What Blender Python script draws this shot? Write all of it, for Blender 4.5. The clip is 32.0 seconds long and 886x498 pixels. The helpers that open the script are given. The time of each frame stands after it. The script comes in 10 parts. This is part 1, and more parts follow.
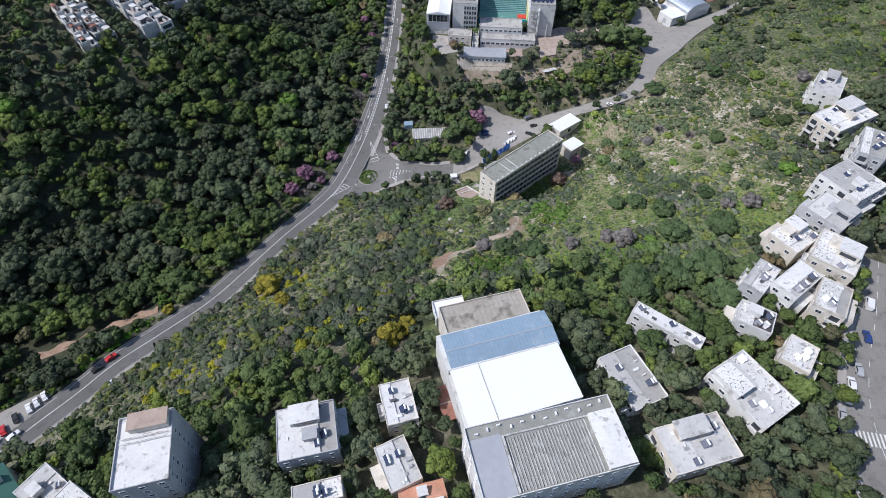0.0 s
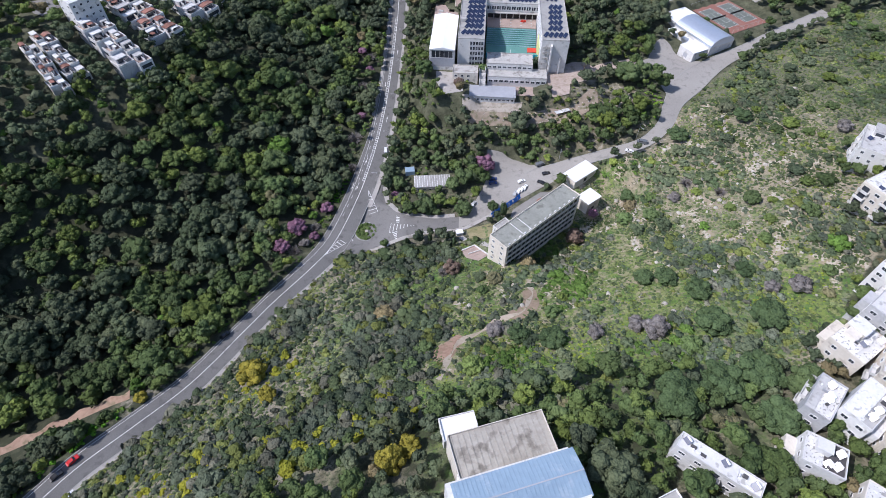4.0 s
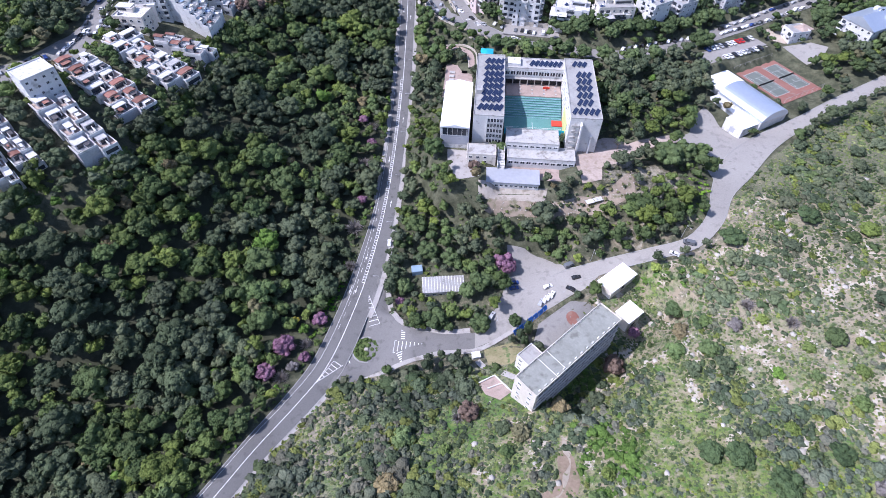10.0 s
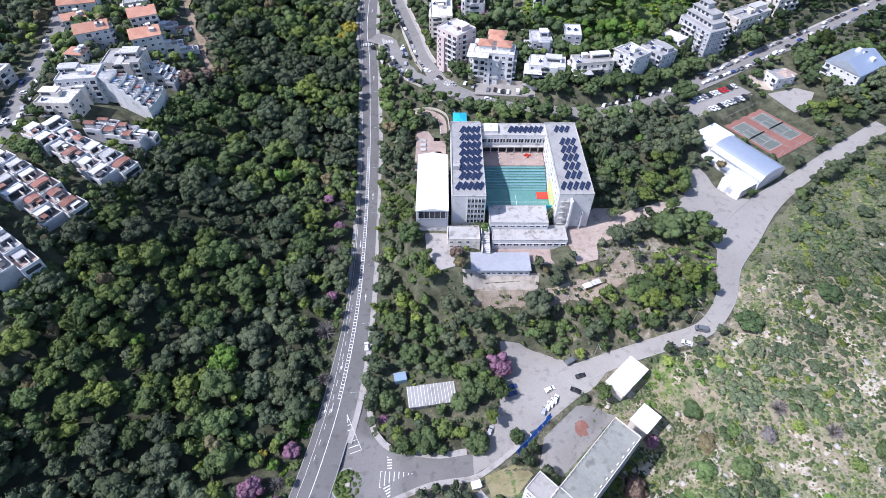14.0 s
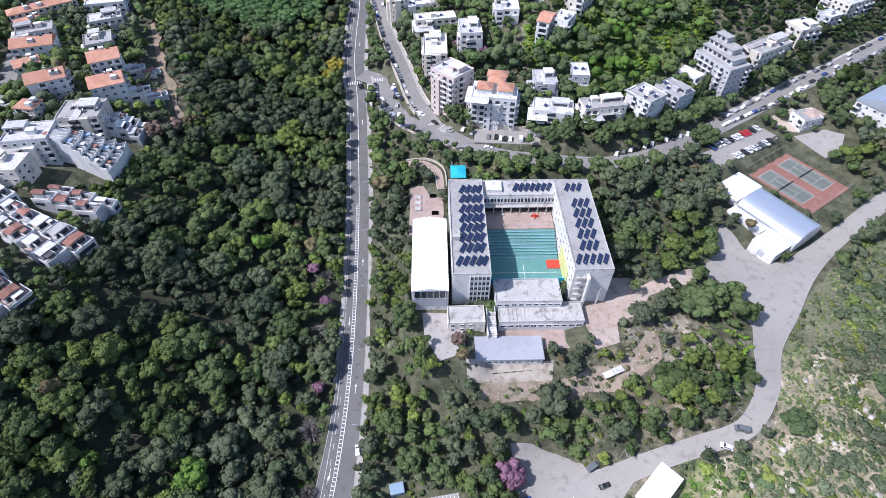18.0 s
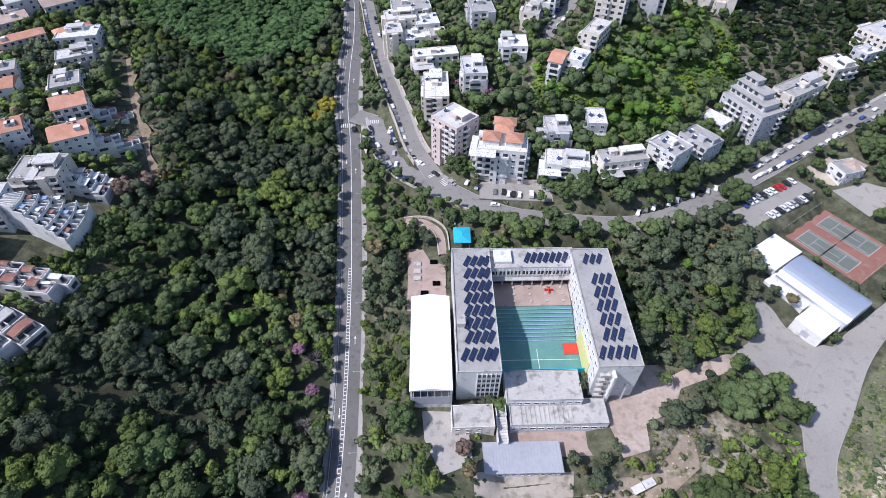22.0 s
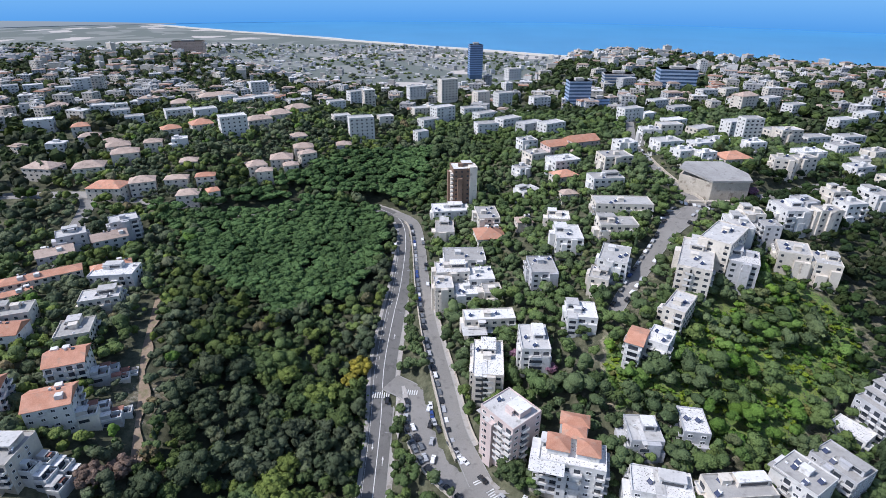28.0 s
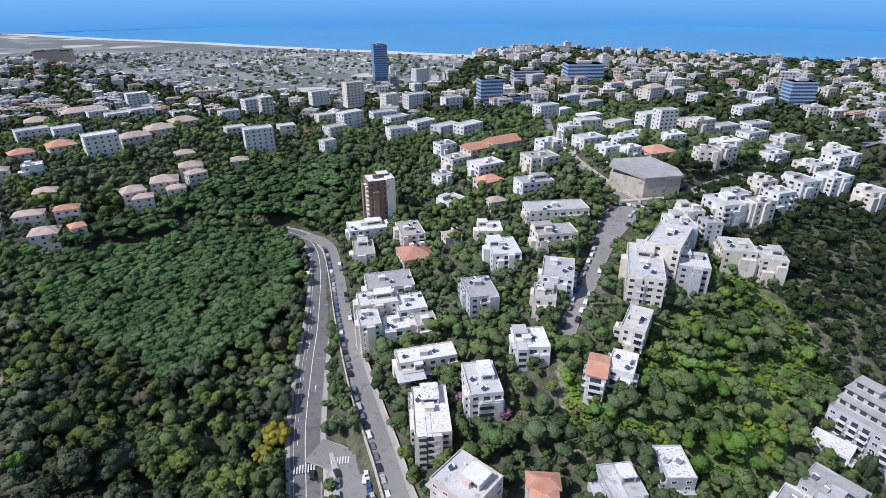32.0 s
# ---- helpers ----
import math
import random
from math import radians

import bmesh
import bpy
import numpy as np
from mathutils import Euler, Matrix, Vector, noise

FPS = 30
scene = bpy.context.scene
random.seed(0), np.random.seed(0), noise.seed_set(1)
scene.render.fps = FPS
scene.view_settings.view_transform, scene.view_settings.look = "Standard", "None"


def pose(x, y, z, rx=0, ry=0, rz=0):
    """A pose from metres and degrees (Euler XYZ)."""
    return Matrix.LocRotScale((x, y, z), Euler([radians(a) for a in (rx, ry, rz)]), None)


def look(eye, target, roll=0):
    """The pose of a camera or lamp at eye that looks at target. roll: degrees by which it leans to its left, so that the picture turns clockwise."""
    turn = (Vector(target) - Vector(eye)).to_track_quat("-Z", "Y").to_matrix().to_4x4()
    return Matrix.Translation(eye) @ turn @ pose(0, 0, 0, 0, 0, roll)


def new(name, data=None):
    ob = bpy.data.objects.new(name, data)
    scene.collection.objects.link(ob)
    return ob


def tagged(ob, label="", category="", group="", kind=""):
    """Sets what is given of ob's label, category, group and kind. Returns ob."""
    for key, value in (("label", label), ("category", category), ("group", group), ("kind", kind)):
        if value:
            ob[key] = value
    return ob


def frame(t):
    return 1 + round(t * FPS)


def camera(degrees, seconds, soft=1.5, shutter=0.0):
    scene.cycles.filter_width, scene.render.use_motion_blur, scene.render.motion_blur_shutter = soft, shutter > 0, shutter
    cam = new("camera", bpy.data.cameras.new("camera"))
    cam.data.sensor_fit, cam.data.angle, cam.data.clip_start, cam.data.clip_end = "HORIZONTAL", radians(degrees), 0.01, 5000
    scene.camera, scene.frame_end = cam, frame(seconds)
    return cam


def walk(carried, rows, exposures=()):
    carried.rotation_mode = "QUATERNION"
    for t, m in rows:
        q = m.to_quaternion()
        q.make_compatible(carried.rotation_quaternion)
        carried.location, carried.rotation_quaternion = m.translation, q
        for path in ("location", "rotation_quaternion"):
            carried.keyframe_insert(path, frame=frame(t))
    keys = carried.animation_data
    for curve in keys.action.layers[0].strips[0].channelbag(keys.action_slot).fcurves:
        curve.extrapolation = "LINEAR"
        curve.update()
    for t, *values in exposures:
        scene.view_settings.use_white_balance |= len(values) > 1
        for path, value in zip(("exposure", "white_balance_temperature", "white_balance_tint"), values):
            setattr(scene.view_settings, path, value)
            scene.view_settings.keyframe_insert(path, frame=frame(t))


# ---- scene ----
cam = camera(78.7, 32.0, soft=0.75)
PATH = [
    (0, (-0.064, -0.16, 210.96), (-0.06, 1.11, 209.414), 0.6),
    (0.5, (-0.451, 4.646, 210.963), (-0.446, 5.913, 209.416), 0.7),
    (1, (-0.827, 9.49, 210.966), (-0.821, 10.756, 209.418), 0.7),
    (1.5, (-1.18, 14.38, 210.972), (-1.174, 15.646, 209.425), 0.7),
    (2, (-1.505, 19.332, 210.978), (-1.499, 20.6, 209.432), 0.7),
    (2.5, (-1.814, 24.334, 210.988), (-1.808, 25.603, 209.442), 0.6),
    (3, (-2.128, 29.384, 210.988), (-2.122, 30.655, 209.444), 0.7),
    (3.5, (-2.466, 34.467, 210.966), (-2.46, 35.738, 209.422), 0.7),
    (5.5, (-4.112, 55.31, 210.725), (-4.108, 56.587, 209.186), 0.8),
    (6, (-4.563, 60.639, 210.688), (-4.56, 61.918, 209.151), 0.8),
    (6.5, (-5.018, 65.985, 210.679), (-5.015, 67.264, 209.142), 0.8),
    (7, (-5.48, 71.345, 210.687), (-5.477, 72.627, 209.152), 0.7),
    (7.5, (-5.949, 76.724, 210.707), (-5.947, 78.006, 209.172), 0.8),
    (8, (-6.437, 82.135, 210.729), (-6.435, 83.419, 209.196), 0.7),
    (8.5, (-6.939, 87.573, 210.764), (-6.937, 88.858, 209.231), 0.8),
    (9, (-7.458, 93.051, 210.811), (-7.456, 94.339, 209.28), 0.8),
    (9.5, (-8.003, 98.544, 210.854), (-8.002, 99.832, 209.323), 0.9),
    (10, (-8.561, 104.052, 210.89), (-8.56, 105.341, 209.362), 0.9),
    (10.5, (-9.101, 109.55, 210.906), (-9.1, 110.839, 209.377), 1.0),
    (11, (-9.621, 115.062, 210.906), (-9.621, 116.353, 209.378), 0.9),
    (11.5, (-10.109, 120.578, 210.895), (-10.111, 121.869, 209.367), 0.9),
    (12, (-10.549, 126.11, 210.879), (-10.537, 127.402, 209.353), 0.8),
    (12.5, (-10.941, 131.654, 210.873), (-10.907, 132.945, 209.345), 0.7),
    (13, (-11.278, 137.23, 210.875), (-11.215, 138.521, 209.349), 0.5),
    (13.5, (-11.538, 142.813, 210.873), (-11.453, 144.158, 209.395), 0.4),
    (14, (-11.713, 148.373, 210.863), (-11.611, 149.718, 209.386), 0.4),
    (14.5, (-11.782, 153.883, 210.85), (-11.668, 155.228, 209.373), 0.3),
    (16.5, (-11.179, 175.608, 210.82), (-11.054, 176.955, 209.346), 0.1),
    (17, (-10.932, 180.955, 210.805), (-10.808, 182.303, 209.334), 0.1),
    (17.5, (-10.683, 186.252, 210.798), (-10.558, 187.601, 209.326), 0.1),
    (18, (-10.432, 191.505, 210.801), (-10.308, 192.856, 209.331), 0.1),
    (18.5, (-10.184, 196.687, 210.806), (-10.061, 198.038, 209.337), 0.0),
    (19, (-9.934, 201.821, 210.815), (-9.811, 203.174, 209.347), 0.1),
    (19.5, (-9.668, 206.909, 210.819), (-9.545, 208.262, 209.352), 0.1),
    (20, (-9.387, 211.976, 210.816), (-9.263, 213.331, 209.349), 0.1),
    (20.5, (-9.092, 217.03, 210.801), (-8.967, 218.385, 209.335), 0.1),
    (21, (-8.777, 222.101, 210.778), (-8.651, 223.458, 209.314), 0.1),
    (21.5, (-8.446, 227.207, 210.758), (-8.319, 228.564, 209.294), 0.2),
    (22, (-8.121, 232.383, 210.744), (-7.992, 233.742, 209.282), 0.2),
    (22.5, (-7.83, 237.641, 210.738), (-7.699, 239.001, 209.277), 0.3),
    (23, (-7.586, 242.997, 210.735), (-7.446, 244.44, 209.357), 0.5),
    (23.5, (-7.385, 248.416, 210.735), (-7.23, 250.029, 209.564), 0.5),
    (24, (-7.225, 253.861, 210.738), (-7.063, 255.545, 209.671), 0.6),
    (24.5, (-7.103, 259.298, 210.744), (-6.932, 261.085, 209.862), 0.6),
    (26.5, (-6.931, 280.254, 210.794), (-6.756, 282.037, 209.907), 0.5),
    (27, (-6.951, 285.117, 210.813), (-6.912, 286.909, 209.926), 0.4),
    (27.5, (-6.927, 289.815, 210.777), (-6.937, 291.608, 209.892), 0.4),
    (28, (-6.926, 294.424, 210.609), (-6.938, 296.219, 209.728), 0.4),
    (28.5, (-6.986, 299.012, 210.226), (-6.993, 300.809, 209.347), 0.3),
    (29, (-7.105, 303.67, 209.588), (-7.101, 305.467, 208.71), 0.3),
    (29.5, (-7.244, 308.452, 208.721), (-7.237, 310.25, 207.845), 0.2),
    (30, (-7.367, 313.401, 207.709), (-7.357, 315.2, 206.835), 0.1),
    (30.5, (-7.479, 318.515, 206.645), (-7.357, 320.311, 205.772), -0.0),
    (31, (-7.638, 323.795, 205.59), (-7.396, 325.578, 204.718), -0.2),
    (31.5, (-7.794, 329.192, 204.55), (-7.521, 330.97, 203.677), -0.2),
    (32, (-7.929, 334.66, 203.512), (-7.641, 336.436, 202.638), -0.2),
]
walk(cam, [(t, look(eye, target, roll)) for t, eye, target, roll in PATH], [(0, -0.27, 6050, 13), (4, -0.07, 5900, 17), (7, 0.31, 5560, 26), (14, 0.27, 5720, 19), (20, 0.14, 5850, 18), (24, -0.07, 5940, 17), (26, -0.09, 5950, 14), (32, -0.13, 5930, 16)])

SEA_LEVEL = -48.0

# ---- world, sun and exposure ----
SUN_UP, SUN_FROM = radians(50), Vector((-0.98, -0.2, 0)).normalized()
world = bpy.data.worlds.new("sky")
scene.world = world
world.use_nodes = True
sky = world.node_tree.nodes.new("ShaderNodeTexSky")
sky.sky_type, sky.sun_disc, sky.sun_elevation = "NISHITA", False, SUN_UP
sky.sun_rotation, sky.altitude, sky.air_density, sky.dust_density = math.atan2(SUN_FROM.x, SUN_FROM.y), 200, 1.0, 1.2
world.node_tree.nodes["Background"].inputs["Strength"].default_value = 0.15
world.node_tree.links.new(sky.outputs["Color"], world.node_tree.nodes["Background"].inputs["Color"])
sun = new("sun", bpy.data.lights.new("sun", "SUN"))
sun.data.energy, sun.data.angle, sun.data.color = 4.4, radians(0.53), (1.0, 0.955, 0.89)
sun.matrix_world = look(Vector((0, 0, 600)) + 300 * (SUN_FROM * math.cos(SUN_UP) + Vector((0, 0, math.sin(SUN_UP)))), (0, 0, 600))
scene.view_settings.exposure = 0.0


# ---- materials ----
def material(name, low, high, rough=0.8, grain=1.5, broad=0.08, stain=None, stained=0.0, bump=0.0, metal=0.0, island=0.0, instance=0.0, tone=False, spec=0.3, relief=0.3, patch=(0.35, 0.1)):
    """A surface of two base colours mixed by fine and broad mottling, with stains, relief and variation from piece to piece."""
    m = bpy.data.materials.new(name)
    m.use_nodes = True
    n, l = m.node_tree.nodes, m.node_tree.links
    skin = n["Principled BSDF"]
    where = n.new("ShaderNodeNewGeometry")

    def mottle(scale, detail):
        t = n.new("ShaderNodeTexNoise")
        t.inputs["Scale"].default_value, t.inputs["Detail"].default_value = scale, detail
        l.new(where.outputs["Position"], t.inputs["Vector"])
        return t.outputs["Fac"]

    def mix(fac, a, b):
        x = n.new("ShaderNodeMix")
        x.data_type = "RGBA"
        for socket, value in ((x.inputs["Factor"], fac), (x.inputs["A"], a), (x.inputs["B"], b)):
            if isinstance(value, (tuple, list)):
                socket.default_value = (*value, 1)
            elif isinstance(value, (int, float)):
                socket.default_value = value
            else:
                l.new(value, socket)
        return x.outputs["Result"]

    def ramp(value, a, b):
        r = n.new("ShaderNodeMapRange")
        l.new(value, r.inputs["Value"])
        r.inputs["From Min"].default_value, r.inputs["From Max"].default_value = a, b
        return r.outputs["Result"]

    fine, wide = mottle(grain, 4), mottle(broad, 3)
    both = n.new("ShaderNodeMath")
    both.operation = "ADD"
    l.new(ramp(fine, 0.3, 0.7), both.inputs[0])
    l.new(ramp(wide, 0.35, 0.65), both.inputs[1])
    half = n.new("ShaderNodeMath")
    half.operation, half.inputs[1].default_value = "MULTIPLY", 0.5
    l.new(both.outputs[0], half.inputs[0])
    colour = mix(half.outputs[0], low, high)
    if tone:
        a = n.new("ShaderNodeAttribute")
        a.attribute_name = "tone"
        v = n.new("ShaderNodeMix")
        v.data_type, v.blend_type = "RGBA", "MULTIPLY"
        v.inputs["Factor"].default_value = 1.0
        l.new(colour, v.inputs["A"])
        l.new(a.outputs["Color"], v.inputs["B"])
        colour = v.outputs["Result"]
    for amount, source in ((island, where.outputs["Random Per Island"]), (instance, None)):
        if amount:
            if source is None:
                source = n.new("ShaderNodeObjectInfo").outputs["Random"]
            h = n.new("ShaderNodeHueSaturation")
            r = n.new("ShaderNodeMapRange")
            l.new(source, r.inputs["Value"])
            r.inputs["To Min"].default_value, r.inputs["To Max"].default_value = 1 - amount, 1 + amount
            l.new(r.outputs["Result"], h.inputs["Value"])
            l.new(colour, h.inputs["Color"])
            colour = h.outputs["Color"]
    if stain:
        colour = mix(ramp(mottle(patch[0], 6), 0.72 - stained * 0.25 - patch[1], 0.72 - stained * 0.25 + 0.05), colour, stain)
    l.new(colour, skin.inputs["Base Color"])
    skin.inputs["Roughness"].default_value, skin.inputs["Metallic"].default_value = rough, metal
    skin.inputs["Specular IOR Level"].default_value = spec
    if bump:
        b = n.new("ShaderNodeBump")
        b.inputs["Strength"].default_value, b.inputs["Distance"].default_value = bump, relief
        l.new(fine, b.inputs["Height"])
        l.new(b.outputs["Normal"], skin.inputs["Normal"])
    return m


ASPHALT = material("asphalt", (0.13, 0.126, 0.12), (0.185, 0.18, 0.172), 0.85, 2.2, 0.06, (0.11, 0.107, 0.102), 0.25, 0.1)
PALE_ASPHALT = material("worn_asphalt", (0.29, 0.272, 0.248), (0.37, 0.35, 0.32), 0.9, 1.6, 0.05, (0.25, 0.235, 0.215), 0.25)
MID_ASPHALT = material("grey_asphalt", (0.215, 0.205, 0.19), (0.29, 0.277, 0.258), 0.88, 1.8, 0.06, (0.18, 0.172, 0.16), 0.25)
JUNCTION_ASPHALT = material("junction_asphalt", (0.16, 0.154, 0.146), (0.225, 0.217, 0.205), 0.87, 2.0, 0.06, (0.135, 0.13, 0.122), 0.25)
PAVING = material("paving", (0.34, 0.32, 0.3), (0.46, 0.43, 0.4), 0.9, 2.5, 0.2, (0.25, 0.23, 0.2), 0.3)
PINK_PAVING = material("red_paving", (0.34, 0.255, 0.215), (0.46, 0.36, 0.31), 0.9, 2, 0.15, (0.3, 0.24, 0.2), 0.3)
KERB = material("kerb", (0.27, 0.265, 0.25), (0.4, 0.39, 0.37), 0.9)
PAINT = material("road_paint", (0.6, 0.6, 0.58), (0.8, 0.8, 0.78), 0.7, 3, 0.4, (0.3, 0.3, 0.3), 0.1)
STONE = material("stone_wall", (0.42, 0.37, 0.3), (0.58, 0.53, 0.45), 0.9, 1.2, 0.2, (0.25, 0.21, 0.17), 0.2, 0.3)
CONCRETE = material("concrete", (0.4, 0.39, 0.37), (0.55, 0.53, 0.5), 0.9, 1.2, 0.15, (0.28, 0.26, 0.24), 0.35, 0.1)
ROOF_GREY = material("grey_roofing", (0.31, 0.3, 0.285), (0.43, 0.42, 0.4), 0.85, 1.5, 0.15, (0.27, 0.26, 0.245), 0.3)
ROOF_WHITE = material("whitewashed_roof", (0.6, 0.59, 0.57), (0.76, 0.75, 0.73), 0.8, 1.1, 0.2, (0.45, 0.44, 0.42), 0.4, instance=0.12, patch=(0.6, 0.04))
ROOF_DARK = material("dark_roofing", (0.06, 0.06, 0.065), (0.12, 0.11, 0.11), 0.85, 1.5, 0.2, (0.3, 0.3, 0.3), 0.0)
WHITE_SHEET = material("white_sheet", (0.83, 0.84, 0.85), (0.88, 0.88, 0.88), 0.5, 0.8, 0.1)
STEEL = material("steel_sheet", (0.55, 0.6, 0.68), (0.62, 0.67, 0.74), 0.35, 0.6, 0.1, metal=0.6)
BLUE_SHEET = material("blue_sheet", (0.24, 0.335, 0.425), (0.3, 0.405, 0.505), 0.5, 0.6, 0.08, (0.36, 0.44, 0.52), 0.2)
LILAC_SHEET = material("pale_sheet", (0.36, 0.37, 0.4), (0.44, 0.45, 0.48), 0.55, 0.8, 0.1)
WHITE_WALL = material("white_render", (0.6, 0.59, 0.57), (0.74, 0.73, 0.71), 0.85, 1.2, 0.15, (0.4, 0.385, 0.36), 0.2, instance=0.06)
CREAM_WALL = material("cream_stone", (0.6, 0.55, 0.48), (0.73, 0.68, 0.6), 0.9, 1.2, 0.15, (0.4, 0.35, 0.3), 0.2, instance=0.1)
GREY_WALL = material("grey_render", (0.4, 0.4, 0.41), (0.54, 0.54, 0.55), 0.85, 1.2, 0.15, (0.33, 0.32, 0.31), 0.2, instance=0.06)
PINK_WALL = material("pale_pink_render", (0.56, 0.45, 0.42), (0.68, 0.57, 0.53), 0.85, 1.2, 0.15)
TILE_ORANGE = material("orange_tiles", (0.45, 0.205, 0.125), (0.61, 0.335, 0.235), 0.85, 2.5, 0.3, (0.42, 0.27, 0.2), 0.3, 0.3, instance=0.15)
TILE_TAN = material("weathered_tiles", (0.4, 0.3, 0.24), (0.54, 0.43, 0.36), 0.85, 2.5, 0.3, (0.3, 0.24, 0.2), 0.3, 0.3, instance=0.12)
GLASS = material("window_glass", (0.03, 0.035, 0.045), (0.06, 0.07, 0.085), 0.12, 0.5, 0.1, spec=0.6)
DARK = material("dark_opening", (0.03, 0.03, 0.03), (0.06, 0.055, 0.05), 0.9)
FRAME = material("white_frame", (0.7, 0.7, 0.7), (0.8, 0.8, 0.8), 0.6)
SOLAR = material("solar_cells", (0.022, 0.032, 0.075), (0.04, 0.055, 0.11), 0.2, 0.7, 0.2, spec=0.6)
METAL = material("dull_metal", (0.4, 0.4, 0.4), (0.55, 0.55, 0.55), 0.5, metal=0.5)
TYRE = material("tyre", (0.02, 0.02, 0.02), (0.04, 0.04, 0.04), 0.9)
TEAL = material("teal_court", (0.1, 0.24, 0.22), (0.15, 0.32, 0.29), 0.8, 1.5, 0.2)
COURT_RED = material("court_red", (0.25, 0.115, 0.09), (0.33, 0.16, 0.125), 0.85, 1.5, 0.1, (0.3, 0.2, 0.16), 0.3)
COURT_GREEN = material("court_green", (0.13, 0.15, 0.13), (0.18, 0.2, 0.175), 0.85, 1.5, 0.1)
BRIGHT_RED = material("bright_red", (0.55, 0.05, 0.03), (0.65, 0.08, 0.05), 0.7)
CYAN = material("cyan_awning", (0.03, 0.4, 0.55), (0.06, 0.5, 0.65), 0.6)
BLUE = material("blue_tarpaulin", (0.02, 0.12, 0.5), (0.05, 0.2, 0.62), 0.6)
YELLOW = material("pale_yellow", (0.6, 0.62, 0.25), (0.68, 0.7, 0.35), 0.7)
BARK = material("bark", (0.1, 0.08, 0.06), (0.2, 0.16, 0.12), 0.95, 4)
LEAF = material("leaves", (0.05, 0.068, 0.037), (0.155, 0.19, 0.095), 0.85, 1.5, 0.04, bump=1.0, island=0.16, tone=True, spec=0.1, relief=1.1)
BLOSSOM = material("blossom", (0.16, 0.085, 0.12), (0.32, 0.175, 0.245), 0.85, 1.6, 0.1, bump=1.0, island=0.2, spec=0.1, relief=1.0)
CAR_PAINTS = [material("car_paint_" + n, c, tuple(min(1, v * 1.1 + 0.01) for v in c), 0.25, spec=0.6) for n, c in (
    ("white", (0.75, 0.75, 0.75)), ("silver", (0.4, 0.41, 0.42)), ("black", (0.02, 0.02, 0.022)), ("grey", (0.14, 0.15, 0.16)), ("blue", (0.03, 0.06, 0.2)), ("red", (0.5, 0.02, 0.02)))]
ROCK = material("limestone", (0.36, 0.33, 0.28), (0.56, 0.52, 0.46), 0.9, 1.5, 0.2, (0.3, 0.27, 0.22), 0.2, 0.3, island=0.15)


def ground_material():
    """Grass, scrub, bare earth and limestone, by the cover painted on the sheet: red earth, green meadow, blue woodland
    floor with tree shade painted in.
    """
    m = material("hillside", (0.085, 0.094, 0.055), (0.195, 0.19, 0.122), 0.95, 1.3, 0.06, bump=0.6)
    n, l = m.node_tree.nodes, m.node_tree.links
    skin = n["Principled BSDF"]
    colour = skin.inputs["Base Color"].links[0].from_socket
    where = n.new("ShaderNodeNewGeometry")
    cover = n.new("ShaderNodeAttribute")
    cover.attribute_name = "cover"
    split = n.new("ShaderNodeSeparateColor")
    l.new(cover.outputs["Color"], split.inputs["Color"])

    def layer(under, over, weight, scale, low, high):
        t = n.new("ShaderNodeTexNoise")
        t.inputs["Scale"].default_value, t.inputs["Detail"].default_value = scale, 6
        t.inputs["Roughness"].default_value = 0.65
        l.new(where.outputs["Position"], t.inputs["Vector"])
        s = n.new("ShaderNodeMath")
        s.operation = "ADD"
        l.new(t.outputs["Fac"], s.inputs[0])
        l.new(weight, s.inputs[1])
        r = n.new("ShaderNodeMapRange")
        r.inputs["From Min"].default_value, r.inputs["From Max"].default_value = low, high
        l.new(s.outputs[0], r.inputs["Value"])
        x = n.new("ShaderNodeMix")
        x.data_type = "RGBA"
        l.new(r.outputs["Result"], x.inputs["Factor"])
        l.new(under, x.inputs["A"])
        x.inputs["B"].default_value = (*over, 1)
        return x.outputs["Result"]

    capped = n.new("ShaderNodeMath")
    capped.operation, capped.inputs[1].default_value = "MINIMUM", 0.32
    l.new(split.outputs["Green"], capped.inputs[0])
    colour = layer(colour, (0.205, 0.185, 0.155), capped.outputs[0], 0.09, 0.7, 0.86)
    colour = layer(colour, (0.3, 0.262, 0.185), capped.outputs[0], 0.7, 0.68, 0.84)
    colour = layer(colour, (0.085, 0.165, 0.035), split.outputs["Green"], 0.12, 0.8, 1.04)
    colour = layer(colour, (0.18, 0.23, 0.06), split.outputs["Green"], 0.27, 0.97, 1.16)
    colour = layer(colour, (0.075, 0.09, 0.05), capped.outputs[0], 0.9, 0.83, 0.92)
    colour = layer(colour, (0.33, 0.275, 0.19), split.outputs["Red"], 0.3, 0.74, 0.94)
    colour = layer(colour, (0.47, 0.42, 0.335), split.outputs["Red"], 0.55, 0.92, 0.97)
    # Dark floor colour: soil, with the shade between trees painted in.
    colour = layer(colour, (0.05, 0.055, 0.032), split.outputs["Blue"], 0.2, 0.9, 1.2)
    l.new(colour, skin.inputs["Base Color"])
    return m


GROUND = ground_material()


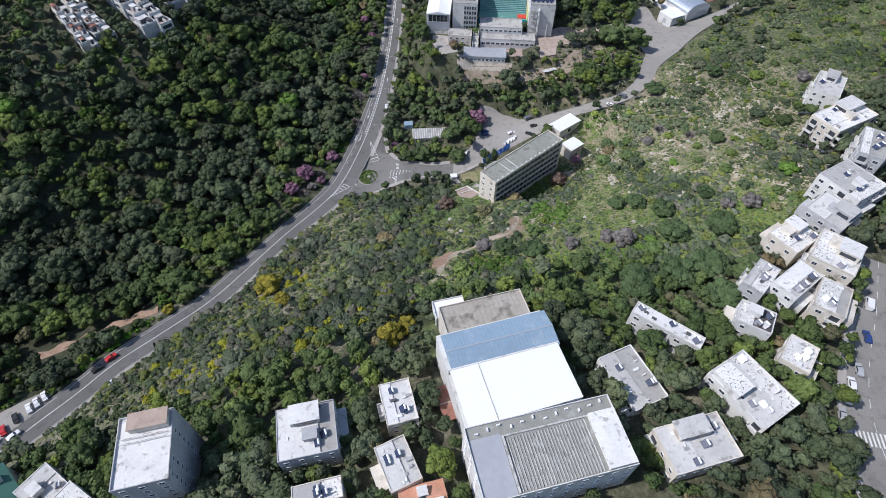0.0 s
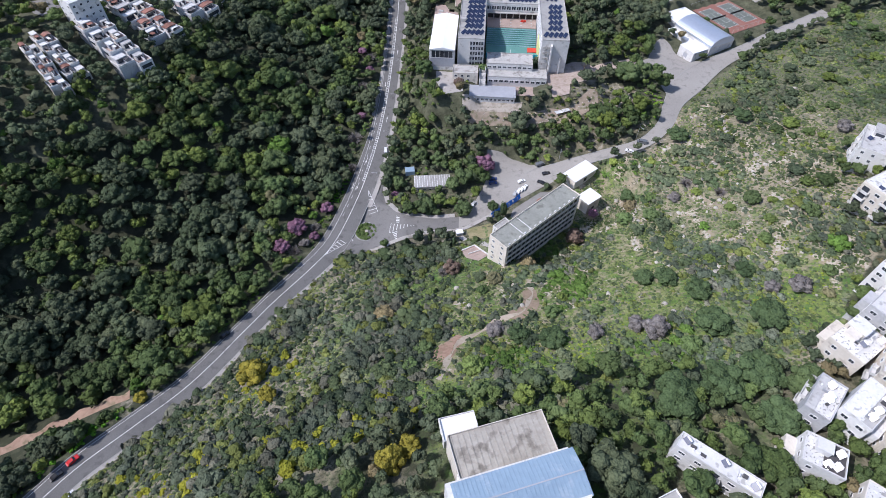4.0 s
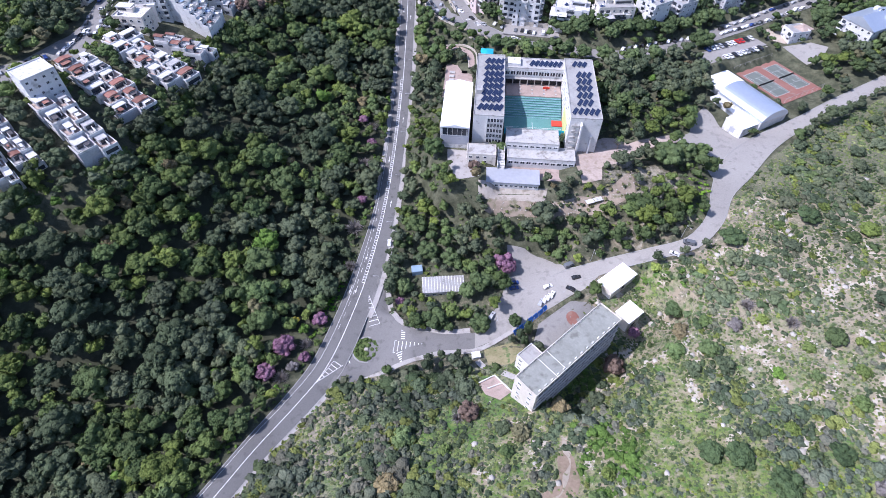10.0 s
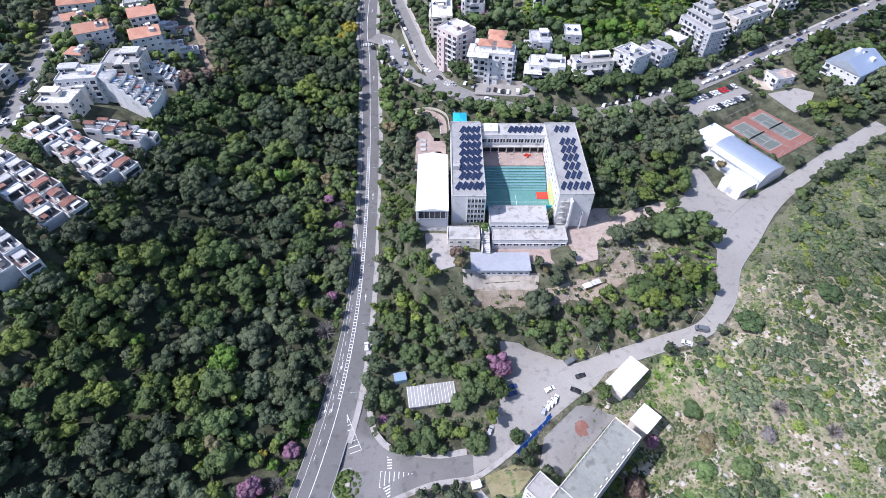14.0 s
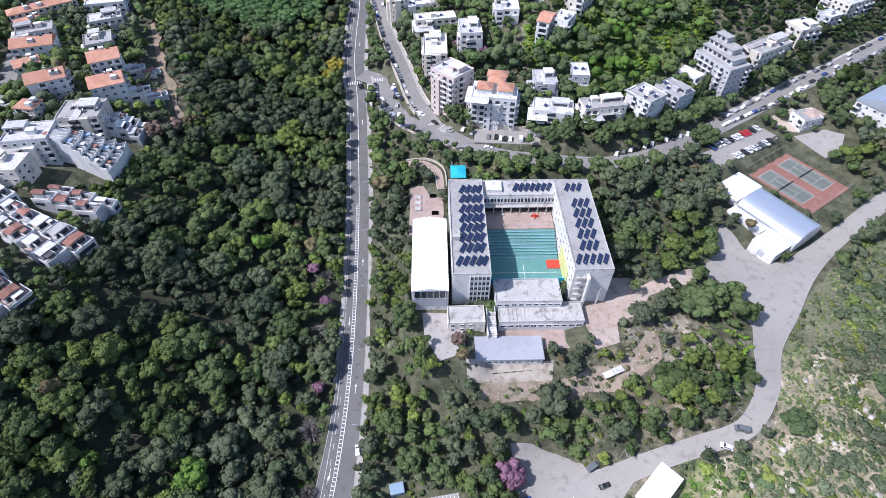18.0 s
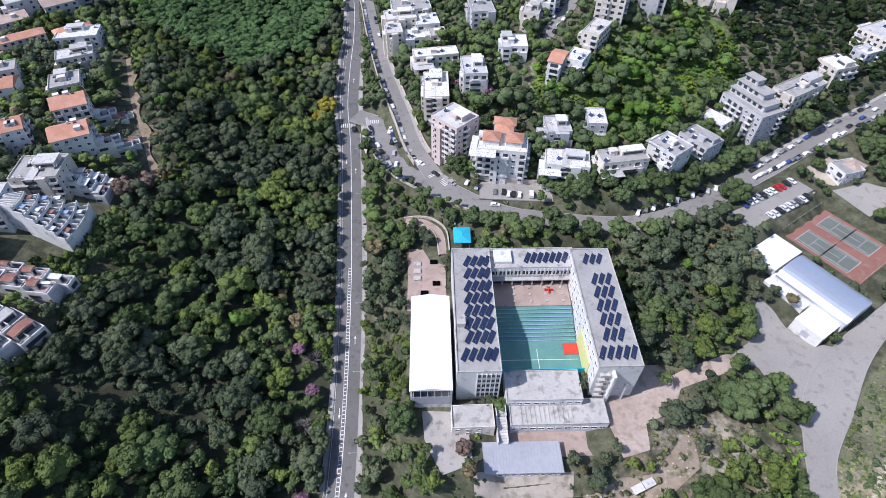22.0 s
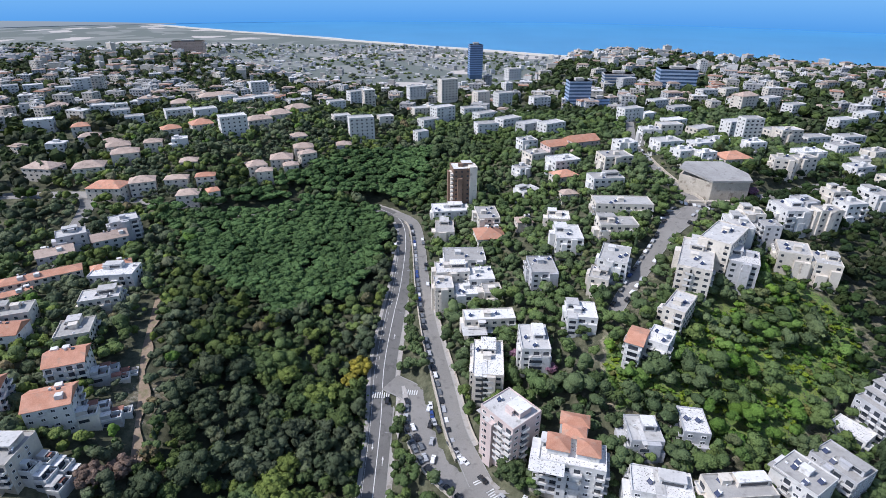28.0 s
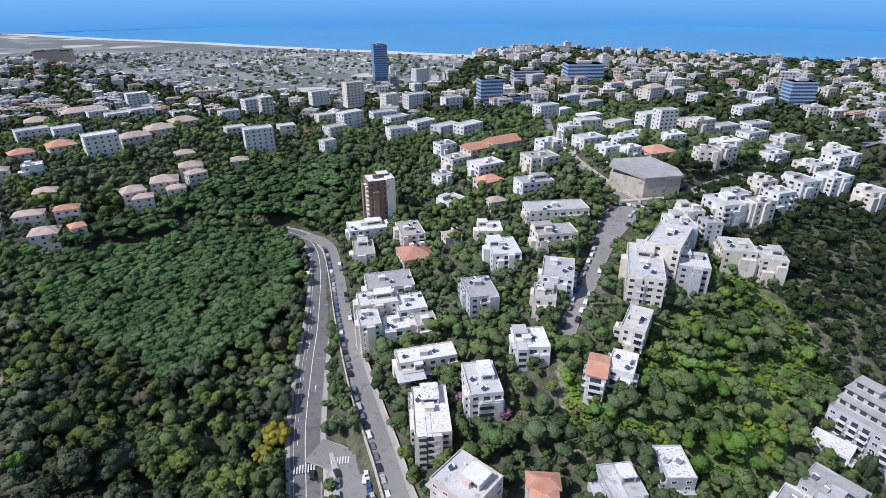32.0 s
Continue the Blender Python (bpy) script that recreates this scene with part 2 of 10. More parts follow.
def field_material():
    m = material("coastal_fields", (0.3, 0.29, 0.27), (0.42, 0.4, 0.37), 0.95, 0.02, 0.004)
    n, l = m.node_tree.nodes, m.node_tree.links
    skin = n["Principled BSDF"]
    where = n.new("ShaderNodeNewGeometry")
    v = n.new("ShaderNodeTexVoronoi")
    v.inputs["Scale"].default_value = 0.009
    l.new(where.outputs["Position"], v.inputs["Vector"])
    r = n.new("ShaderNodeValToRGB")
    r.color_ramp.interpolation = "CONSTANT"
    for e, (p, c) in zip((r.color_ramp.elements[0], r.color_ramp.elements[1], r.color_ramp.elements.new(0.55), r.color_ramp.elements.new(0.75)),
                         ((0.0, (0.15, 0.17, 0.15)), (0.3, (0.36, 0.34, 0.31)), (0.55, (0.23, 0.24, 0.22)), (0.8, (0.5, 0.46, 0.42)))):
        e.position, e.color = p, (*c, 1)
    l.new(v.outputs["Color"], r.inputs["Fac"])
    l.new(r.outputs["Color"], skin.inputs["Base Color"])
    return m


FIELDS = field_material()


def sea_material():
    m = material("sea", (0.062, 0.24, 0.45), (0.085, 0.3, 0.53), 0.35, 0.004, 0.0012, spec=0.25)
    return m


WATER = sea_material()


# Emissive colour graded by height, for painted distance haze.
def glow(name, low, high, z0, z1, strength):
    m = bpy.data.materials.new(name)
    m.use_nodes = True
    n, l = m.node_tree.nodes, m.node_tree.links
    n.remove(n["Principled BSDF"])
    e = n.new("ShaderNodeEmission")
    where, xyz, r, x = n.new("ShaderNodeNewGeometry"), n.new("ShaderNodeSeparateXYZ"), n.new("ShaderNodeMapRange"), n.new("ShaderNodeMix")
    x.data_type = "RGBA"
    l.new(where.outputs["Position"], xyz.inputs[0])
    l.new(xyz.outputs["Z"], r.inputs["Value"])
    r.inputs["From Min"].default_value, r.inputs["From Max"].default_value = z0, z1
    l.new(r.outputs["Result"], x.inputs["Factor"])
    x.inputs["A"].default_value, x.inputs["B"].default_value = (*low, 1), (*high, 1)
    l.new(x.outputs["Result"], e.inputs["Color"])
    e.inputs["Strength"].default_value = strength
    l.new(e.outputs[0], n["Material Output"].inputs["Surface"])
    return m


# Haze over the far sea, painted as glowing colour that pales upwards.
FAR_SEA_GLOW = glow("painted_sea_haze", (0.115, 0.385, 0.83), (0.25, 0.56, 0.94), SEA_LEVEL, 200, 0.97)
# Far land as a glowing colour with the haze painted in.
FAR_LAND_GLOW = glow("painted_shore_haze", (0.36, 0.42, 0.47), (0.45, 0.53, 0.62), SEA_LEVEL, 60, 0.9)
SAND = material("sand", (0.5, 0.46, 0.39), (0.62, 0.58, 0.5), 0.95, 0.05, 0.01)
PALE_BLUE = material("pale_blue_cladding", (0.26, 0.35, 0.49), (0.36, 0.45, 0.6), 0.5)
TILE_RUST = material("rust_tiles", (0.22, 0.1, 0.075), (0.34, 0.17, 0.13), 0.85, 2.5, 0.3, (0.3, 0.22, 0.18), 0.3, instance=0.25)
ROOF_PEELED = material("peeling_whitewash", (0.6, 0.585, 0.56), (0.78, 0.765, 0.74), 0.85, 0.9, 0.3, (0.2, 0.195, 0.185), 0.55, instance=0.1, patch=(1.7, 0.0))
ROOF_PALE = material("pale_screed", (0.42, 0.41, 0.395), (0.56, 0.55, 0.53), 0.85, 1.3, 0.2, (0.33, 0.32, 0.3), 0.4, instance=0.15, patch=(0.5, 0.05))
# ---- lie of the land ----
HILL_ROWS = (
    (-2, -5, -5, 3, 9, 10, 12, 14, 5), (0, -4, 2, 15, 8, 2, 0, 8, 8), (8, -10, -26, -1, 6, 15, 13, 4, 11),
    (17, 3, -13, -9, -16, -21, 11, 7, 6), (8, 5, 20, -18, 3, -2, -1, 7, 1), (12, -6, 18, -22, 8, 8, -15, 4, 2),
    (14, -4, 17, -7, -3, 10, -2, 7, 4), (5, 0, 6, -7, -5, 17, 2, -2, 4), (2, -5, -8, -5, -5, 3, 7, 9, 4),
    (-3, -1, 4, -9, -14, 4, 4, 4, -1), (0, 5, 6, -3, -2, 7, -1, -3, -1))
SEA = -48.0


def ease(a, b, v):
    t = np.clip((v - a) / (b - a), 0, 1)
    return t * t * (3 - 2 * t)


def crest_line(x):
    """Where the town's plateau breaks off towards the coast."""
    return np.interp(x, (-700, -600, -250, 0, 130, 260, 400, 600, 760, 900), (1540, 1500, 1200, 1040, 1060, 1400, 1500, 1380, 1120, 1080))


def hills(x, y):
    """The slope before cut and fill: gentle knolls over a rise, a plateau with the town, then the fall to the coastal
    plain. The far crest is shaped to fit the camera's view.
    """
    z = 38 + 44 * ease(380, 760, y)
    for j, row in enumerate(HILL_ROWS):
        for i, a in enumerate(row):
            z = z + a * np.exp(-((x + 320 - 80 * i) ** 2 + (y + 40 - 82 * j) ** 2) / 10368.0)
    crest = crest_line(x)
    z = z - 18 * ease(780, 1250, y) * ease(200, -300, x) + 9 * np.sin(x / 130 + 1) * np.sin(y / 170) * ease(750, 1000, y)
    z = z - 16 * ease(850, 1050, y) * np.exp(-((x + 40) / 210) ** 2)
    return z + (SEA + 4 - z) * ease(crest, crest + 560, y)


def ribbon(points, step=4.0):
    """A smooth line through (x, y, z, half width) points."""
    p = np.array(points, float)
    p = np.vstack([2 * p[0] - p[1], p, 2 * p[-1] - p[-2]])
    out = []
    for a, b, c, d in zip(p, p[1:], p[2:], p[3:]):
        n = max(1, int(np.linalg.norm((c - b)[:2]) / step))
        for t in np.arange(n) / n:
            out.append(0.5 * (2 * b + (c - a) * t + (2 * a - 5 * b + 4 * c - d) * t * t + (3 * b - a - 3 * c + d) * t ** 3))
    return np.array(out + [p[-2]])


MAIN_ROAD = ribbon([
    (-160, 48, 24, 5.4), (-147.7, 69.8, 20.9, 5.4), (-136.6, 85.8, 19, 5.4), (-128.6, 99.6, 16.9, 5.4), (-115.7, 115.7, 14.1, 5.4),
    (-101.2, 134.7, 11, 5.4), (-87, 160, 8.5, 5.4), (-77.3, 177.5, 6.7, 5.6), (-66, 195.3, 5, 6.2), (-56.5, 212.8, 4.2, 7),
    (-48.6, 237.9, 6.3, 7), (-43, 262, 9.5, 6.8), (-38.4, 294.7, 13.2, 5.6), (-35.6, 335, 18.3, 5), (-34.2, 387, 25.2, 5),
    (-34.3, 420.8, 29.6, 5), (-35, 472, 36.8, 5.2), (-37, 508, 41, 6.2), (-36, 545, 44.5, 6.2), (-34.3, 581, 47, 6), (-35.1, 632.3, 49.3, 5),
    (-39.8, 663, 50.8, 5), (-49.8, 679.5, 51.7, 5), (-64, 690, 52.5, 5)])
LANE_BED = ribbon([
    (-47, 221, 4.2, 6), (-27.2, 220.8, 6.6, 5.4), (-11.8, 221.6, 7.6, 4.8), (8, 223.5, 8.6, 4.6), (20, 230, 9.6, 5), (34.5, 242.5, 11.3, 6), (47, 253, 13.5, 4.5),
    (68, 258.5, 18.5, 3.6), (87.5, 261.5, 23.5, 3.4), (104, 264.5, 28, 3.4), (117, 277, 30.5, 3.8), (125.5, 294, 31.2, 5), (138, 311, 32, 8),
    (158, 329, 34, 6), (181, 343, 36.5, 4), (205, 356, 40, 4), (240, 374, 44, 4)])
SIDE_ROAD = LANE_BED[LANE_BED[:, 0] > 43]
UPPER_ROAD = ribbon([
    (-33, 497, 40.5, 6), (-20, 487, 40.3, 6), (-17, 468, 40.6, 7), (-7, 447.5, 41.2, 8), (14.7, 424, 42.5, 6), (35, 409, 43.2, 4.6), (55.6, 402, 43.4, 4.4),
    (93, 396, 43.4, 4.4), (126, 405, 43.5, 4.4), (163.4, 423, 44.5, 5), (202.5, 442, 48, 5), (242, 458.5, 52.5, 5), (272, 472, 56, 5), (330, 498, 62, 5)])
TERRACE_ROAD = ribbon([
    (7, 438, 41.8, 4.6), (-1.6, 462, 43.4, 4.1), (-6.2, 486, 45, 4.2), (-12, 514, 46.5, 4.4), (-16.8, 543, 47.8, 4), (-21.1, 579, 49, 4), (-25.2, 624, 50, 4), (-30, 657, 51, 4),
    (-38, 672, 51.6, 4), (-47, 679, 51.7, 4)])
EAST_ROAD = ribbon([
    (72, 510, 70, 3), (79, 521.4, 72.7, 3.6), (97, 546, 78.6, 4.4), (115.5, 571.5, 83.4, 5), (132, 592, 86.8, 8), (147, 606, 88.5, 6), (146, 634, 90, 4), (144, 684, 91, 4), (152, 752, 90, 4), (175, 840, 89, 4)])
CROSS_ROAD = ribbon([(132, 590, 86.8, 4.5), (148, 605, 88, 4.5), (172, 612, 88.2, 4.2), (197, 623, 88.4, 4.2), (220, 635, 88.5, 4.2), (262, 652, 88, 4.2), (320, 674, 87, 4.2), (420, 716, 86, 4.2)])
SOUTH_ROAD = ribbon([(146, 112, 69.6, 5), (134.2, 90.4, 69.7, 5), (126.5, 78.5, 69.8, 5.4), (119, 64.3, 69.8, 6), (116, 54.7, 69.9, 7), (113.5, 40, 70, 8), (108, 10, 71, 6), (100, -40, 72, 6)])
WEST_ROAD = ribbon([(-201, 348, 62, 5), (-199, 369, 62, 5), (-204, 400, 62, 5), (-207, 424, 62, 4.5), (-212, 455, 62, 4.5), (-222, 494, 61.6, 4.5), (-233, 536, 61, 4.5), (-243, 590, 64, 4.5), (-256, 640, 70, 4.5), (-268, 660, 72, 5)])
RIDGE_ROAD = ribbon([(-330, 652, 73, 6), (-268, 660, 72, 6), (-225, 655, 69, 3.4), (-185, 648, 64, 3.2), (-150, 655, 60, 3), (-120, 672, 58, 3)])
ROADS = (MAIN_ROAD, LANE_BED, UPPER_ROAD, TERRACE_ROAD, EAST_ROAD, CROSS_ROAD, SOUTH_ROAD, WEST_ROAD, RIDGE_ROAD)
# Levelled ground: centre x, y, half length, half depth, turn in degrees, height.
PADS = [
    (31, 252, 17, 13, 20, 11.2), (33, 345, 42, 36, -4, 35), (30, 299, 20, 8, -4, 27.5), (35, 306, 20, 5, -4, 30.3), (182, 381, 16, 18.5, 28.7, 37.8),
    (160, 404, 22, 7, 28.7, 43.2), (26, 224, 1, 1, 0, 9), (-154, 77, 9, 4.5, 45, 20.6), (45, 421, 16, 6, -12, 44), (2, 310, 9, 12, -4, 33.4), (70, 316, 12, 13, -4, 33.3), (130, 320, 14, 22, 0, 32.2), (60, 220, 12, 32, -47, 12.5), (69, 250, 5, 9, -51.5, 15.2)]


# Outlines of the open asphalt: round the traffic island, the car park, the yard by the vaulted hall, the play court.
JUNCTION = [(-55, 203), (-47, 203.5), (-40.5, 207.5), (-33.4, 210.2), (-25.7, 213.7), (-11.4, 218.3), (-2, 219.2), (5.7, 219.8), (6, 227.5), (-7.2, 227), (-19.2, 229.5), (-25.9, 231.5), (-30.5, 236.5), (-33.5, 244), (-35.2, 256), (-37.2, 262), (-42, 240), (-46.5, 226), (-50.5, 214)]
LOT = [(5.7, 219.8), (13, 223.3), (19.8, 227.6), (28.6, 233.7), (35, 236), (50, 245.5), (56, 247.5), (62, 252.9), (61, 259.5), (50, 259.5), (46, 264), (39.3, 267.5), (30.4, 271), (22, 271.5), (22.5, 262), (20, 250), (17.5, 243), (13.5, 235.7), (10.3, 229), (6, 227.5)]
COURT = [(29.6, 219.2), (33.6, 231), (49.6, 243), (62, 236.5), (37, 215.2)]
PLAZA = [(133.4, 356), (126, 348.2), (121.6, 338), (113.5, 333.6), (114, 330), (120, 327), (122, 313), (124.5, 298.3), (130, 297), (137.3, 303.9), (153.9, 322), (160, 329), (147.2, 334.1), (140.8, 341.5), (136, 351)]
YARD = [(-7, 320.5), (-6.8, 310), (-3.9, 302.1), (-1.8, 297.7), (8.5, 300.5), (8.4, 309.6), (9, 318.5)]
EARTH_YARD = [(57.5, 317.5), (58, 322), (74.3, 331.3), (82, 330.7), (86, 326), (105, 331), (114, 333.6), (114, 330), (105, 324.5), (87, 320.5), (81, 312.4), (69.8, 308.7), (68.2, 299.9), (58.8, 298.6), (56.8, 309.9)]
STREET_YARD = [(-233, 336), (-226, 324), (-214, 320), (-207, 343), (-197, 368), (-197, 385), (-207, 391), (-209, 373), (-219, 347)]
PAVED = (STREET_YARD, JUNCTION, LOT, COURT, PLAZA, YARD, EARTH_YARD)


def within(outline, x, y):
    """Whether places lie inside an outline."""
    inside = np.zeros(np.shape(x), bool)
    for (ax, ay), (bx, by) in zip(outline, outline[1:] + outline[:1]):
        inside ^= ((ay > y) != (by > y)) & (x < (bx - ax) * (y - ay) / (by - ay + 1e-12) + ax)
    return inside


def road_gap(x, y):
    """Metres to the nearest road's edge (minus: on it), and its height and the height's weight."""
    shape = np.shape(x)
    x, y = np.ravel(x), np.ravel(y)
    gap, top, low = np.full(x.shape, 1e9), np.zeros(x.shape), np.zeros(x.shape)
    for road in ROADS:
        for a, b in zip(road[:-1:2], list(road[2::2]) + [road[-1]]):
            near = (x > min(a[0], b[0]) - 26) & (x < max(a[0], b[0]) + 26) & (y > min(a[1], b[1]) - 26) & (y < max(a[1], b[1]) + 26)
            if not near.any():
                continue
            u, v = x[near], y[near]
            d = b - a
            t = np.clip(((u - a[0]) * d[0] + (v - a[1]) * d[1]) / (d[0] ** 2 + d[1] ** 2 + 1e-9), 0, 1)
            off = np.hypot(u - a[0] - t * d[0], v - a[1] - t * d[1]) - (a[3] + t * d[3])
            gap[near] = np.minimum(gap[near], off)
            w = (1 - ease(1.2, 8, off)) ** 3 + 1e-12
            top[near] += w * (a[2] + t * d[2])
            low[near] += w
    level = np.where(low > 1e-9, top / np.maximum(low, 1e-9), 0)
    return gap.reshape(shape), level.reshape(shape)


def pad_gap(pad, x, y):
    cx, cy, a, b, turn, z = pad
    c, s = math.cos(math.radians(turn)), math.sin(math.radians(turn))
    u, v = (x - cx) * c + (y - cy) * s, -(x - cx) * s + (y - cy) * c
    return np.hypot(np.maximum(np.abs(u) - a, 0), np.maximum(np.abs(v) - b, 0))


def levelled(x, y):
    """The height of the ground, cut and filled for roads and yards, and the gap to the next road."""
    x, y = np.asarray(x, float), np.asarray(y, float)
    z = hills(x, y)
    for pad in PADS:
        w = 1 - ease(1.0, 9.0, pad_gap(pad, x, y))
        z = z * (1 - w) + pad[5] * w
    gap, level = road_gap(x, y)
    w = 1 - ease(1.2, 8.0, gap)
    z = z * (1 - w) + level * w
    w = 1 - ease(1.0, 1.25, np.hypot((x + 38) / 17, (y - 222) / 15))
    return z * (1 - w) + junction_level(x, y) * w, gap


def ground(x, y):
    """The height of the ground, let in under the asphalt."""
    x, y = np.asarray(x, float), np.asarray(y, float)
    z, gap = levelled(x, y)
    deep = gap < 0.3
    for outline in PAVED:
        deep = deep | within(outline, x, y)
    return z - 0.3 * deep


def junction_level(x, y):
    """The tilted asphalt round the traffic island."""
    return 4.2 + 0.17 * np.maximum(0, x + 41) + 0.2 * np.maximum(0, y - 228)


def open_slope(x, y):
    """The bare hillside between the valley road, the lane and the houses on the near hill."""
    left = np.interp(y, MAIN_ROAD[:, 1], MAIN_ROAD[:, 0]) + 6
    top = np.interp(x, (-60, -30, 30, 62, 78, 104, 117, 125, 138, 158, 181, 205, 240, 300), (205, 208, 210, 246, 252, 258, 268, 285, 300, 318, 332, 345, 362, 390))
    right = np.interp(y, (112, 130, 160, 200, 240, 400), (108, 122, 150, 185, 215, 330))
    return (x > left) & (y < top) & (x < right) & (y > np.interp(x, (-160, -110, -60, -25, 0, 60, 110), (58, 62, 80, 100, 112, 122, 116)))


# ---- end of the lie of the land ----


# ---- mesh helpers ----
def mesh_of(name, verts, faces, *mats, index=None):
    me = bpy.data.meshes.new(name)
    me.from_pydata([tuple(v) for v in verts], [], faces)
    for m in mats:
        me.materials.append(m)
    if index is not None:
        me.polygons.foreach_set("material_index", index)
    return me


def part(name, me, parent, label="", at=None):
    ob = new(name, me)
    ob.parent = parent
    if at is not None:
        ob.matrix_basis = at
    return tagged(ob, label)


def box_data(x0, y0, z0, x1, y1, z1):
    v = [(x, y, z) for z in (z0, z1) for y in (y0, y1) for x in (x0, x1)]
    return v, [(0, 2, 3, 1), (4, 5, 7, 6), (0, 1, 5, 4), (2, 6, 7, 3), (0, 4, 6, 2), (1, 3, 7, 5)]


def boxes_mesh(name, boxes, mat):
    """One mesh of boxes (x0, y0, z0, x1, y1, z1)."""
    verts, faces = [], []
    for b in boxes:
        v, f = box_data(*b)
        faces += [tuple(i + len(verts) for i in q) for q in f]
        verts += v
    return mesh_of(name, verts, faces, mat)


def bevelled(name, boxes, mat, width=0.05):
    bm = bmesh.new()
    for b in boxes:
        v, f = box_data(*b)
        vs = [bm.verts.new(p) for p in v]
        for q in f:
            bm.faces.new([vs[i] for i in q])
    bmesh.ops.bevel(bm, geom=bm.edges[:], offset=width, segments=1, affect="EDGES")
    me = bpy.data.meshes.new(name)
    bm.to_mesh(me)
    bm.free()
    me.materials.append(mat)
    return me


def empty(name, x, y, z, turn=0.0, label="", category="", group="", kind=""):
    ob = new(name)
    ob.matrix_basis = pose(x, y, z, 0, 0, turn)
    ob.empty_display_size = 0.5
    return tagged(ob, label, category, group, kind)


HOMES = []        # houses that stand among garden trees
FOOTPRINTS = []   # x, y, half width, half depth, turn: kept clear of trees


def clear(x, y, w, d, turn):
    FOOTPRINTS.append((x, y, w / 2, d / 2, turn, 0))


def height(x, y):
    return float(ground(np.array([x]), np.array([y]))[0])


# ---- ground ----
def patchy(x, y, scale, seed):
    """Smooth patches between 0 and 1."""
    rng = np.random.RandomState(seed)
    f = np.zeros(len(x))
    for k in range(7):
        a, p, w = rng.uniform(0, 6.28), rng.uniform(0, 6.28), rng.uniform(0.6, 1.7) / scale
        f += np.sin((x * math.cos(a) + y * math.sin(a)) * w * 6.28 + p)
    return 0.5 + f / 7


def ledges(x, y):
    """Bands of bare limestone that follow the slope, and how stony the place is."""
    band = np.abs(patchy(x, y, 42, 9) - 0.5) < 0.05
    stony = 0.9 * np.exp(-((x - 92) ** 2 + (y - 216) ** 2) / 1500) + 0.8 * np.exp(-((x - 28) ** 2 + (y - 163) ** 2) / 420) + 0.8 * np.exp(-((x - 122) ** 2 + (y - 246) ** 2) / 1300) + 0.5 * np.exp(-((x - 150) ** 2 + (y - 195) ** 2) / 2600)
    return band, np.minimum(stony, 0.9)


def lines(*spans):
    out = []
    for a, b, step in spans:
        out += list(np.arange(a, b, step))
    return np.array(out + [spans[-1][1]])


gx = lines((-4600, -1500, 160), (-1500, -600, 45), (-600, -270, 12), (-270, 260, 3.2), (260, 600, 12), (600, 1500, 45), (1500, 4600, 160))
gy = lines((-1500, -300, 120), (-300, -60, 20), (-60, 700, 3.2), (700, 1300, 14), (1300, 2300, 40), (2300, 4600, 160))
GX, GY = np.meshgrid(gx, gy)
coast = 2893 - 0.66 * GX
GZ = ground(GX, GY)
GZ = np.where(GY > coast - 500, np.minimum(GZ, SEA + np.clip(0.01 * (coast - GY), -6, 4)), GZ)
GZ = np.where(GY < -60, GZ + 0.25 * np.minimum(-60 - GY, 400), GZ)
nx, ny = len(gx), len(gy)
idx = np.arange(nx * ny).reshape(ny, nx)
quads = np.stack([idx[:-1, :-1], idx[:-1, 1:], idx[1:, 1:], idx[1:, :-1]], -1).reshape(-1, 4)
gm = bpy.data.meshes.new("ground")
gm.from_pydata(np.stack([GX, GY, GZ], -1).reshape(-1, 3).tolist(), [], quads.tolist())
gm.materials.append(GROUND)
gm.materials.append(FIELDS)
cx, cy = GX.reshape(-1)[quads].mean(1), GY.reshape(-1)[quads].mean(1)
gm.polygons.foreach_set("material_index", (cy > crest_line(cx) + 300).astype(np.int32))
gm.polygons.foreach_set("use_smooth", np.ones(len(quads), bool))


def spot(x, y, cx, cy, r):
    return np.exp(-((x - cx) ** 2 + (y - cy) ** 2) / (2 * r * r))


def woodland(x, y):
    """How far a place lies within the wadi's wood (1) or outside it (0)."""
    left = np.interp(y, (60, 150, 210, 250, 290, 330, 400, 460, 520, 560, 640, 720), (-330, -300, -230, -172, -158, -146, -126, -118, -140, -168, -160, -200))
    right = np.interp(y, MAIN_ROAD[:, 1], MAIN_ROAD[:, 0]) - np.interp(y, MAIN_ROAD[:, 1], MAIN_ROAD[:, 3]) - 2
    inside = (x > left) & (x < right) & (y > 60) & (y < 700)
    north = (y >= 690) & (y < 830) & (np.abs(x + 60 - 0.5 * (y - 690)) < 65)
    return inside | north


# The green hillside between the houses above the curving street.
GREEN_HILL = [(58, 462), (66, 500), (90, 492), (104, 520), (122, 512), (150, 520), (158, 560), (178, 534), (186, 510), (176, 480), (150, 470), (128, 448), (104, 440), (76, 458)]
rock = 0.18 * spot(GX, GY, 90, 205, 30) + 0.14 * spot(GX, GY, 125, 190, 60) + 0.4 * spot(GX, GY, 20, 158, 14) + 0.42 * spot(GX, GY, -2, 131, 8) + 0.3 * spot(GX, GY, 118, 245, 30) + 0.42 * spot(GX, GY, 85, 252, 9) + 0.3 * spot(GX, GY, 62, 285, 18) + 0.28 * spot(GX, GY, 165, 240, 40) + 0.2 * spot(GX, GY, 40, 150, 40)
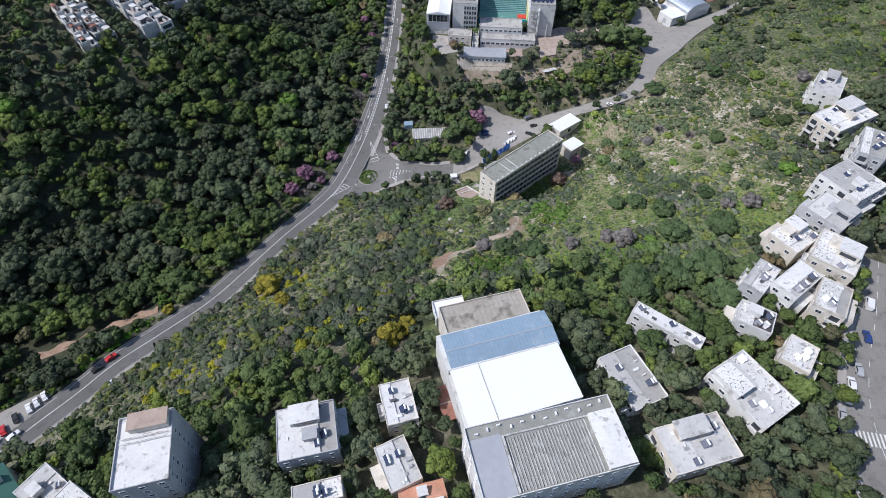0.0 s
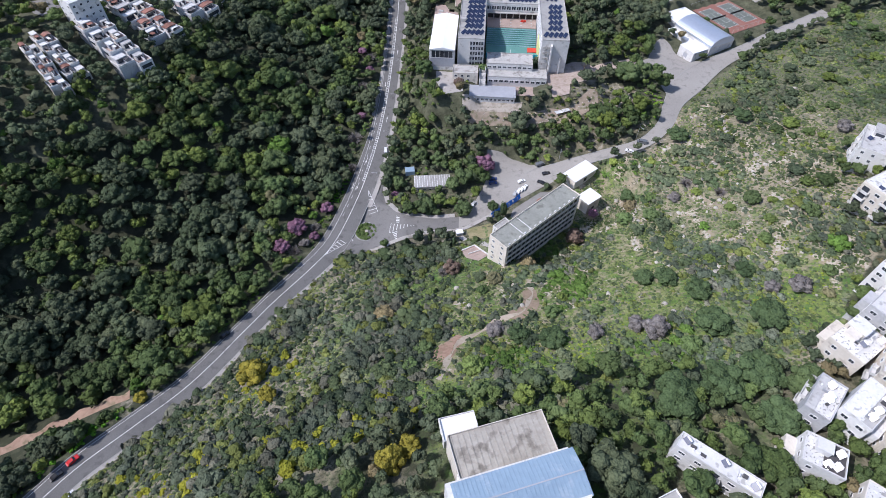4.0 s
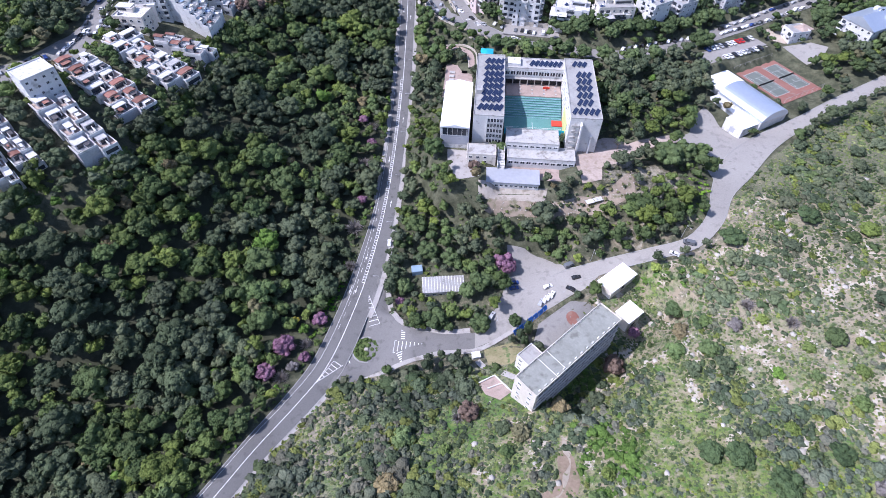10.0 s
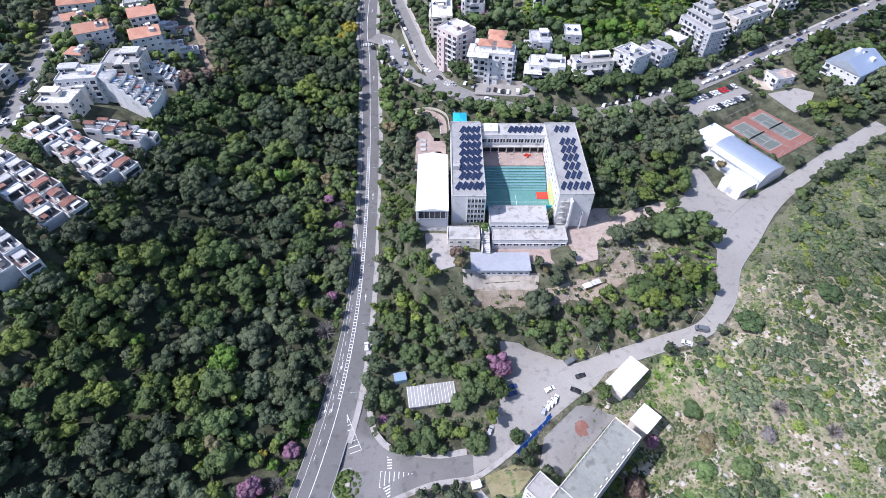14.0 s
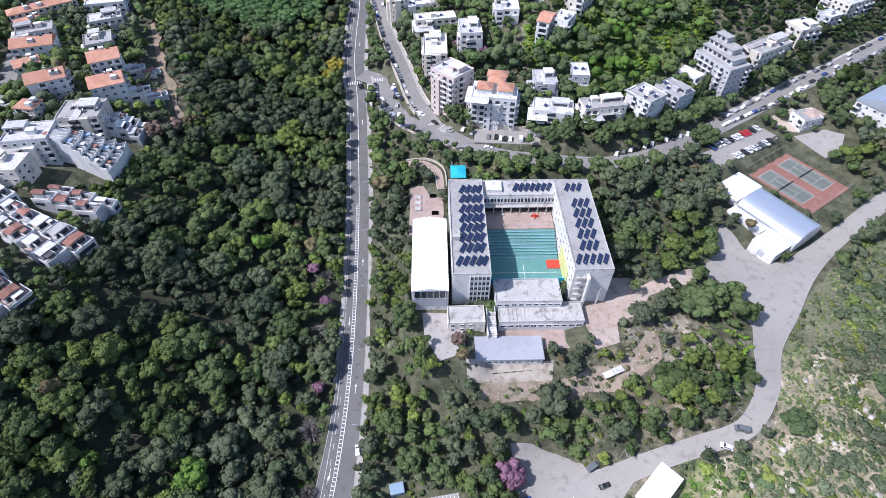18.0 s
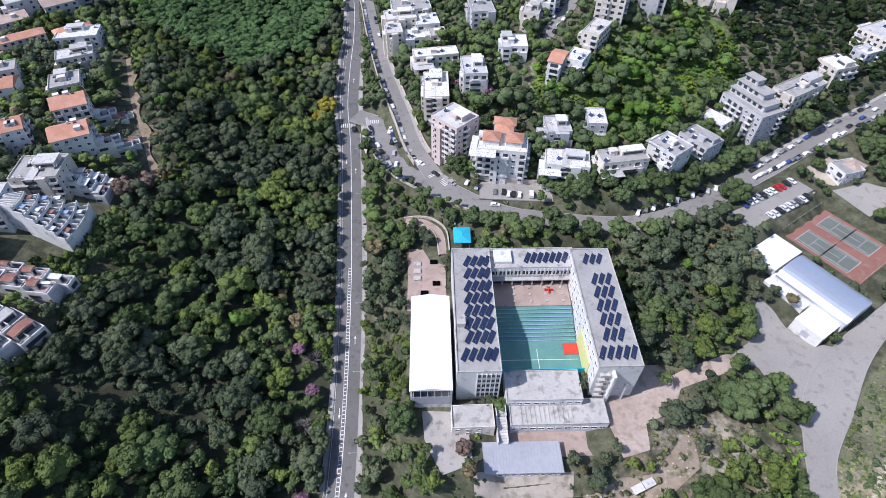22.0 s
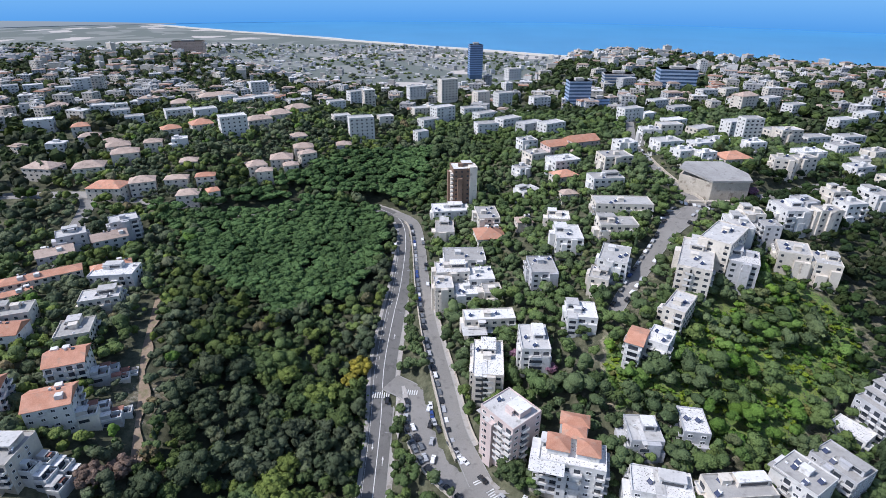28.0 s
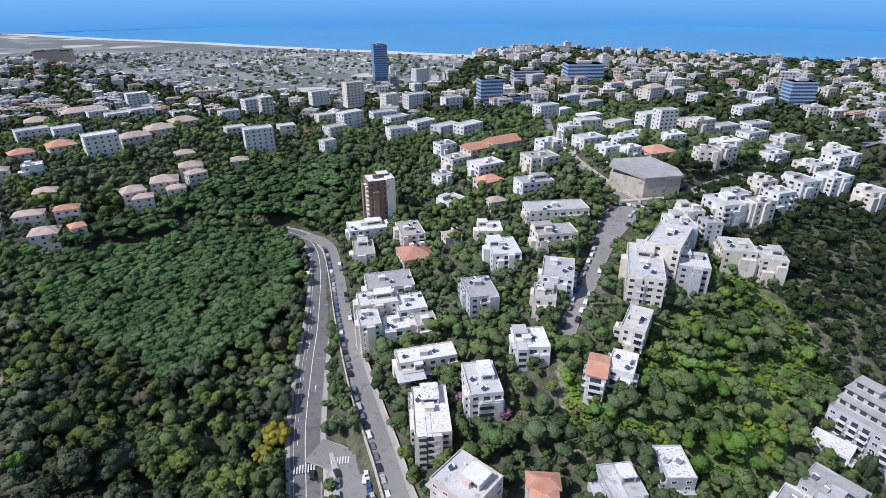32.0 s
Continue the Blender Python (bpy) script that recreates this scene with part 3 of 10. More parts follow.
for u, v, w in ((15, 172, 6), (28, 172, 7), (22, 164, 6), (28, 151, 5), (62, 195, 6), (52, 184, 5), (84, 218, 7), (78, 189, 7), (106, 198, 6), (101, 182, 6), (117, 204, 5), (130, 209, 7), (123, 164, 5), (72, 196, 7), (99, 240, 7), (93, 226, 6), (113, 262, 6), (145, 230, 8), (160, 262, 9)):
    rock = rock + 0.24 * spot(GX, GY, u, v, w)
rock = np.minimum(rock, 0.3)
band, stony = ledges(GX.ravel(), GY.ravel())
rock = np.maximum(rock, (0.5 * band * (stony > 0.2)).reshape(GX.shape))
rock += 0.6 * spot(GX, GY, -122, 124, 7) + 0.6 * spot(GX, GY, -112, 134, 6) + 0.5 * spot(GX, GY, -132, 470, 12) + 0.5 * spot(GX, GY, -128, 500, 9) + 0.7 * spot(GX, GY, 95, 300, 8) + 0.5 * spot(GX, GY, 80, 306, 8)
meadow = 0.5 * spot(GX, GY, 51, 165, 9) + 0.5 * spot(GX, GY, 46, 175, 7) + 0.4 * spot(GX, GY, 57, 157, 7) + 0.5 * spot(GX, GY, 127, 157, 8) + 0.5 * spot(GX, GY, 118, 139, 7) + 0.42 * spot(GX, GY, 62, 180, 20) + 0.3 * spot(GX, GY, 130, 195, 70) + 0.3 * spot(GX, GY, 0, 150, 60) + 0.45 * spot(GX, GY, 110, 285, 9) + 0.5 * spot(GX, GY, 80, 247, 8) + 0.4 * spot(GX, GY, 50, 192, 10) + 0.5 * spot(GX, GY, 112, 500, 30) + 0.4 * spot(GX, GY, 170, 520, 40) + 0.35 * spot(GX, GY, 30, 125, 60) + 0.3 * spot(GX, GY, 100, 455, 30) + 0.25 * spot(GX, GY, -160, 250, 15)
slope = open_slope(GX, GY)
meadow = np.maximum(meadow, np.where(slope, 0.2 - 0.1 * ease(85, 140, GX), 0))
rock = np.maximum(rock, np.where(slope, 0.12, 0))
green_hill = within(GREEN_HILL, GX, GY)
meadow = np.maximum(meadow, np.where(green_hill, 0.62, 0))
# Garden ground gets the dark floor too, so gaps between crowns look shaded.
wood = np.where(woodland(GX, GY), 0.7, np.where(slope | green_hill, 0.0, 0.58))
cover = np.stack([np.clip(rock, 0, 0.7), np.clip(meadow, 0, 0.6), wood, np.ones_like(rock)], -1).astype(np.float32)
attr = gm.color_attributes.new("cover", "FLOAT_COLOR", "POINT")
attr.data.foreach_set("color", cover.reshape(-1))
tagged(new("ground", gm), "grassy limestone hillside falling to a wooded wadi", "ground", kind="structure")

tagged(new("water", mesh_of("water", [(-4800, 1200, SEA), (4800, 1200, SEA), (4800, 4700, SEA), (-4800, 4700, SEA)], [(0, 1, 2, 3)], WATER)), "calm blue sea beyond the beach", "sea", kind="structure")
# Curved glowing backdrop that stands in for the hazy sea.
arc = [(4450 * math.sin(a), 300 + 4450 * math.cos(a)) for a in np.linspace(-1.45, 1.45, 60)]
tagged(new("backdrop", mesh_of("backdrop", [(x, y, z) for x, y in arc for z in (SEA - 5, 206)], [(2 * i, 2 * i + 2, 2 * i + 3, 2 * i + 1) for i in range(59)], FAR_SEA_GLOW)), "glowing backdrop painted with hazy blue sea", "distance", kind="structure")

shore = [(-2700 + 90 * k, 2893 + 0.66 * (2700 - 90 * k), 0, 0) for k in range(56)]
wavy = np.array([(x, y + 14 * math.sin(x / 170) + 9 * math.sin(x / 61), SEA, 0) for x, y, _, _ in shore])


from mathutils.geometry import delaunay_2d_cdt


# ---- roads ----
def strip_mesh(name, line, left, right, lift, mat, depth=0.0):
    """A ribbon along a line, from left to right metres off its middle, or off its edges where they are functions."""
    line = np.asarray(line)
    d = np.gradient(line[:, :2], axis=0)
    d /= np.linalg.norm(d, axis=1)[:, None] + 1e-9
    side = np.stack([d[:, 1], -d[:, 0]], -1)
    a = left(line) if callable(left) else np.full(len(line), left)
    b = right(line) if callable(right) else np.full(len(line), right)
    n = len(line)
    rows = []
    for off, z in ((a, lift), (b, lift)) + (((b, lift - depth), (a, lift - depth)) if depth else ()):
        rows.append(np.column_stack([line[:, :2] + side * off[:, None], line[:, 2] + z]))
    k = len(rows)
    verts = np.concatenate(rows)
    faces = [(j * n + i, ((j + 1) % k) * n + i, ((j + 1) % k) * n + i + 1, j * n + i + 1) for j in range(k if depth else 1) for i in range(n - 1)]
    return mesh_of(name, verts, faces, mat)


def dash_mesh(name, line, off, lift, width, on, gap, mat):
    line = np.asarray(line)
    d = np.gradient(line[:, :2], axis=0)
    d /= np.linalg.norm(d, axis=1)[:, None] + 1e-9
    side = np.stack([d[:, 1], -d[:, 0]], -1)
    s = np.r_[0, np.cumsum(np.linalg.norm(np.diff(line[:, :2], axis=0), axis=1))]
    verts, faces = [], []
    at = 0.0
    while at + on < s[-1]:
        for u in (at, at + on):
            c = [np.interp(u, s, line[:, k] + (side[:, k] * off if k < 2 else lift)) for k in range(3)]
            w = [np.interp(u, s, side[:, k]) * width / 2 for k in range(2)]
            verts += [(c[0] - w[0], c[1] - w[1], c[2]), (c[0] + w[0], c[1] + w[1], c[2])]
        k = len(verts)
        faces.append((k - 4, k - 3, k - 1, k - 2))
        at += on + gap
    return mesh_of(name, verts, faces, mat)


def half(line):
    return line[:, 3]


def build_road(name, line, mat, label, lift=0.06, kerbs=True, middle=None):
    road = tagged(new(name, strip_mesh(name, line, lambda p: -half(p), half, lift, mat)), label, "road", kind="structure")
    if kerbs:
        for s in (-1, 1):
            k = strip_mesh("kerb", line, (lambda p, s=s: s * half(p) - 0.15), (lambda p, s=s: s * half(p) + 0.15), lift + 0.13, KERB, 0.5)
            part("kerb", k, road)
    if middle == "solid":
        part("centre_line", dash_mesh("centre_line", line, 0, lift + 0.02, 0.3, 3.9, 0.05, PAINT), road)
    elif middle == "dash":
        part("centre_line", dash_mesh("centre_line", line, 0, lift + 0.02, 0.16, 3, 4, PAINT), road)
    return road


tagged(new("beach", strip_mesh("beach", wavy, -8.0, 62.0, 0.9, SAND)), "pale sand beach along the coast", "beach", kind="structure")
tagged(new("surf", strip_mesh("surf", wavy, -20.0, -8.0, 0.6, PAINT)), "thin white line of surf on the beach", "surf", kind="structure")
# Emissive strip with painted haze; its height fits the camera's view of farther land.
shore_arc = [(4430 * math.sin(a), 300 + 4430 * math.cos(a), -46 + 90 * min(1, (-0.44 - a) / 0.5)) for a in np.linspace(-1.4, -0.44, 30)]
tagged(new("backdrop_shore", mesh_of("backdrop_shore", [p for x, y, z in shore_arc for p in ((x, y, SEA - 3), (x, y, z))], [(2 * i, 2 * i + 2, 2 * i + 3, 2 * i + 1) for i in range(29)], FAR_LAND_GLOW)), "glowing backdrop strip painted as a hazy far shore", "distance", kind="structure")
main = build_road("road_main", MAIN_ROAD, ASPHALT, "grey asphalt valley road with a white centre line", middle="solid")
median_line = MAIN_ROAD[(MAIN_ROAD[:, 1] > 252) & (MAIN_ROAD[:, 1] < 400)]
part("median_bars", dash_mesh("median_bars", median_line, -0.75, 0.083, 0.95, 0.35, 1.15, PAINT), main, "white ladder bars between two lines")
part("median_line", dash_mesh("median_line", median_line, -1.35, 0.084, 0.16, 3.9, 0.05, PAINT), main)
part("edge_line", dash_mesh("edge_line", MAIN_ROAD, -4.4, 0.085, 0.14, 7.6, 0.02, PAINT), main)
side_road = build_road("road_side", SIDE_ROAD, PALE_ASPHALT, "pale worn asphalt lane below the school", 0.05)
upper = build_road("road_upper", UPPER_ROAD, MID_ASPHALT, "asphalt street lined with parked cars", 0.05)
terrace_road = build_road("road_terrace", TERRACE_ROAD, MID_ASPHALT, "terrace street above a retaining wall", 0.07)
east = build_road("road_east", EAST_ROAD, MID_ASPHALT, "asphalt street climbing to a small square", 0.05)
build_road("road_cross", CROSS_ROAD, MID_ASPHALT, "asphalt street on the slope", 0.045)
south = build_road("road_south", SOUTH_ROAD, MID_ASPHALT, "asphalt street with parked cars and a crossing", 0.05, middle="dash")
west = build_road("road_west", WEST_ROAD, MID_ASPHALT, "asphalt street behind the terraced houses", 0.05)
build_road("road_ridge", RIDGE_ROAD, PALE_ASPHALT, "asphalt street along the far rim of the wadi", 0.05)
walk_main = MAIN_ROAD[(MAIN_ROAD[:, 1] > 236)]
tagged(new("pavement", strip_mesh("pavement", walk_main, lambda p: half(p) + 0.15, lambda p: half(p) + 2.2, 0.16, PAVING, 0.5)), "pale concrete pavement beside the valley road", "pavement", kind="structure")


def pad_object(name, pad, lift, mat, label, category="yard"):
    x, y, a, b, turn, z = pad
    ob = new(name, boxes_mesh(name, [(-a, -b, -0.6, a, b, 0)], mat))
    ob.matrix_basis = pose(x, y, z + lift, 0, 0, turn)
    return tagged(ob, label, category, kind="structure")


def sheet(name, outline, lift, mat, label="", category="", step=2.5, parent=None):
    """A smooth paved surface that follows the levelled ground inside an outline."""
    rim = []
    for (ax, ay), (bx, by) in zip(outline, outline[1:] + outline[:1]):
        n = max(1, int(math.hypot(bx - ax, by - ay) / step))
        rim += [(ax + (bx - ax) * k / n, ay + (by - ay) * k / n) for k in range(n)]
    xs, ys = np.meshgrid(np.arange(min(p[0] for p in rim), max(p[0] for p in rim), step), np.arange(min(p[1] for p in rim), max(p[1] for p in rim), step))
    keep = within(outline, xs.ravel(), ys.ravel())
    flat = [Vector(p) for p in rim] + [Vector((u, v)) for u, v in zip(xs.ravel()[keep], ys.ravel()[keep])]
    points, _, tris, _, _, _ = delaunay_2d_cdt(flat, [], [list(range(len(rim)))], 1, 0.01)
    xy = np.array([p[:] for p in points])
    z = levelled(xy[:, 0], xy[:, 1])[0] + lift
    me = mesh_of(name, np.column_stack([xy, z]), [tuple(f) for f in tris], mat)
    me.polygons.foreach_set("use_smooth", np.ones(len(tris), bool))
    if parent:
        return part(name, me, parent)
    return tagged(new(name, me), label, category, kind="structure")


def on_ground(points, lift=0.0):
    """A smooth line along the ground."""
    line = ribbon([(x, y, 0, 0) for x, y in points], 2.0)
    line[:, 2] = levelled(line[:, 0], line[:, 1])[0] + lift
    return line


# ---- buildings ----
WINDOW = mesh_of("window", *[v for v in (
    [(-0.5, 0, -0.5), (0.5, 0, -0.5), (0.5, 0, 0.5), (-0.5, 0, 0.5), (-0.5, -1, -0.5), (0.5, -1, -0.5), (0.5, -1, 0.5), (-0.5, -1, 0.5),
     (-0.42, -1, -0.42), (0.42, -1, -0.42), (0.42, -1, 0.42), (-0.42, -1, 0.42), (-0.42, -0.3, -0.42), (0.42, -0.3, -0.42), (0.42, -0.3, 0.42), (-0.42, -0.3, 0.42),
     (-0.02, -0.5, -0.42), (0.02, -0.5, -0.42), (0.02, -0.5, 0.42), (-0.02, -0.5, 0.42)],
    [(0, 1, 5, 4), (1, 2, 6, 5), (2, 3, 7, 6), (3, 0, 4, 7), (4, 5, 9, 8), (5, 6, 10, 9), (6, 7, 11, 10), (7, 4, 8, 11),
     (8, 9, 13, 12), (9, 10, 14, 13), (10, 11, 15, 14), (11, 8, 12, 15), (12, 13, 14, 15), (16, 17, 18, 19)])], FRAME, GLASS, index=[0] * 12 + [1, 0])
_bv, _bf = [], []
for _b in ((-0.5, -1, 0, 0.5, 0, 0.08), (-0.5, -1, 0.08, 0.5, -0.94, 0.46), (-0.5, -0.94, 0.08, -0.47, 0, 0.46), (0.47, -0.94, 0.08, 0.5, 0, 0.46), (-0.32, -0.03, 0.1, 0.32, 0.01, 0.95)):
    _v, _f = box_data(*_b)
    _bf += [tuple(i + len(_bv) for i in q) for q in _f]
    _bv += _v
BALCONY = mesh_of("balcony", _bv, _bf, WHITE_WALL, GLASS, index=[0] * 24 + [1] * 6)
_t = [(0.28 * math.cos(a), 0.28 * math.sin(a)) for a in np.linspace(0, 2 * math.pi, 9)[:-1]]
TANK = mesh_of("water_tank", [(x, -0.75, z) for x, z in _t] + [(x, 0.75, z) for x, z in _t], [tuple(range(7, -1, -1)), tuple(range(8, 16))] + [(i, (i + 1) % 8, 8 + (i + 1) % 8, 8 + i) for i in range(8)], WHITE_SHEET)
PANEL = boxes_mesh("collector", [(-0.95, -0.05, -0.9, 0.95, 0.05, 0.9)], SOLAR)
STAND = boxes_mesh("stand", [(-0.9, 0.55, 0, 0.9, 0.65, 1.1)], METAL)
COOLER = bevelled("air_conditioner", [(-0.45, -0.2, 0, 0.45, 0.2, 0.65)], FRAME, 0.03)


def heater(parent, x, y, z, turn):
    rack = part("solar_heater", STAND, parent, "", pose(x, y, z, 0, 0, turn))
    part("collector", PANEL, rack, "dark solar collector", pose(0, 0, 0.65, -50, 0, 0))
    part("water_tank", TANK, rack, "white hot-water drum", pose(0, 0.75, 1.25, 0, 0, 90))


def gable_mesh(name, w, d, rise, over, mat, hip):
    a, b = w / 2 + over, d / 2 + over
    r = max(0.0, a - b) if hip else a
    top = [(-r, 0, rise), (r, 0, rise)] if a >= b or not hip else [(0, -(b - a), rise), (0, b - a, rise)]
    v = [(-a, -b, 0), (a, -b, 0), (a, b, 0), (-a, b, 0)] + top + [(-a, -b, -0.2), (a, -b, -0.2), (a, b, -0.2), (-a, b, -0.2)]
    if a >= b or not hip:
        f = [(0, 1, 5, 4), (2, 3, 4, 5), (1, 2, 5), (3, 0, 4)]
    else:
        f = [(0, 1, 4), (1, 2, 5, 4), (2, 3, 5), (3, 0, 4, 5)]
    f += [(6, 7, 1, 0), (7, 8, 2, 1), (8, 9, 3, 2), (9, 6, 0, 3), (9, 8, 7, 6)]
    return mesh_of(name, v, f, mat)


def house(x, y, low, w, d, top, turn, wall=WHITE_WALL, roof=ROOF_WHITE, style="flat", storeys=None, label="", name="house", balconies=0.25, heaters=2, seed=1, sides=None, extras=True):
    """A block of flats or house: walls, roof with parapet, windows on its sides, balconies and things on the roof. low and top: heights of the ground and roof."""
    rng = random.Random(int(x * 7 + y * 13) + seed)
    h = top - low
    if wall is WHITE_WALL and not label:
        wall = rng.choice((WHITE_WALL, WHITE_WALL, CREAM_WALL, CREAM_WALL, GREY_WALL))
    if roof is ROOF_WHITE:
        roof = rng.choice((ROOF_WHITE, ROOF_PEELED, ROOF_PEELED, ROOF_PALE, ROOF_PALE, ROOF_GREY))
    home = empty(name, x, y, low, turn, label or "white rendered block of flats among trees", "house" if h < 10 else "building")
    if extras:
        HOMES.append((x, y, w / 2, d / 2, turn))
    extras = extras and y < 760
    clear(x, y, w + 0.4, d + 0.4, turn)
    a, b = w / 2, d / 2
    lip = 0.7 if style == "flat" else 0.0
    part("wall", boxes_mesh("wall", [(-a, -b, -2.5, a, b, h)], wall), home)
    if style == "flat":
        part("roof", boxes_mesh("roof", [(-a + 0.22, -b + 0.22, h, a - 0.22, b - 0.22, h + 0.12)], roof), home)
        part("parapet", boxes_mesh("parapet", [(-a, -b, h, a, -b + 0.22, h + lip), (-a, b - 0.22, h, a, b, h + lip), (-a, -b + 0.22, h, -a + 0.22, b - 0.22, h + lip), (a - 0.22, -b + 0.22, h, a, b - 0.22, h + lip)], wall), home)
        if extras and h > 8 and w > 9 and d > 8:
            px, py = rng.uniform(-a * 0.4, a * 0.4), rng.uniform(-b * 0.3, b * 0.4)
            part("stair_head", boxes_mesh("stair_head", [(px - 1.7, py - 1.4, h + 0.1, px + 1.7, py + 1.4, h + 2.3), (px - 1.9, py - 1.6, h + 2.3, px + 1.9, py + 1.6, h + 2.45)], wall), home)
        if extras and y < 200:
            side = rng.choice((-1, 1))
            v0, v1 = sorted((rng.uniform(-b, 0), rng.uniform(0.2 * b, b)))
            part("annex", boxes_mesh("annex", [(min(side * a, side * (a + 2.6)), v0, -2, max(side * a, side * (a + 2.6)), v1, h * rng.uniform(0.55, 0.85))], rng.choice((wall, CREAM_WALL))), home)
            for k in range(4):
                u, v, s_ = rng.uniform(-a + 1, a - 1), rng.uniform(-b + 1, b - 1), rng.uniform(0.3, 0.9)
                part("roof_box", boxes_mesh("roof_box", [(u - s_, v - 0.4, h + 0.1, u + s_, v + 0.4, h + rng.uniform(0.3, 0.9))], rng.choice((METAL, ROOF_GREY, FRAME, ROOF_DARK))), home)
            part("roof_step", boxes_mesh("roof_step", [(-a + 0.25, -b + 0.25, h + 0.1, rng.uniform(-0.3, 0.5) * a, b - 0.25, h + 0.5)], rng.choice((ROOF_PALE, ROOF_WHITE, ROOF_PEELED))), home)
            heaters += 1
        for k in range(heaters):
            heater(home, rng.uniform(-a + 1.6, a - 1.6), rng.uniform(-b + 1.6, b - 1.6), h + 0.12, -turn - 70 + rng.uniform(-6, 6))
        if extras and y < 680 and h > 6 and w > 10 and d > 10 and rng.random() < 0.75:
            u0, v0 = rng.choice(((-a + 0.3, 0.0), (-0.1 * a, -0.2 * b), (-a * 0.5, b * 0.2)))
            u1, v1 = u0 + w * rng.uniform(0.38, 0.5), min(b - 0.3, v0 + d * rng.uniform(0.35, 0.48))
            penthouse = part("roof_flat", boxes_mesh("roof_flat", [(u0, v0, h + 0.1, u1, v1, h + 2.7)], wall), home)
            part("roof_flat_top", boxes_mesh("roof_flat_top", [(u0 - 0.2, v0 - 0.2, h + 2.7, u1 + 0.2, v1 + 0.2, h + 2.9)], rng.choice((ROOF_PALE, ROOF_WHITE, roof))), penthouse)
            part("roof_flat_window", boxes_mesh("roof_flat_window", [(u0 + 0.8, v0 - 0.05, h + 0.8, u1 - 0.8, v0 + 0.01, h + 2.1)], GLASS), penthouse)
        for k in range(heaters if y < 600 else 0):
            part("air_conditioner", COOLER, home, "", pose(rng.uniform(-a + 1, a - 1), rng.uniform(-b + 1, b - 1), h + 0.12, 0, 0, rng.choice((0, 90))))
    else:
        rise = min(w, d) * 0.24
        tiled = part("roof", gable_mesh("roof", w, d, rise, 0.5, roof, style == "hip"), home, "", pose(0, 0, h + 0.2))
        if extras and y < 620 and w > 9:
            for k in range(2):
                u, side = rng.uniform(-0.35, 0.35) * w, rng.choice((-1, 1))
                v = side * d * 0.25 if w >= d else 0.0
                part("dormer", boxes_mesh("dormer", [(u - 1.3, v - 1.2, rise * 0.3, u + 1.3, v + 1.2, rise * 0.5 + 1.3)], WHITE_WALL), tiled)
            u = rng.uniform(-0.3, 0.3) * w
            part("chimney", boxes_mesh("chimney", [(u - 0.4, -0.4, rise * 0.6, u + 0.4, 0.4, rise + 0.9)], WHITE_WALL), tiled)
            part("skylight", boxes_mesh("skylight", [(u + 2, -0.6, rise * 0.8, u + 3.4, 0.6, rise + 0.12)], GLASS), tiled)
    n = storeys or max(1, round(h / 3.1))
    step = h / n
    if extras and style == "flat" and y > 400 and w > 9 and h > 7:
        bays = []
        for k in range(rng.choice((1, 2, 2, 3)) if y < 620 else 1):
            u, half_bay, out = rng.uniform(-a + 2, a - 2), rng.uniform(1.4, 2.6), rng.uniform(1.0, 2.2)
            bays.append((u - half_bay, -b - out, -2.5, u + half_bay, -b + 0.05, h - step * rng.choice((0, 0, 1, 1, 2)) + rng.uniform(0, 0.6)))
        v = rng.uniform(-b * 0.5, b * 0.2)
        bays.append((-a - rng.uniform(1.2, 3.0), v - 2.2, -2.5, -a + 0.05, v + 3.2, h - step * rng.choice((0, 1, 1))))
        for box in bays:
            bay = part("bay", boxes_mesh("bay", [box], wall), home)
            if y > 520:
                continue
            part("bay_roof", boxes_mesh("bay_roof", [(box[0] - 0.12, box[1] - 0.12, box[5], box[2] + 0.12, box[3] - 0.1, box[5] + 0.16)], rng.choice((roof, ROOF_PALE))), bay)
            tagged(part("bay_window", boxes_mesh("bay_window", [(box[0] + 0.5, box[1] - 0.06, s * step + 0.9, box[2] - 0.5, box[1] + 0.02, s * step + 2.3) for s in range(int(box[5] / step))] or [(box[0] + 0.5, box[1] - 0.06, 0.9, box[2] - 0.5, box[1] + 0.02, 2.0)], GLASS), bay), kind="stuff")
    distant = y > 455
    for face, (length, out, spin) in {"s": (w, b, 0), "e": (d, a, 90), "w": (d, a, -90)}.items():
        out_x, out_y = math.sin(radians(turn + spin)), -math.cos(radians(turn + spin))
        if (sides and face not in sides) or max(out_x * (-8 - x - out_x * out) + out_y * (v - y - out_y * out) for v in (max(0, y - 330), max(0, y - 90))) < 0:
            continue
        many = max(1, int(length / (3.6 if y < 560 else 4.2)))
        drop = set(k for k in range(many) if rng.random() < 0.12)
        bal = [k for k in range(many) if rng.random() < balconies and y < 640]
        size = rng.choice((1.3, 1.6, 1.9))
        at = pose(0, 0, 0, 0, 0, spin)
        row = []
        for s in range(n):
            for k in range(many):
                u = (k + 0.5) / many * length - length / 2
                z = s * step + step * 0.52
                if k in bal and s > 0:
                    part("balcony", BALCONY, home, "", at @ Matrix.Translation((u, -out, s * step + 0.1)) @ Matrix.Diagonal((length / many * 0.9, 1.5, 2.3, 1)))
                elif k not in drop and not distant:
                    part("window", WINDOW, home, "", at @ Matrix.Translation((u, -out + 0.01, z)) @ Matrix.Diagonal((size, 0.14, 1.35, 1)))
                elif k not in drop:
                    row.append((u - size / 2, -out - 0.05, z - 0.65, u + size / 2, -out + 0.02, z + 0.65))
        if row:
            tagged(part("glazing", boxes_mesh("glazing", row, GLASS), home, "", at), kind="stuff")
    return home


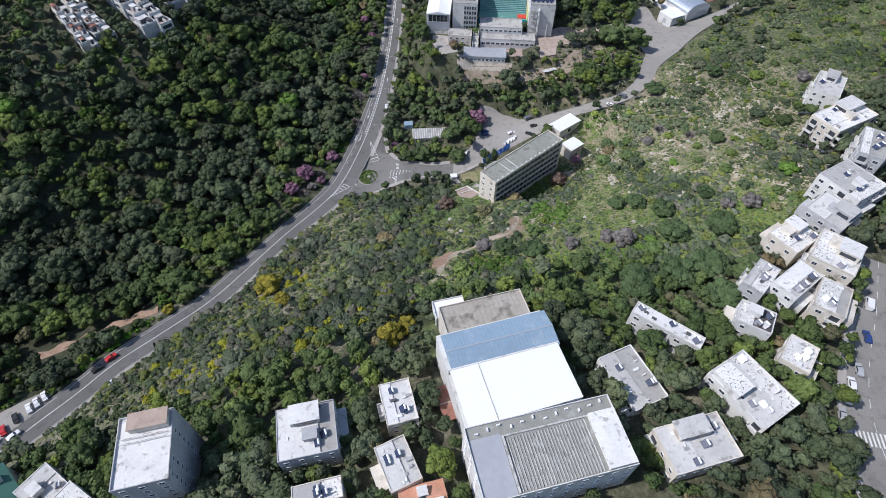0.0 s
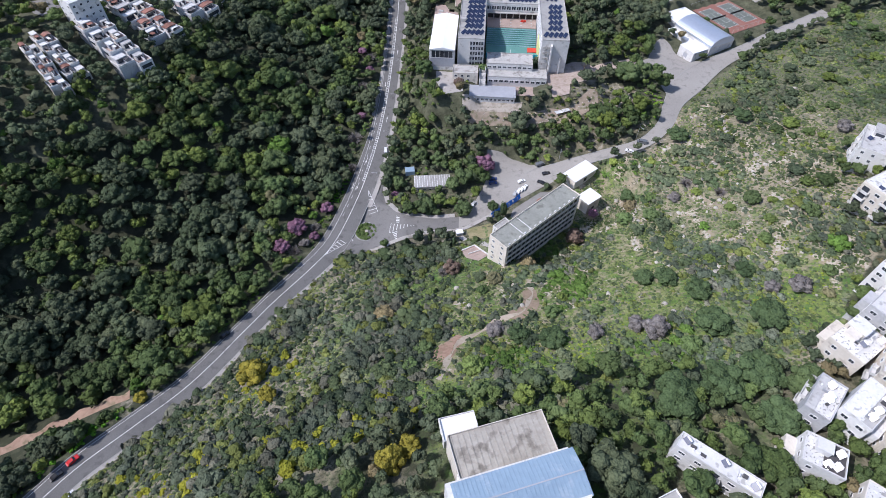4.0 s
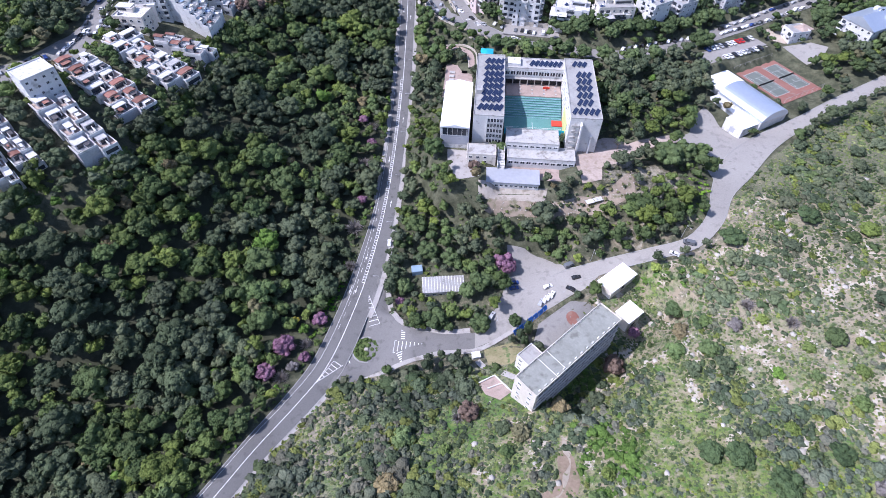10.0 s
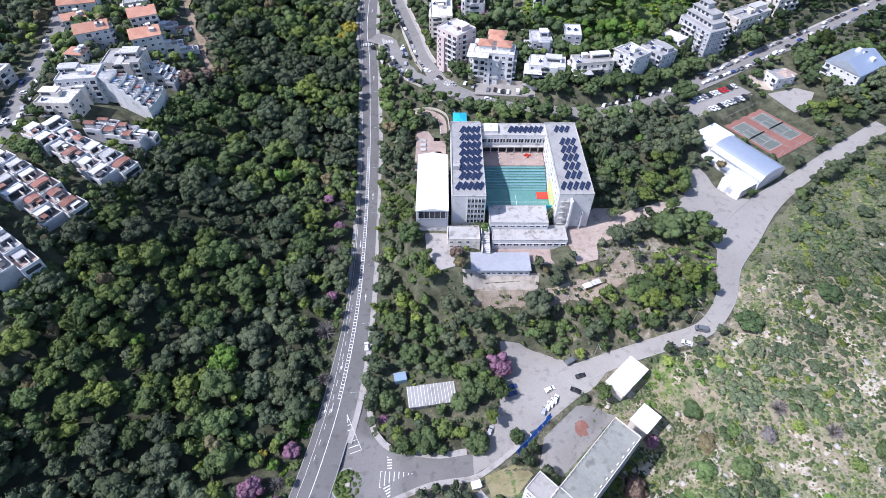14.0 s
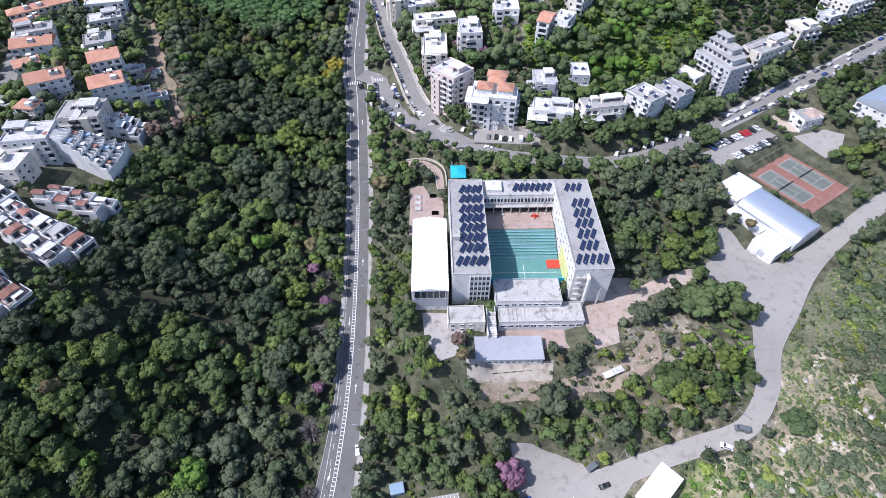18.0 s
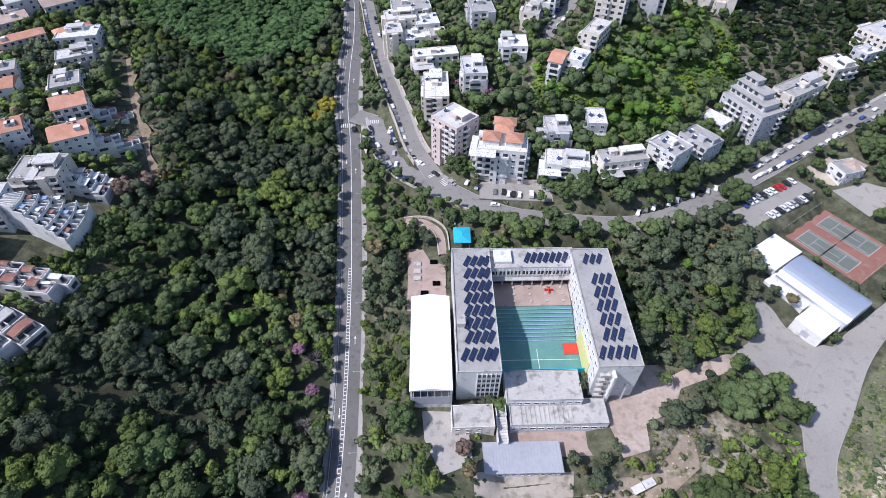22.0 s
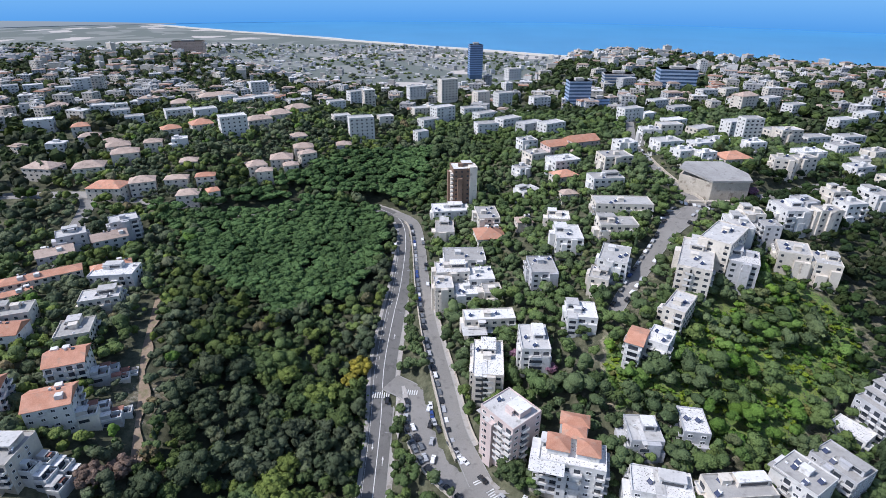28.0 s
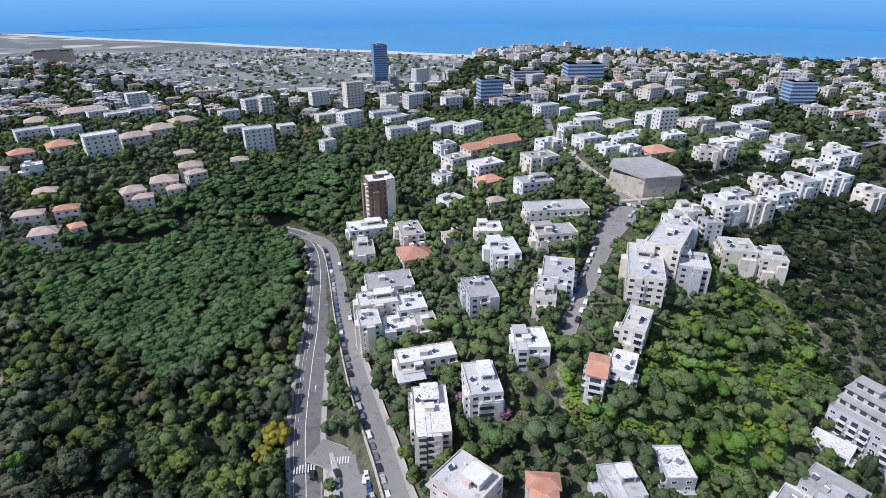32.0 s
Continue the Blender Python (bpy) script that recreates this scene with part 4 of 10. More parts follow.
def block(name, x, y, low, w, d, top, turn, wall, roof, label, category="building"):
    return house(x, y, low, w, d, top, turn, wall, roof, label=label, name=name, balconies=0, heaters=0, extras=False)


# ---- leaf shapes ----
def icosphere():
    t = (1 + 5 ** 0.5) / 2
    v = np.array([(-1, t, 0), (1, t, 0), (-1, -t, 0), (1, -t, 0), (0, -1, t), (0, 1, t), (0, -1, -t), (0, 1, -t), (t, 0, -1), (t, 0, 1), (-t, 0, -1), (-t, 0, 1)], float)
    v /= np.linalg.norm(v[0])
    f = [(0, 11, 5), (0, 5, 1), (0, 1, 7), (0, 7, 10), (0, 10, 11), (1, 5, 9), (5, 11, 4), (11, 10, 2), (10, 7, 6), (7, 1, 8), (3, 9, 4), (3, 4, 2), (3, 2, 6), (3, 6, 8), (3, 8, 9), (4, 9, 5), (2, 4, 11), (6, 2, 10), (8, 6, 7), (9, 8, 1)]
    return v, np.array(f)


ICO_V, ICO_F = icosphere()


def crown_shape(seed, lobes, leaves, leaf, flat=0.75, spread=0.62, size=0.5, lift=0.0, loose=0.4):
    """A crown of radius 1 about its middle: a core with many rounded puffs over it, and loose leaf clumps. Returns vertices and triangles."""
    rng = np.random.RandomState(seed)
    mid = rng.normal(size=(lobes, 3))
    mid[:, 2] = np.abs(mid[:, 2]) - 0.35
    mid /= np.linalg.norm(mid, axis=1)[:, None]
    mid *= spread * rng.uniform(0.75, 1.1, (lobes, 1))
    mid[0] = 0
    mid[:, 2] = mid[:, 2] * flat + lift
    rad = size * rng.uniform(0.7, 1.15, lobes)
    rad[0] = spread
    verts, tris, at = [], [], 0
    for c, r in zip(mid, rad):
        v = ICO_V @ np.linalg.qr(rng.normal(size=(3, 3)))[0] * (r * rng.uniform(0.78, 1.16, (12, 1)))
        v[:, 2] *= flat
        verts.append(v + c)
        tris.append(ICO_F + at)
        at += 12
    for k in range(leaves):
        i = rng.randint(lobes)
        n = rng.normal(size=3)
        n[2] = abs(n[2]) * 1.1 - 0.25
        n /= np.linalg.norm(n)
        p = mid[i] + n * (1, 1, flat) * rad[i] * rng.uniform(0.9, 1.0 + 0.25 * loose)
        n = n + rng.normal(size=3) * loose
        n /= np.linalg.norm(n)
        u = np.cross(n, rng.normal(size=3))
        u /= np.linalg.norm(u) + 1e-9
        w = np.cross(n, u)
        s = leaf * rng.uniform(0.6, 1.4)
        verts.append(np.array([p - u * s - w * s * 0.5, p + u * s - w * s * 0.7, p + u * 0.6 * s + w * s, p - u * 0.8 * s + w * 0.7 * s]) + n * s * rng.uniform(-0.3, 0.3, (4, 1)))
        tris.append(np.array([(0, 1, 2), (0, 2, 3)]) + at)
        at += 4
    return np.concatenate(verts), np.concatenate(tris)


def leafy(name, seed, lobes, leaves, leaf, mat, tone=(1, 1, 1), flat=0.75):
    v, f = crown_shape(seed, lobes, leaves, leaf, flat)
    me = mesh_of(name, v, [tuple(int(i) for i in q) for q in f], mat)
    me.polygons.foreach_set("use_smooth", np.ones(len(me.polygons), bool))
    me.color_attributes.new("tone", "FLOAT_COLOR", "POINT").data.foreach_set("color", np.tile(np.array([*tone, 1], np.float32), len(v)))
    return me


HEDGE = leafy("hedge", 5, 5, 30, 0.16, LEAF, (1.0, 1.15, 0.7), 0.8)

# town houses
house(18.1, 451.1, 44.9, 16.9, 15.3, 67.0, -50, PINK_WALL, ROOF_WHITE, label="pale pink five-storey flats with a whitewashed roof", balconies=0.15)
house(67.3, 425.5, 47.0, 20.2, 11.8, 58.2, -13, WHITE_WALL, ROOF_WHITE, label="low white house with a whitewashed roof above the street")
house(66.6, 445.2, 55.8, 11.8, 13.2, 63.4, -3, WHITE_WALL, ROOF_WHITE)
house(85.8, 447.9, 57.1, 9.4, 13.5, 65.0, -9, WHITE_WALL, ROOF_WHITE)
house(91.7, 422.6, 50.8, 22.0, 10.1, 60.7, 5, WHITE_WALL, ROOF_WHITE)
house(115.7, 426.8, 49.4, 14.8, 13.4, 62.2, -58, WHITE_WALL, ROOF_WHITE, label="white four-storey house with a cluttered whitewashed roof", heaters=4)
house(134.2, 434.3, 48.7, 16.1, 12.5, 59.6, -62, GREY_WALL, ROOF_GREY, label="grey house with a weathered grey roof")
grey = house(167.0, 453.2, 50.0, 25.5, 14.7, 65.0, -70, GREY_WALL, ROOF_GREY, label="grey six-storey concrete apartment block with stepped roof terraces", balconies=0.25, extras=False, heaters=0)
for k, (u0, v0, u1, v1) in enumerate(((-12.4, -3.2, 9.0, 7.0), (-12.2, -0.4, 4.5, 6.8), (-11.0, 2.0, -3.0, 6.6))):
    tier = part("upper_tier", boxes_mesh("upper_tier", [(u0, v0, 15.1 + 3.1 * k, u1, v1, 18.2 + 3.1 * k)], GREY_WALL), grey)
    part("tier_roof", boxes_mesh("tier_roof", [(u0 - 0.3, v0 - 0.9, 18.2 + 3.1 * k, u1 + 0.5, v1 + 0.1, 18.45 + 3.1 * k)], ROOF_GREY), tier)
    for j in range(int((u1 - u0) / 3.4)):
        part("tier_window", boxes_mesh("tier_window", [(u0 + 0.8 + 3.4 * j, v0 - 0.05, 15.9 + 3.1 * k, u0 + 2.8 + 3.4 * j, v0 + 0.02, 17.5 + 3.1 * k)], GLASS), tier)
house(201.2, 468.5, 53.3, 12.5, 28.2, 63.7, -64, WHITE_WALL, ROOF_WHITE)
house(229.1, 483.6, 57.5, 13.8, 14.3, 67.0, -77, WHITE_WALL, ROOF_WHITE)
house(251.4, 493.2, 60.2, 9.1, 11.8, 68.5, -71, WHITE_WALL, ROOF_WHITE)
house(267.3, 505.2, 62.1, 18.2, 21.9, 73.0, -68, WHITE_WALL, ROOF_WHITE)
house(150.9, 452.9, 52.0, 13.0, 8.6, 57.1, -58, WHITE_WALL, ROOF_WHITE, label="low white outbuilding beside the flats", heaters=0)
house(203.6, 418.6, 43.4, 9.9, 11.8, 49.2, -79, WHITE_WALL, ROOF_WHITE, label="small white building on a paved corner", heaters=0)
house(32.7, 494.0, 56.0, 12.5, 18.7, 69.2, -1, WHITE_WALL, ROOF_WHITE)
house(12.1, 487.5, 48.0, 13.3, 24.8, 62.7, -4, WHITE_WALL, ROOF_WHITE)
house(14.4, 518.9, 52.1, 25.1, 9.7, 64.7, 5, WHITE_WALL, ROOF_WHITE)
house(-3.5, 564.5, 51.2, 19, 13, 66.4, 6, CREAM_WALL, ROOF_PEELED, label="cream apartment block with stepped balconies", balconies=0.4, heaters=3)
house(12.5, 561, 52.4, 14, 15, 64.6, 6, WHITE_WALL, ROOF_WHITE, label="white wing of a stepped apartment block", balconies=0.4, heaters=3)
house(-8.2, 549.5, 50.4, 10, 14, 65.2, 6, CREAM_WALL, ROOF_PALE, label="cream corner tower of a stepped apartment block", balconies=0.3, heaters=1)
house(4.8, 548.8, 51.2, 13, 12, 61.4, 6, WHITE_WALL, ROOF_PEELED, label="lower white front of a stepped apartment block", balconies=0.5, heaters=2)
house(18.0, 547.4, 53.4, 10, 11, 62.8, 6, CREAM_WALL, ROOF_GREY, label="cream side wing of a stepped apartment block", balconies=0.5, heaters=1)
house(3.9, 587.1, 53.0, 24.9, 17.6, 63.4, 4, WHITE_WALL, ROOF_WHITE)
house(-8.2, 631.0, 51.6, 12.7, 20.0, 62.4, 2, CREAM_WALL, ROOF_GREY, heaters=3)
house(-4.2, 660.1, 53.8, 26.1, 16.8, 64.7, 9, WHITE_WALL, ROOF_WHITE)
house(20.5, 634.9, 59.7, 14.4, 21.3, 71.3, 6, CREAM_WALL, ROOF_GREY, label="cream cube-shaped block of flats", heaters=4)
house(20.7, 611.9, 59.1, 17.9, 17.8, 66.4, 8, CREAM_WALL, TILE_ORANGE, "hip", label="low house with a weathered red tiled hip roof")
house(43.8, 548.0, 65.4, 13.6, 18.6, 77.4, 2, GREY_WALL, ROOF_GREY, label="grey house with a grey flat roof", heaters=3)
house(56.4, 509.6, 65.1, 14.0, 14.2, 73.9, -6, WHITE_WALL, ROOF_WHITE)
house(62.0, 574.6, 72.6, 14.7, 19.2, 84.5, -2, WHITE_WALL, ROOF_WHITE)
house(62.3, 604.5, 73.4, 13.4, 14.2, 82.4, -7, WHITE_WALL, ROOF_WHITE)
house(99.8, 603.7, 82.2, 34.2, 14.6, 92.8, -2, CREAM_WALL, ROOF_WHITE, label="long cream block of flats")
house(90.1, 578.7, 79.7, 21.7, 12.7, 89.8, 0, WHITE_WALL, ROOF_WHITE)
house(80.3, 544.6, 74.8, 14.4, 20.2, 86.1, -22, WHITE_WALL, ROOF_WHITE)
house(70.4, 533.3, 71.8, 10.1, 13.9, 80.7, -21, WHITE_WALL, ROOF_WHITE)
house(84.4, 484.6, 65.5, 9.5, 13.2, 77.3, -35, WHITE_WALL, ROOF_WHITE)
house(74.3, 484.1, 64.6, 6.9, 13.4, 77.4, -30, WHITE_WALL, TILE_ORANGE, "gable", label="white house with an orange tiled roof")
house(98.7, 503.2, 70.0, 9.5, 18.4, 82.8, -38, WHITE_WALL, ROOF_WHITE)
house(117.2, 534.4, 75.7, 15.4, 35.2, 91.6, -26, WHITE_WALL, ROOF_WHITE)
house(135.0, 546.6, 78.1, 15.1, 28.3, 97.5, -42, WHITE_WALL, ROOF_WHITE)
house(140.5, 533.7, 75.1, 13.4, 16.5, 90.4, -26, WHITE_WALL, ROOF_WHITE)
house(174.0, 549.0, 74.4, 15.0, 16.0, 88.2, -22, WHITE_WALL, ROOF_PALE)
house(187.5, 541.5, 74.0, 12.0, 15.0, 85.6, -22, CREAM_WALL, ROOF_WHITE)
house(53.7, 68.6, 66.3, 11.3, 17.4, 71.0, 24, WHITE_WALL, ROOF_WHITE)
house(66.7, 83.9, 64.3, 21.0, 4.5, 74.0, -37, WHITE_WALL, ROOF_WHITE)
house(64.2, 48.5, 69.1, 18.2, 11.9, 76.0, 15, WHITE_WALL, ROOF_WHITE)
house(83.4, 63.2, 68.2, 13.9, 18.5, 76.0, 31, WHITE_WALL, ROOF_WHITE, label="white house with a peeling whitewashed roof", heaters=6)
house(100.3, 73.6, 68.4, 7.8, 9.9, 76.0, -39, WHITE_WALL, ROOF_WHITE)
house(92.5, 85.7, 66.5, 9.9, 8.3, 76.0, -31, WHITE_WALL, ROOF_DARK, label="house with a black bitumen roof")
house(100.4, 101.4, 65.0, 6.8, 13.1, 74.8, -44, WHITE_WALL, ROOF_WHITE)
tall = house(-72.8, 45.8, 53.2, 13.2, 18.0, 77.0, 14, GREY_WALL, ROOF_WHITE, label="tall pale apartment block with small windows", storeys=8, balconies=0.1, extras=False, heaters=0)
part("sheet_roof", boxes_mesh("sheet_roof", [(-5.4, -8.4, 23.1, 5.4, 1.6, 23.7)], WHITE_SHEET), tall, "white ribbed sheet roof")
for k in range(11):
    part("roof_rib", boxes_mesh("roof_rib", [(-5.2 + k, -8.4, 23.7, -5.1 + k, 1.6, 23.8)], METAL), tall)
# Flat dark slab: the shade of a roof recess put into its colour.
part("terrace", boxes_mesh("terrace", [(-5.6, 1.8, 22.9, 5.6, 4.4, 23.05)], DARK), tall, "dark slab standing in for a shaded roof recess")
part("pergola_beam", boxes_mesh("pergola_beam", [(-5.7, 2.9, 24.6, 5.7, 3.1, 24.8)], WHITE_WALL), tall)
part("pergola_beam", boxes_mesh("pergola_beam", [(-5.7, 1.7, 24.6, 5.7, 1.9, 24.8)], WHITE_WALL), tall)
part("upper_room", boxes_mesh("upper_room", [(-3.5, 4.4, 23, 5.7, 8.6, 26.2)], CREAM_WALL), tall)
part("upper_roof", boxes_mesh("upper_roof", [(-3.7, 4.2, 26.2, 5.9, 8.8, 26.4)], TILE_TAN), tall)
house(-34.4, 51.7, 61.4, 15.0, 13.6, 74.0, 13, WHITE_WALL, ROOF_WHITE)
house(-11.5, 60.4, 63.3, 8.5, 12.0, 72.0, 16, WHITE_WALL, ROOF_WHITE)
house(-10.6, 43.9, 66.5, 8.2, 12.0, 73.0, 26, WHITE_WALL, ROOF_WHITE)
house(-29.4, 36.7, 65.3, 11.9, 5.1, 74.0, 14, WHITE_WALL, ROOF_WHITE)
house(-4.0, 35.6, 65.0, 10.5, 7.0, 71.6, 14, CREAM_WALL, TILE_ORANGE, "gable", label="low house with an orange tiled roof beside flats")
red_shed = empty("shed", 1.2, 62.5, 63.6, 16, "narrow shed with a faded red sheet roof", "shed")
part("wall", boxes_mesh("wall", [(-1.5, -5, -2, 1.5, 5, 3.2)], CREAM_WALL), red_shed)
part("roof", boxes_mesh("roof", [(-1.8, -5.3, 3.2, 1.8, -0.2, 3.45), (-1.8, 0.2, 3.0, 1.8, 5.3, 3.25)], TILE_RUST), red_shed)
clear(1.2, 62.5, 4, 11, 16)
house(109.6, 98.7, 66.6, 7.9, 14.5, 77.0, -54, WHITE_WALL, ROOF_WHITE)
house(117.6, 92.1, 68.0, 8.7, 12.6, 77.0, -35, WHITE_WALL, ROOF_WHITE)
house(118.6, 119.4, 64.1, 10.7, 13.3, 74.0, -57, WHITE_WALL, ROOF_WHITE)
house(127.2, 109.7, 66.9, 13.2, 15.2, 77.0, -39, WHITE_WALL, ROOF_WHITE)
house(134.9, 128.8, 64.8, 13.2, 13.6, 76.0, -54, WHITE_WALL, ROOF_WHITE)
house(146.8, 142.3, 64.0, 16.0, 16.2, 78.0, -60, WHITE_WALL, ROOF_WHITE)
house(169.1, 188.4, 59.1, 13.2, 24.8, 72.0, -62, WHITE_WALL, ROOF_WHITE)
house(177.8, 217.2, 56.0, 11.7, 18.6, 68.0, -35, WHITE_WALL, ROOF_WHITE)
house(162.4, 160.4, 64.2, 8.5, 18.2, 80.0, -33, WHITE_WALL, ROOF_WHITE)
house(-212.3, 508.0, 60.9, 18.8, 11.6, 71.5, 21, WHITE_WALL, ROOF_WHITE)
house(-207.1, 493.0, 61.4, 20.6, 12.1, 70.9, 11, WHITE_WALL, TILE_ORANGE, "gable", label="white house with an orange tiled roof")
house(-201.0, 469.9, 61.9, 11.8, 9.2, 71.2, 29, WHITE_WALL, TILE_ORANGE, "gable", label="white house with an orange tiled roof")
house(-183.3, 451.3, 60.5, 16.9, 12.2, 73.1, 22, WHITE_WALL, TILE_ORANGE, "gable", label="white three-storey house with an orange tiled roof and balconies", balconies=0.5)
house(-164.3, 474.9, 57.9, 14.7, 12.9, 70.6, 21, WHITE_WALL, TILE_ORANGE, "gable", label="white three-storey house with an orange tiled roof and balconies", balconies=0.5)
house(-156.4, 451.9, 55.9, 15.5, 13.1, 69.1, 21, WHITE_WALL, TILE_ORANGE, "gable", label="white three-storey house with an orange tiled roof and balconies", balconies=0.5)
house(-176.1, 498.6, 59.2, 14.4, 14.4, 68.7, 20, CREAM_WALL, ROOF_WHITE, label="cream house with a white roof")
house(-182.9, 529.8, 57.9, 18.6, 12.0, 67.5, 20, WHITE_WALL, ROOF_WHITE)
house(-191.4, 557.4, 56.9, 23.2, 14.0, 66.4, 8, WHITE_WALL, ROOF_WHITE)
house(-160.8, 428.2, 55.8, 19.2, 15.4, 67.4, 1, CREAM_WALL, ROOF_GREY, label="cream flats with a grey gravel roof and heaters", heaters=5)
house(-185.9, 432.0, 60.8, 9.7, 7.7, 69.2, -12, CREAM_WALL, TILE_ORANGE, "hip", label="house with a red tiled roof")


# ---- the school ----
def local(origin, turn, u, v):
    c, s = math.cos(radians(turn)), math.sin(radians(turn))
    return origin[0] + u * c - v * s, origin[1] + u * s + v * c


SCHOOL, TURN = (38.0, 346.0), -4.0
FIN = boxes_mesh("fin", [(-0.5, -0.5, 0, 0.5, 0.5, 1)], WHITE_WALL)
GREY_FIN = boxes_mesh("column", [(-0.5, -0.5, 0, 0.5, 0.5, 1)], CONCRETE)
PV = boxes_mesh("solar_panel", [(-0.5, -0.5, -0.03, 0.5, 0.5, 0.03)], SOLAR)
PV_FRAME = boxes_mesh("panel_leg", [(-0.04, -0.04, 0, 0.04, 0.04, 1)], METAL)


def wing(name, u, v, w, d, low, top, label, roof=ROOF_GREY):
    x, y = local(SCHOOL, TURN, u, v)
    clear(x, y, w, d, TURN)
    h, a, b = top - low, w / 2, d / 2
    ob = empty(name, x, y, low, TURN, label, "building")
    part("wall", boxes_mesh("wall", [(-a, -b, -2, a, b, h)], WHITE_WALL), ob)
    part("roof", boxes_mesh("roof", [(-a + 0.3, -b + 0.3, h, a - 0.3, b - 0.3, h + 0.15)], roof), ob)
    part("parapet", boxes_mesh("parapet", [(-a, -b, h, a, -b + 0.3, h + 0.6), (-a, b - 0.3, h, a, b, h + 0.6), (-a, -b + 0.3, h, -a + 0.3, b - 0.3, h + 0.6), (a - 0.3, -b + 0.3, h, a, b - 0.3, h + 0.6)], CONCRETE), ob)
    return ob, h


def window_row(ob, face_out, spin, length, z, n, w, t, margin=0.0):
    for k in range(n):
        u = (k + 0.5) / n * (length - 2 * margin) - length / 2 + margin
        part("window", WINDOW, ob, "", pose(0, 0, 0, 0, 0, spin) @ Matrix.Translation((u, -face_out + 0.01, z)) @ Matrix.Diagonal((w, 0.16, t, 1)))


def solar_rows(ob, h, places):
    for u, v, long in places:
        m = pose(u, v, h + 0.75, 0, 0, -24) @ pose(0, 0, 0, 0, 22, 0)
        part("solar_panel", PV, ob, "dark blue tilted solar panel", m @ Matrix.Diagonal((1.9, long, 1, 1)))
        part("panel_leg", PV_FRAME, ob, "", pose(u - 0.6, v - long * 0.3, h + 0.1) @ Matrix.Diagonal((1, 1, 0.95, 1)))


# west wing with the tall window grid on its end
ob, h = wing("school_wing", -23.5, 3.4, 15.0, 56.0, 35, 52, "white school wing with rows of solar panels")
for k in range(6):
    part("fin", FIN, ob, "", Matrix.Translation((-0.6 + k * 1.55, -28.2, 0.5)) @ Matrix.Diagonal((0.22, 0.7, h - 1.0, 1)))
for k in range(5):
    for s in range(5):
        part("window", WINDOW, ob, "", Matrix.Translation((0.18 + k * 1.55, -28.0, 2.2 + s * 3.1)) @ Matrix.Diagonal((1.3, 0.12, 2.3, 1)))
for s in range(4):
    window_row(ob, 7.5, 90, 56, 2.2 + s * 4, 14, 2.6, 1.8)
solar_rows(ob, h, [(u + 0.03 * v, v, 5.4) for v in (-14.5, -8.8, -3.1, 2.6, 8.3, 14.6, 20.8) for u in (-2.2, 0.4, 3.0, 5.4)] + [(u, -21.5, 5.2) for u in (-4.4, -1.8, 0.8, 3.4, 5.6)])
part("stair_head", boxes_mesh("stair_head", [(-6.8, -10, h + 0.1, -3.8, -6, h + 2.4)], CONCRETE), ob)

# east wing, its white gable wall with the outside stair
ob, h = wing("school_wing", 23.7, 2.6, 15.2, 53.5, 34, 53, "white school wing with solar panels and an outside stair")
for s in range(5):
    window_row(ob, 7.6, -90, 53, 3 + s * 3.5, 12, 2.4, 1.5)
    part("landing", boxes_mesh("landing", [(-6.6, -28.4, 1.5 + s * 3.4, -3.0, -26.7, 1.7 + s * 3.4), (-6.6, -28.4, 1.7 + s * 3.4, -3.0, -28.3, 2.7 + s * 3.4)], CONCRETE), ob)
part("buttress", boxes_mesh("buttress", [(-2.4, -29.5, -2, -1.6, -26.7, h - 2), (3.6, -28.2, -2, 4.2, -26.7, h * 0.5)], WHITE_WALL), ob)
solar_rows(ob, h, [(u + 0.05 * v, v, 5.6) for v in (-14.2, -7.8, -1.6, 4.6, 10.8) for u in (-1.6, 1.0, 3.6)] + [(u, -21.5, 5.4) for u in (-5.2, -2.5, 0.2, 2.9, 5.4)] + [(u, 21, 5.2) for u in (-2.4, 0.2, 2.8)])

# north wing with columns towards the court
ob, h = wing("school_wing", 1.2, 27.7, 34.0, 10.5, 37, 50, "white school wing with a row of columns towards the court", CONCRETE)
for k in range(23):
    part("fin", FIN, ob, "", Matrix.Translation((-16.5 + k * 1.5, -5.4, 8.2)) @ Matrix.Diagonal((0.22, 0.5, 4.6, 1)))
window_row(ob, 5.25, 0, 34, 10.4, 11, 2.8, 2.6)
for k in range(9):
    part("column", GREY_FIN, ob, "", Matrix.Translation((-16 + k * 4, -6.6, 3.0)) @ Matrix.Diagonal((0.5, 0.5, 4.6, 1)))
part("gallery", boxes_mesh("gallery", [(-17, -7.2, 7.6, 17, -5.25, 8.0)], CONCRETE), ob)
part("opening", boxes_mesh("opening", [(-16.5, -5.33, 3.6, 16.5, -5.2, 7.0)], DARK), ob)
solar_rows(ob, h, [(-2 + 2.5 * k, -0.3, 5.6) for k in range(7)])
part("roof_room", boxes_mesh("roof_room", [(-15.5, -3, h + 0.1, -8.5, 3.6, h + 1.6)], WHITE_WALL), ob)

# court between the wings: paved yard, stepped stand, ball court
court = empty("school_court", *local(SCHOOL, TURN, 1, 8), 36, TURN, "teal stepped stand and ball court in the school yard", "sports court")
clear(*local(SCHOOL, TURN, 1, 4), 34, 40, TURN)
part("yard", boxes_mesh("yard", [(-15.6, 2.8, -1, 14.6, 14.6, 5)], PINK_PAVING), court, "reddish paved yard")
for k in range(9):
    part("step", boxes_mesh("step", [(-15.6, 2.8 - 1.45 * (k + 1), -1, 14.6, 2.8 - 1.45 * k, 5 - 0.53 * (k + 1))], TEAL), court, "teal painted step")
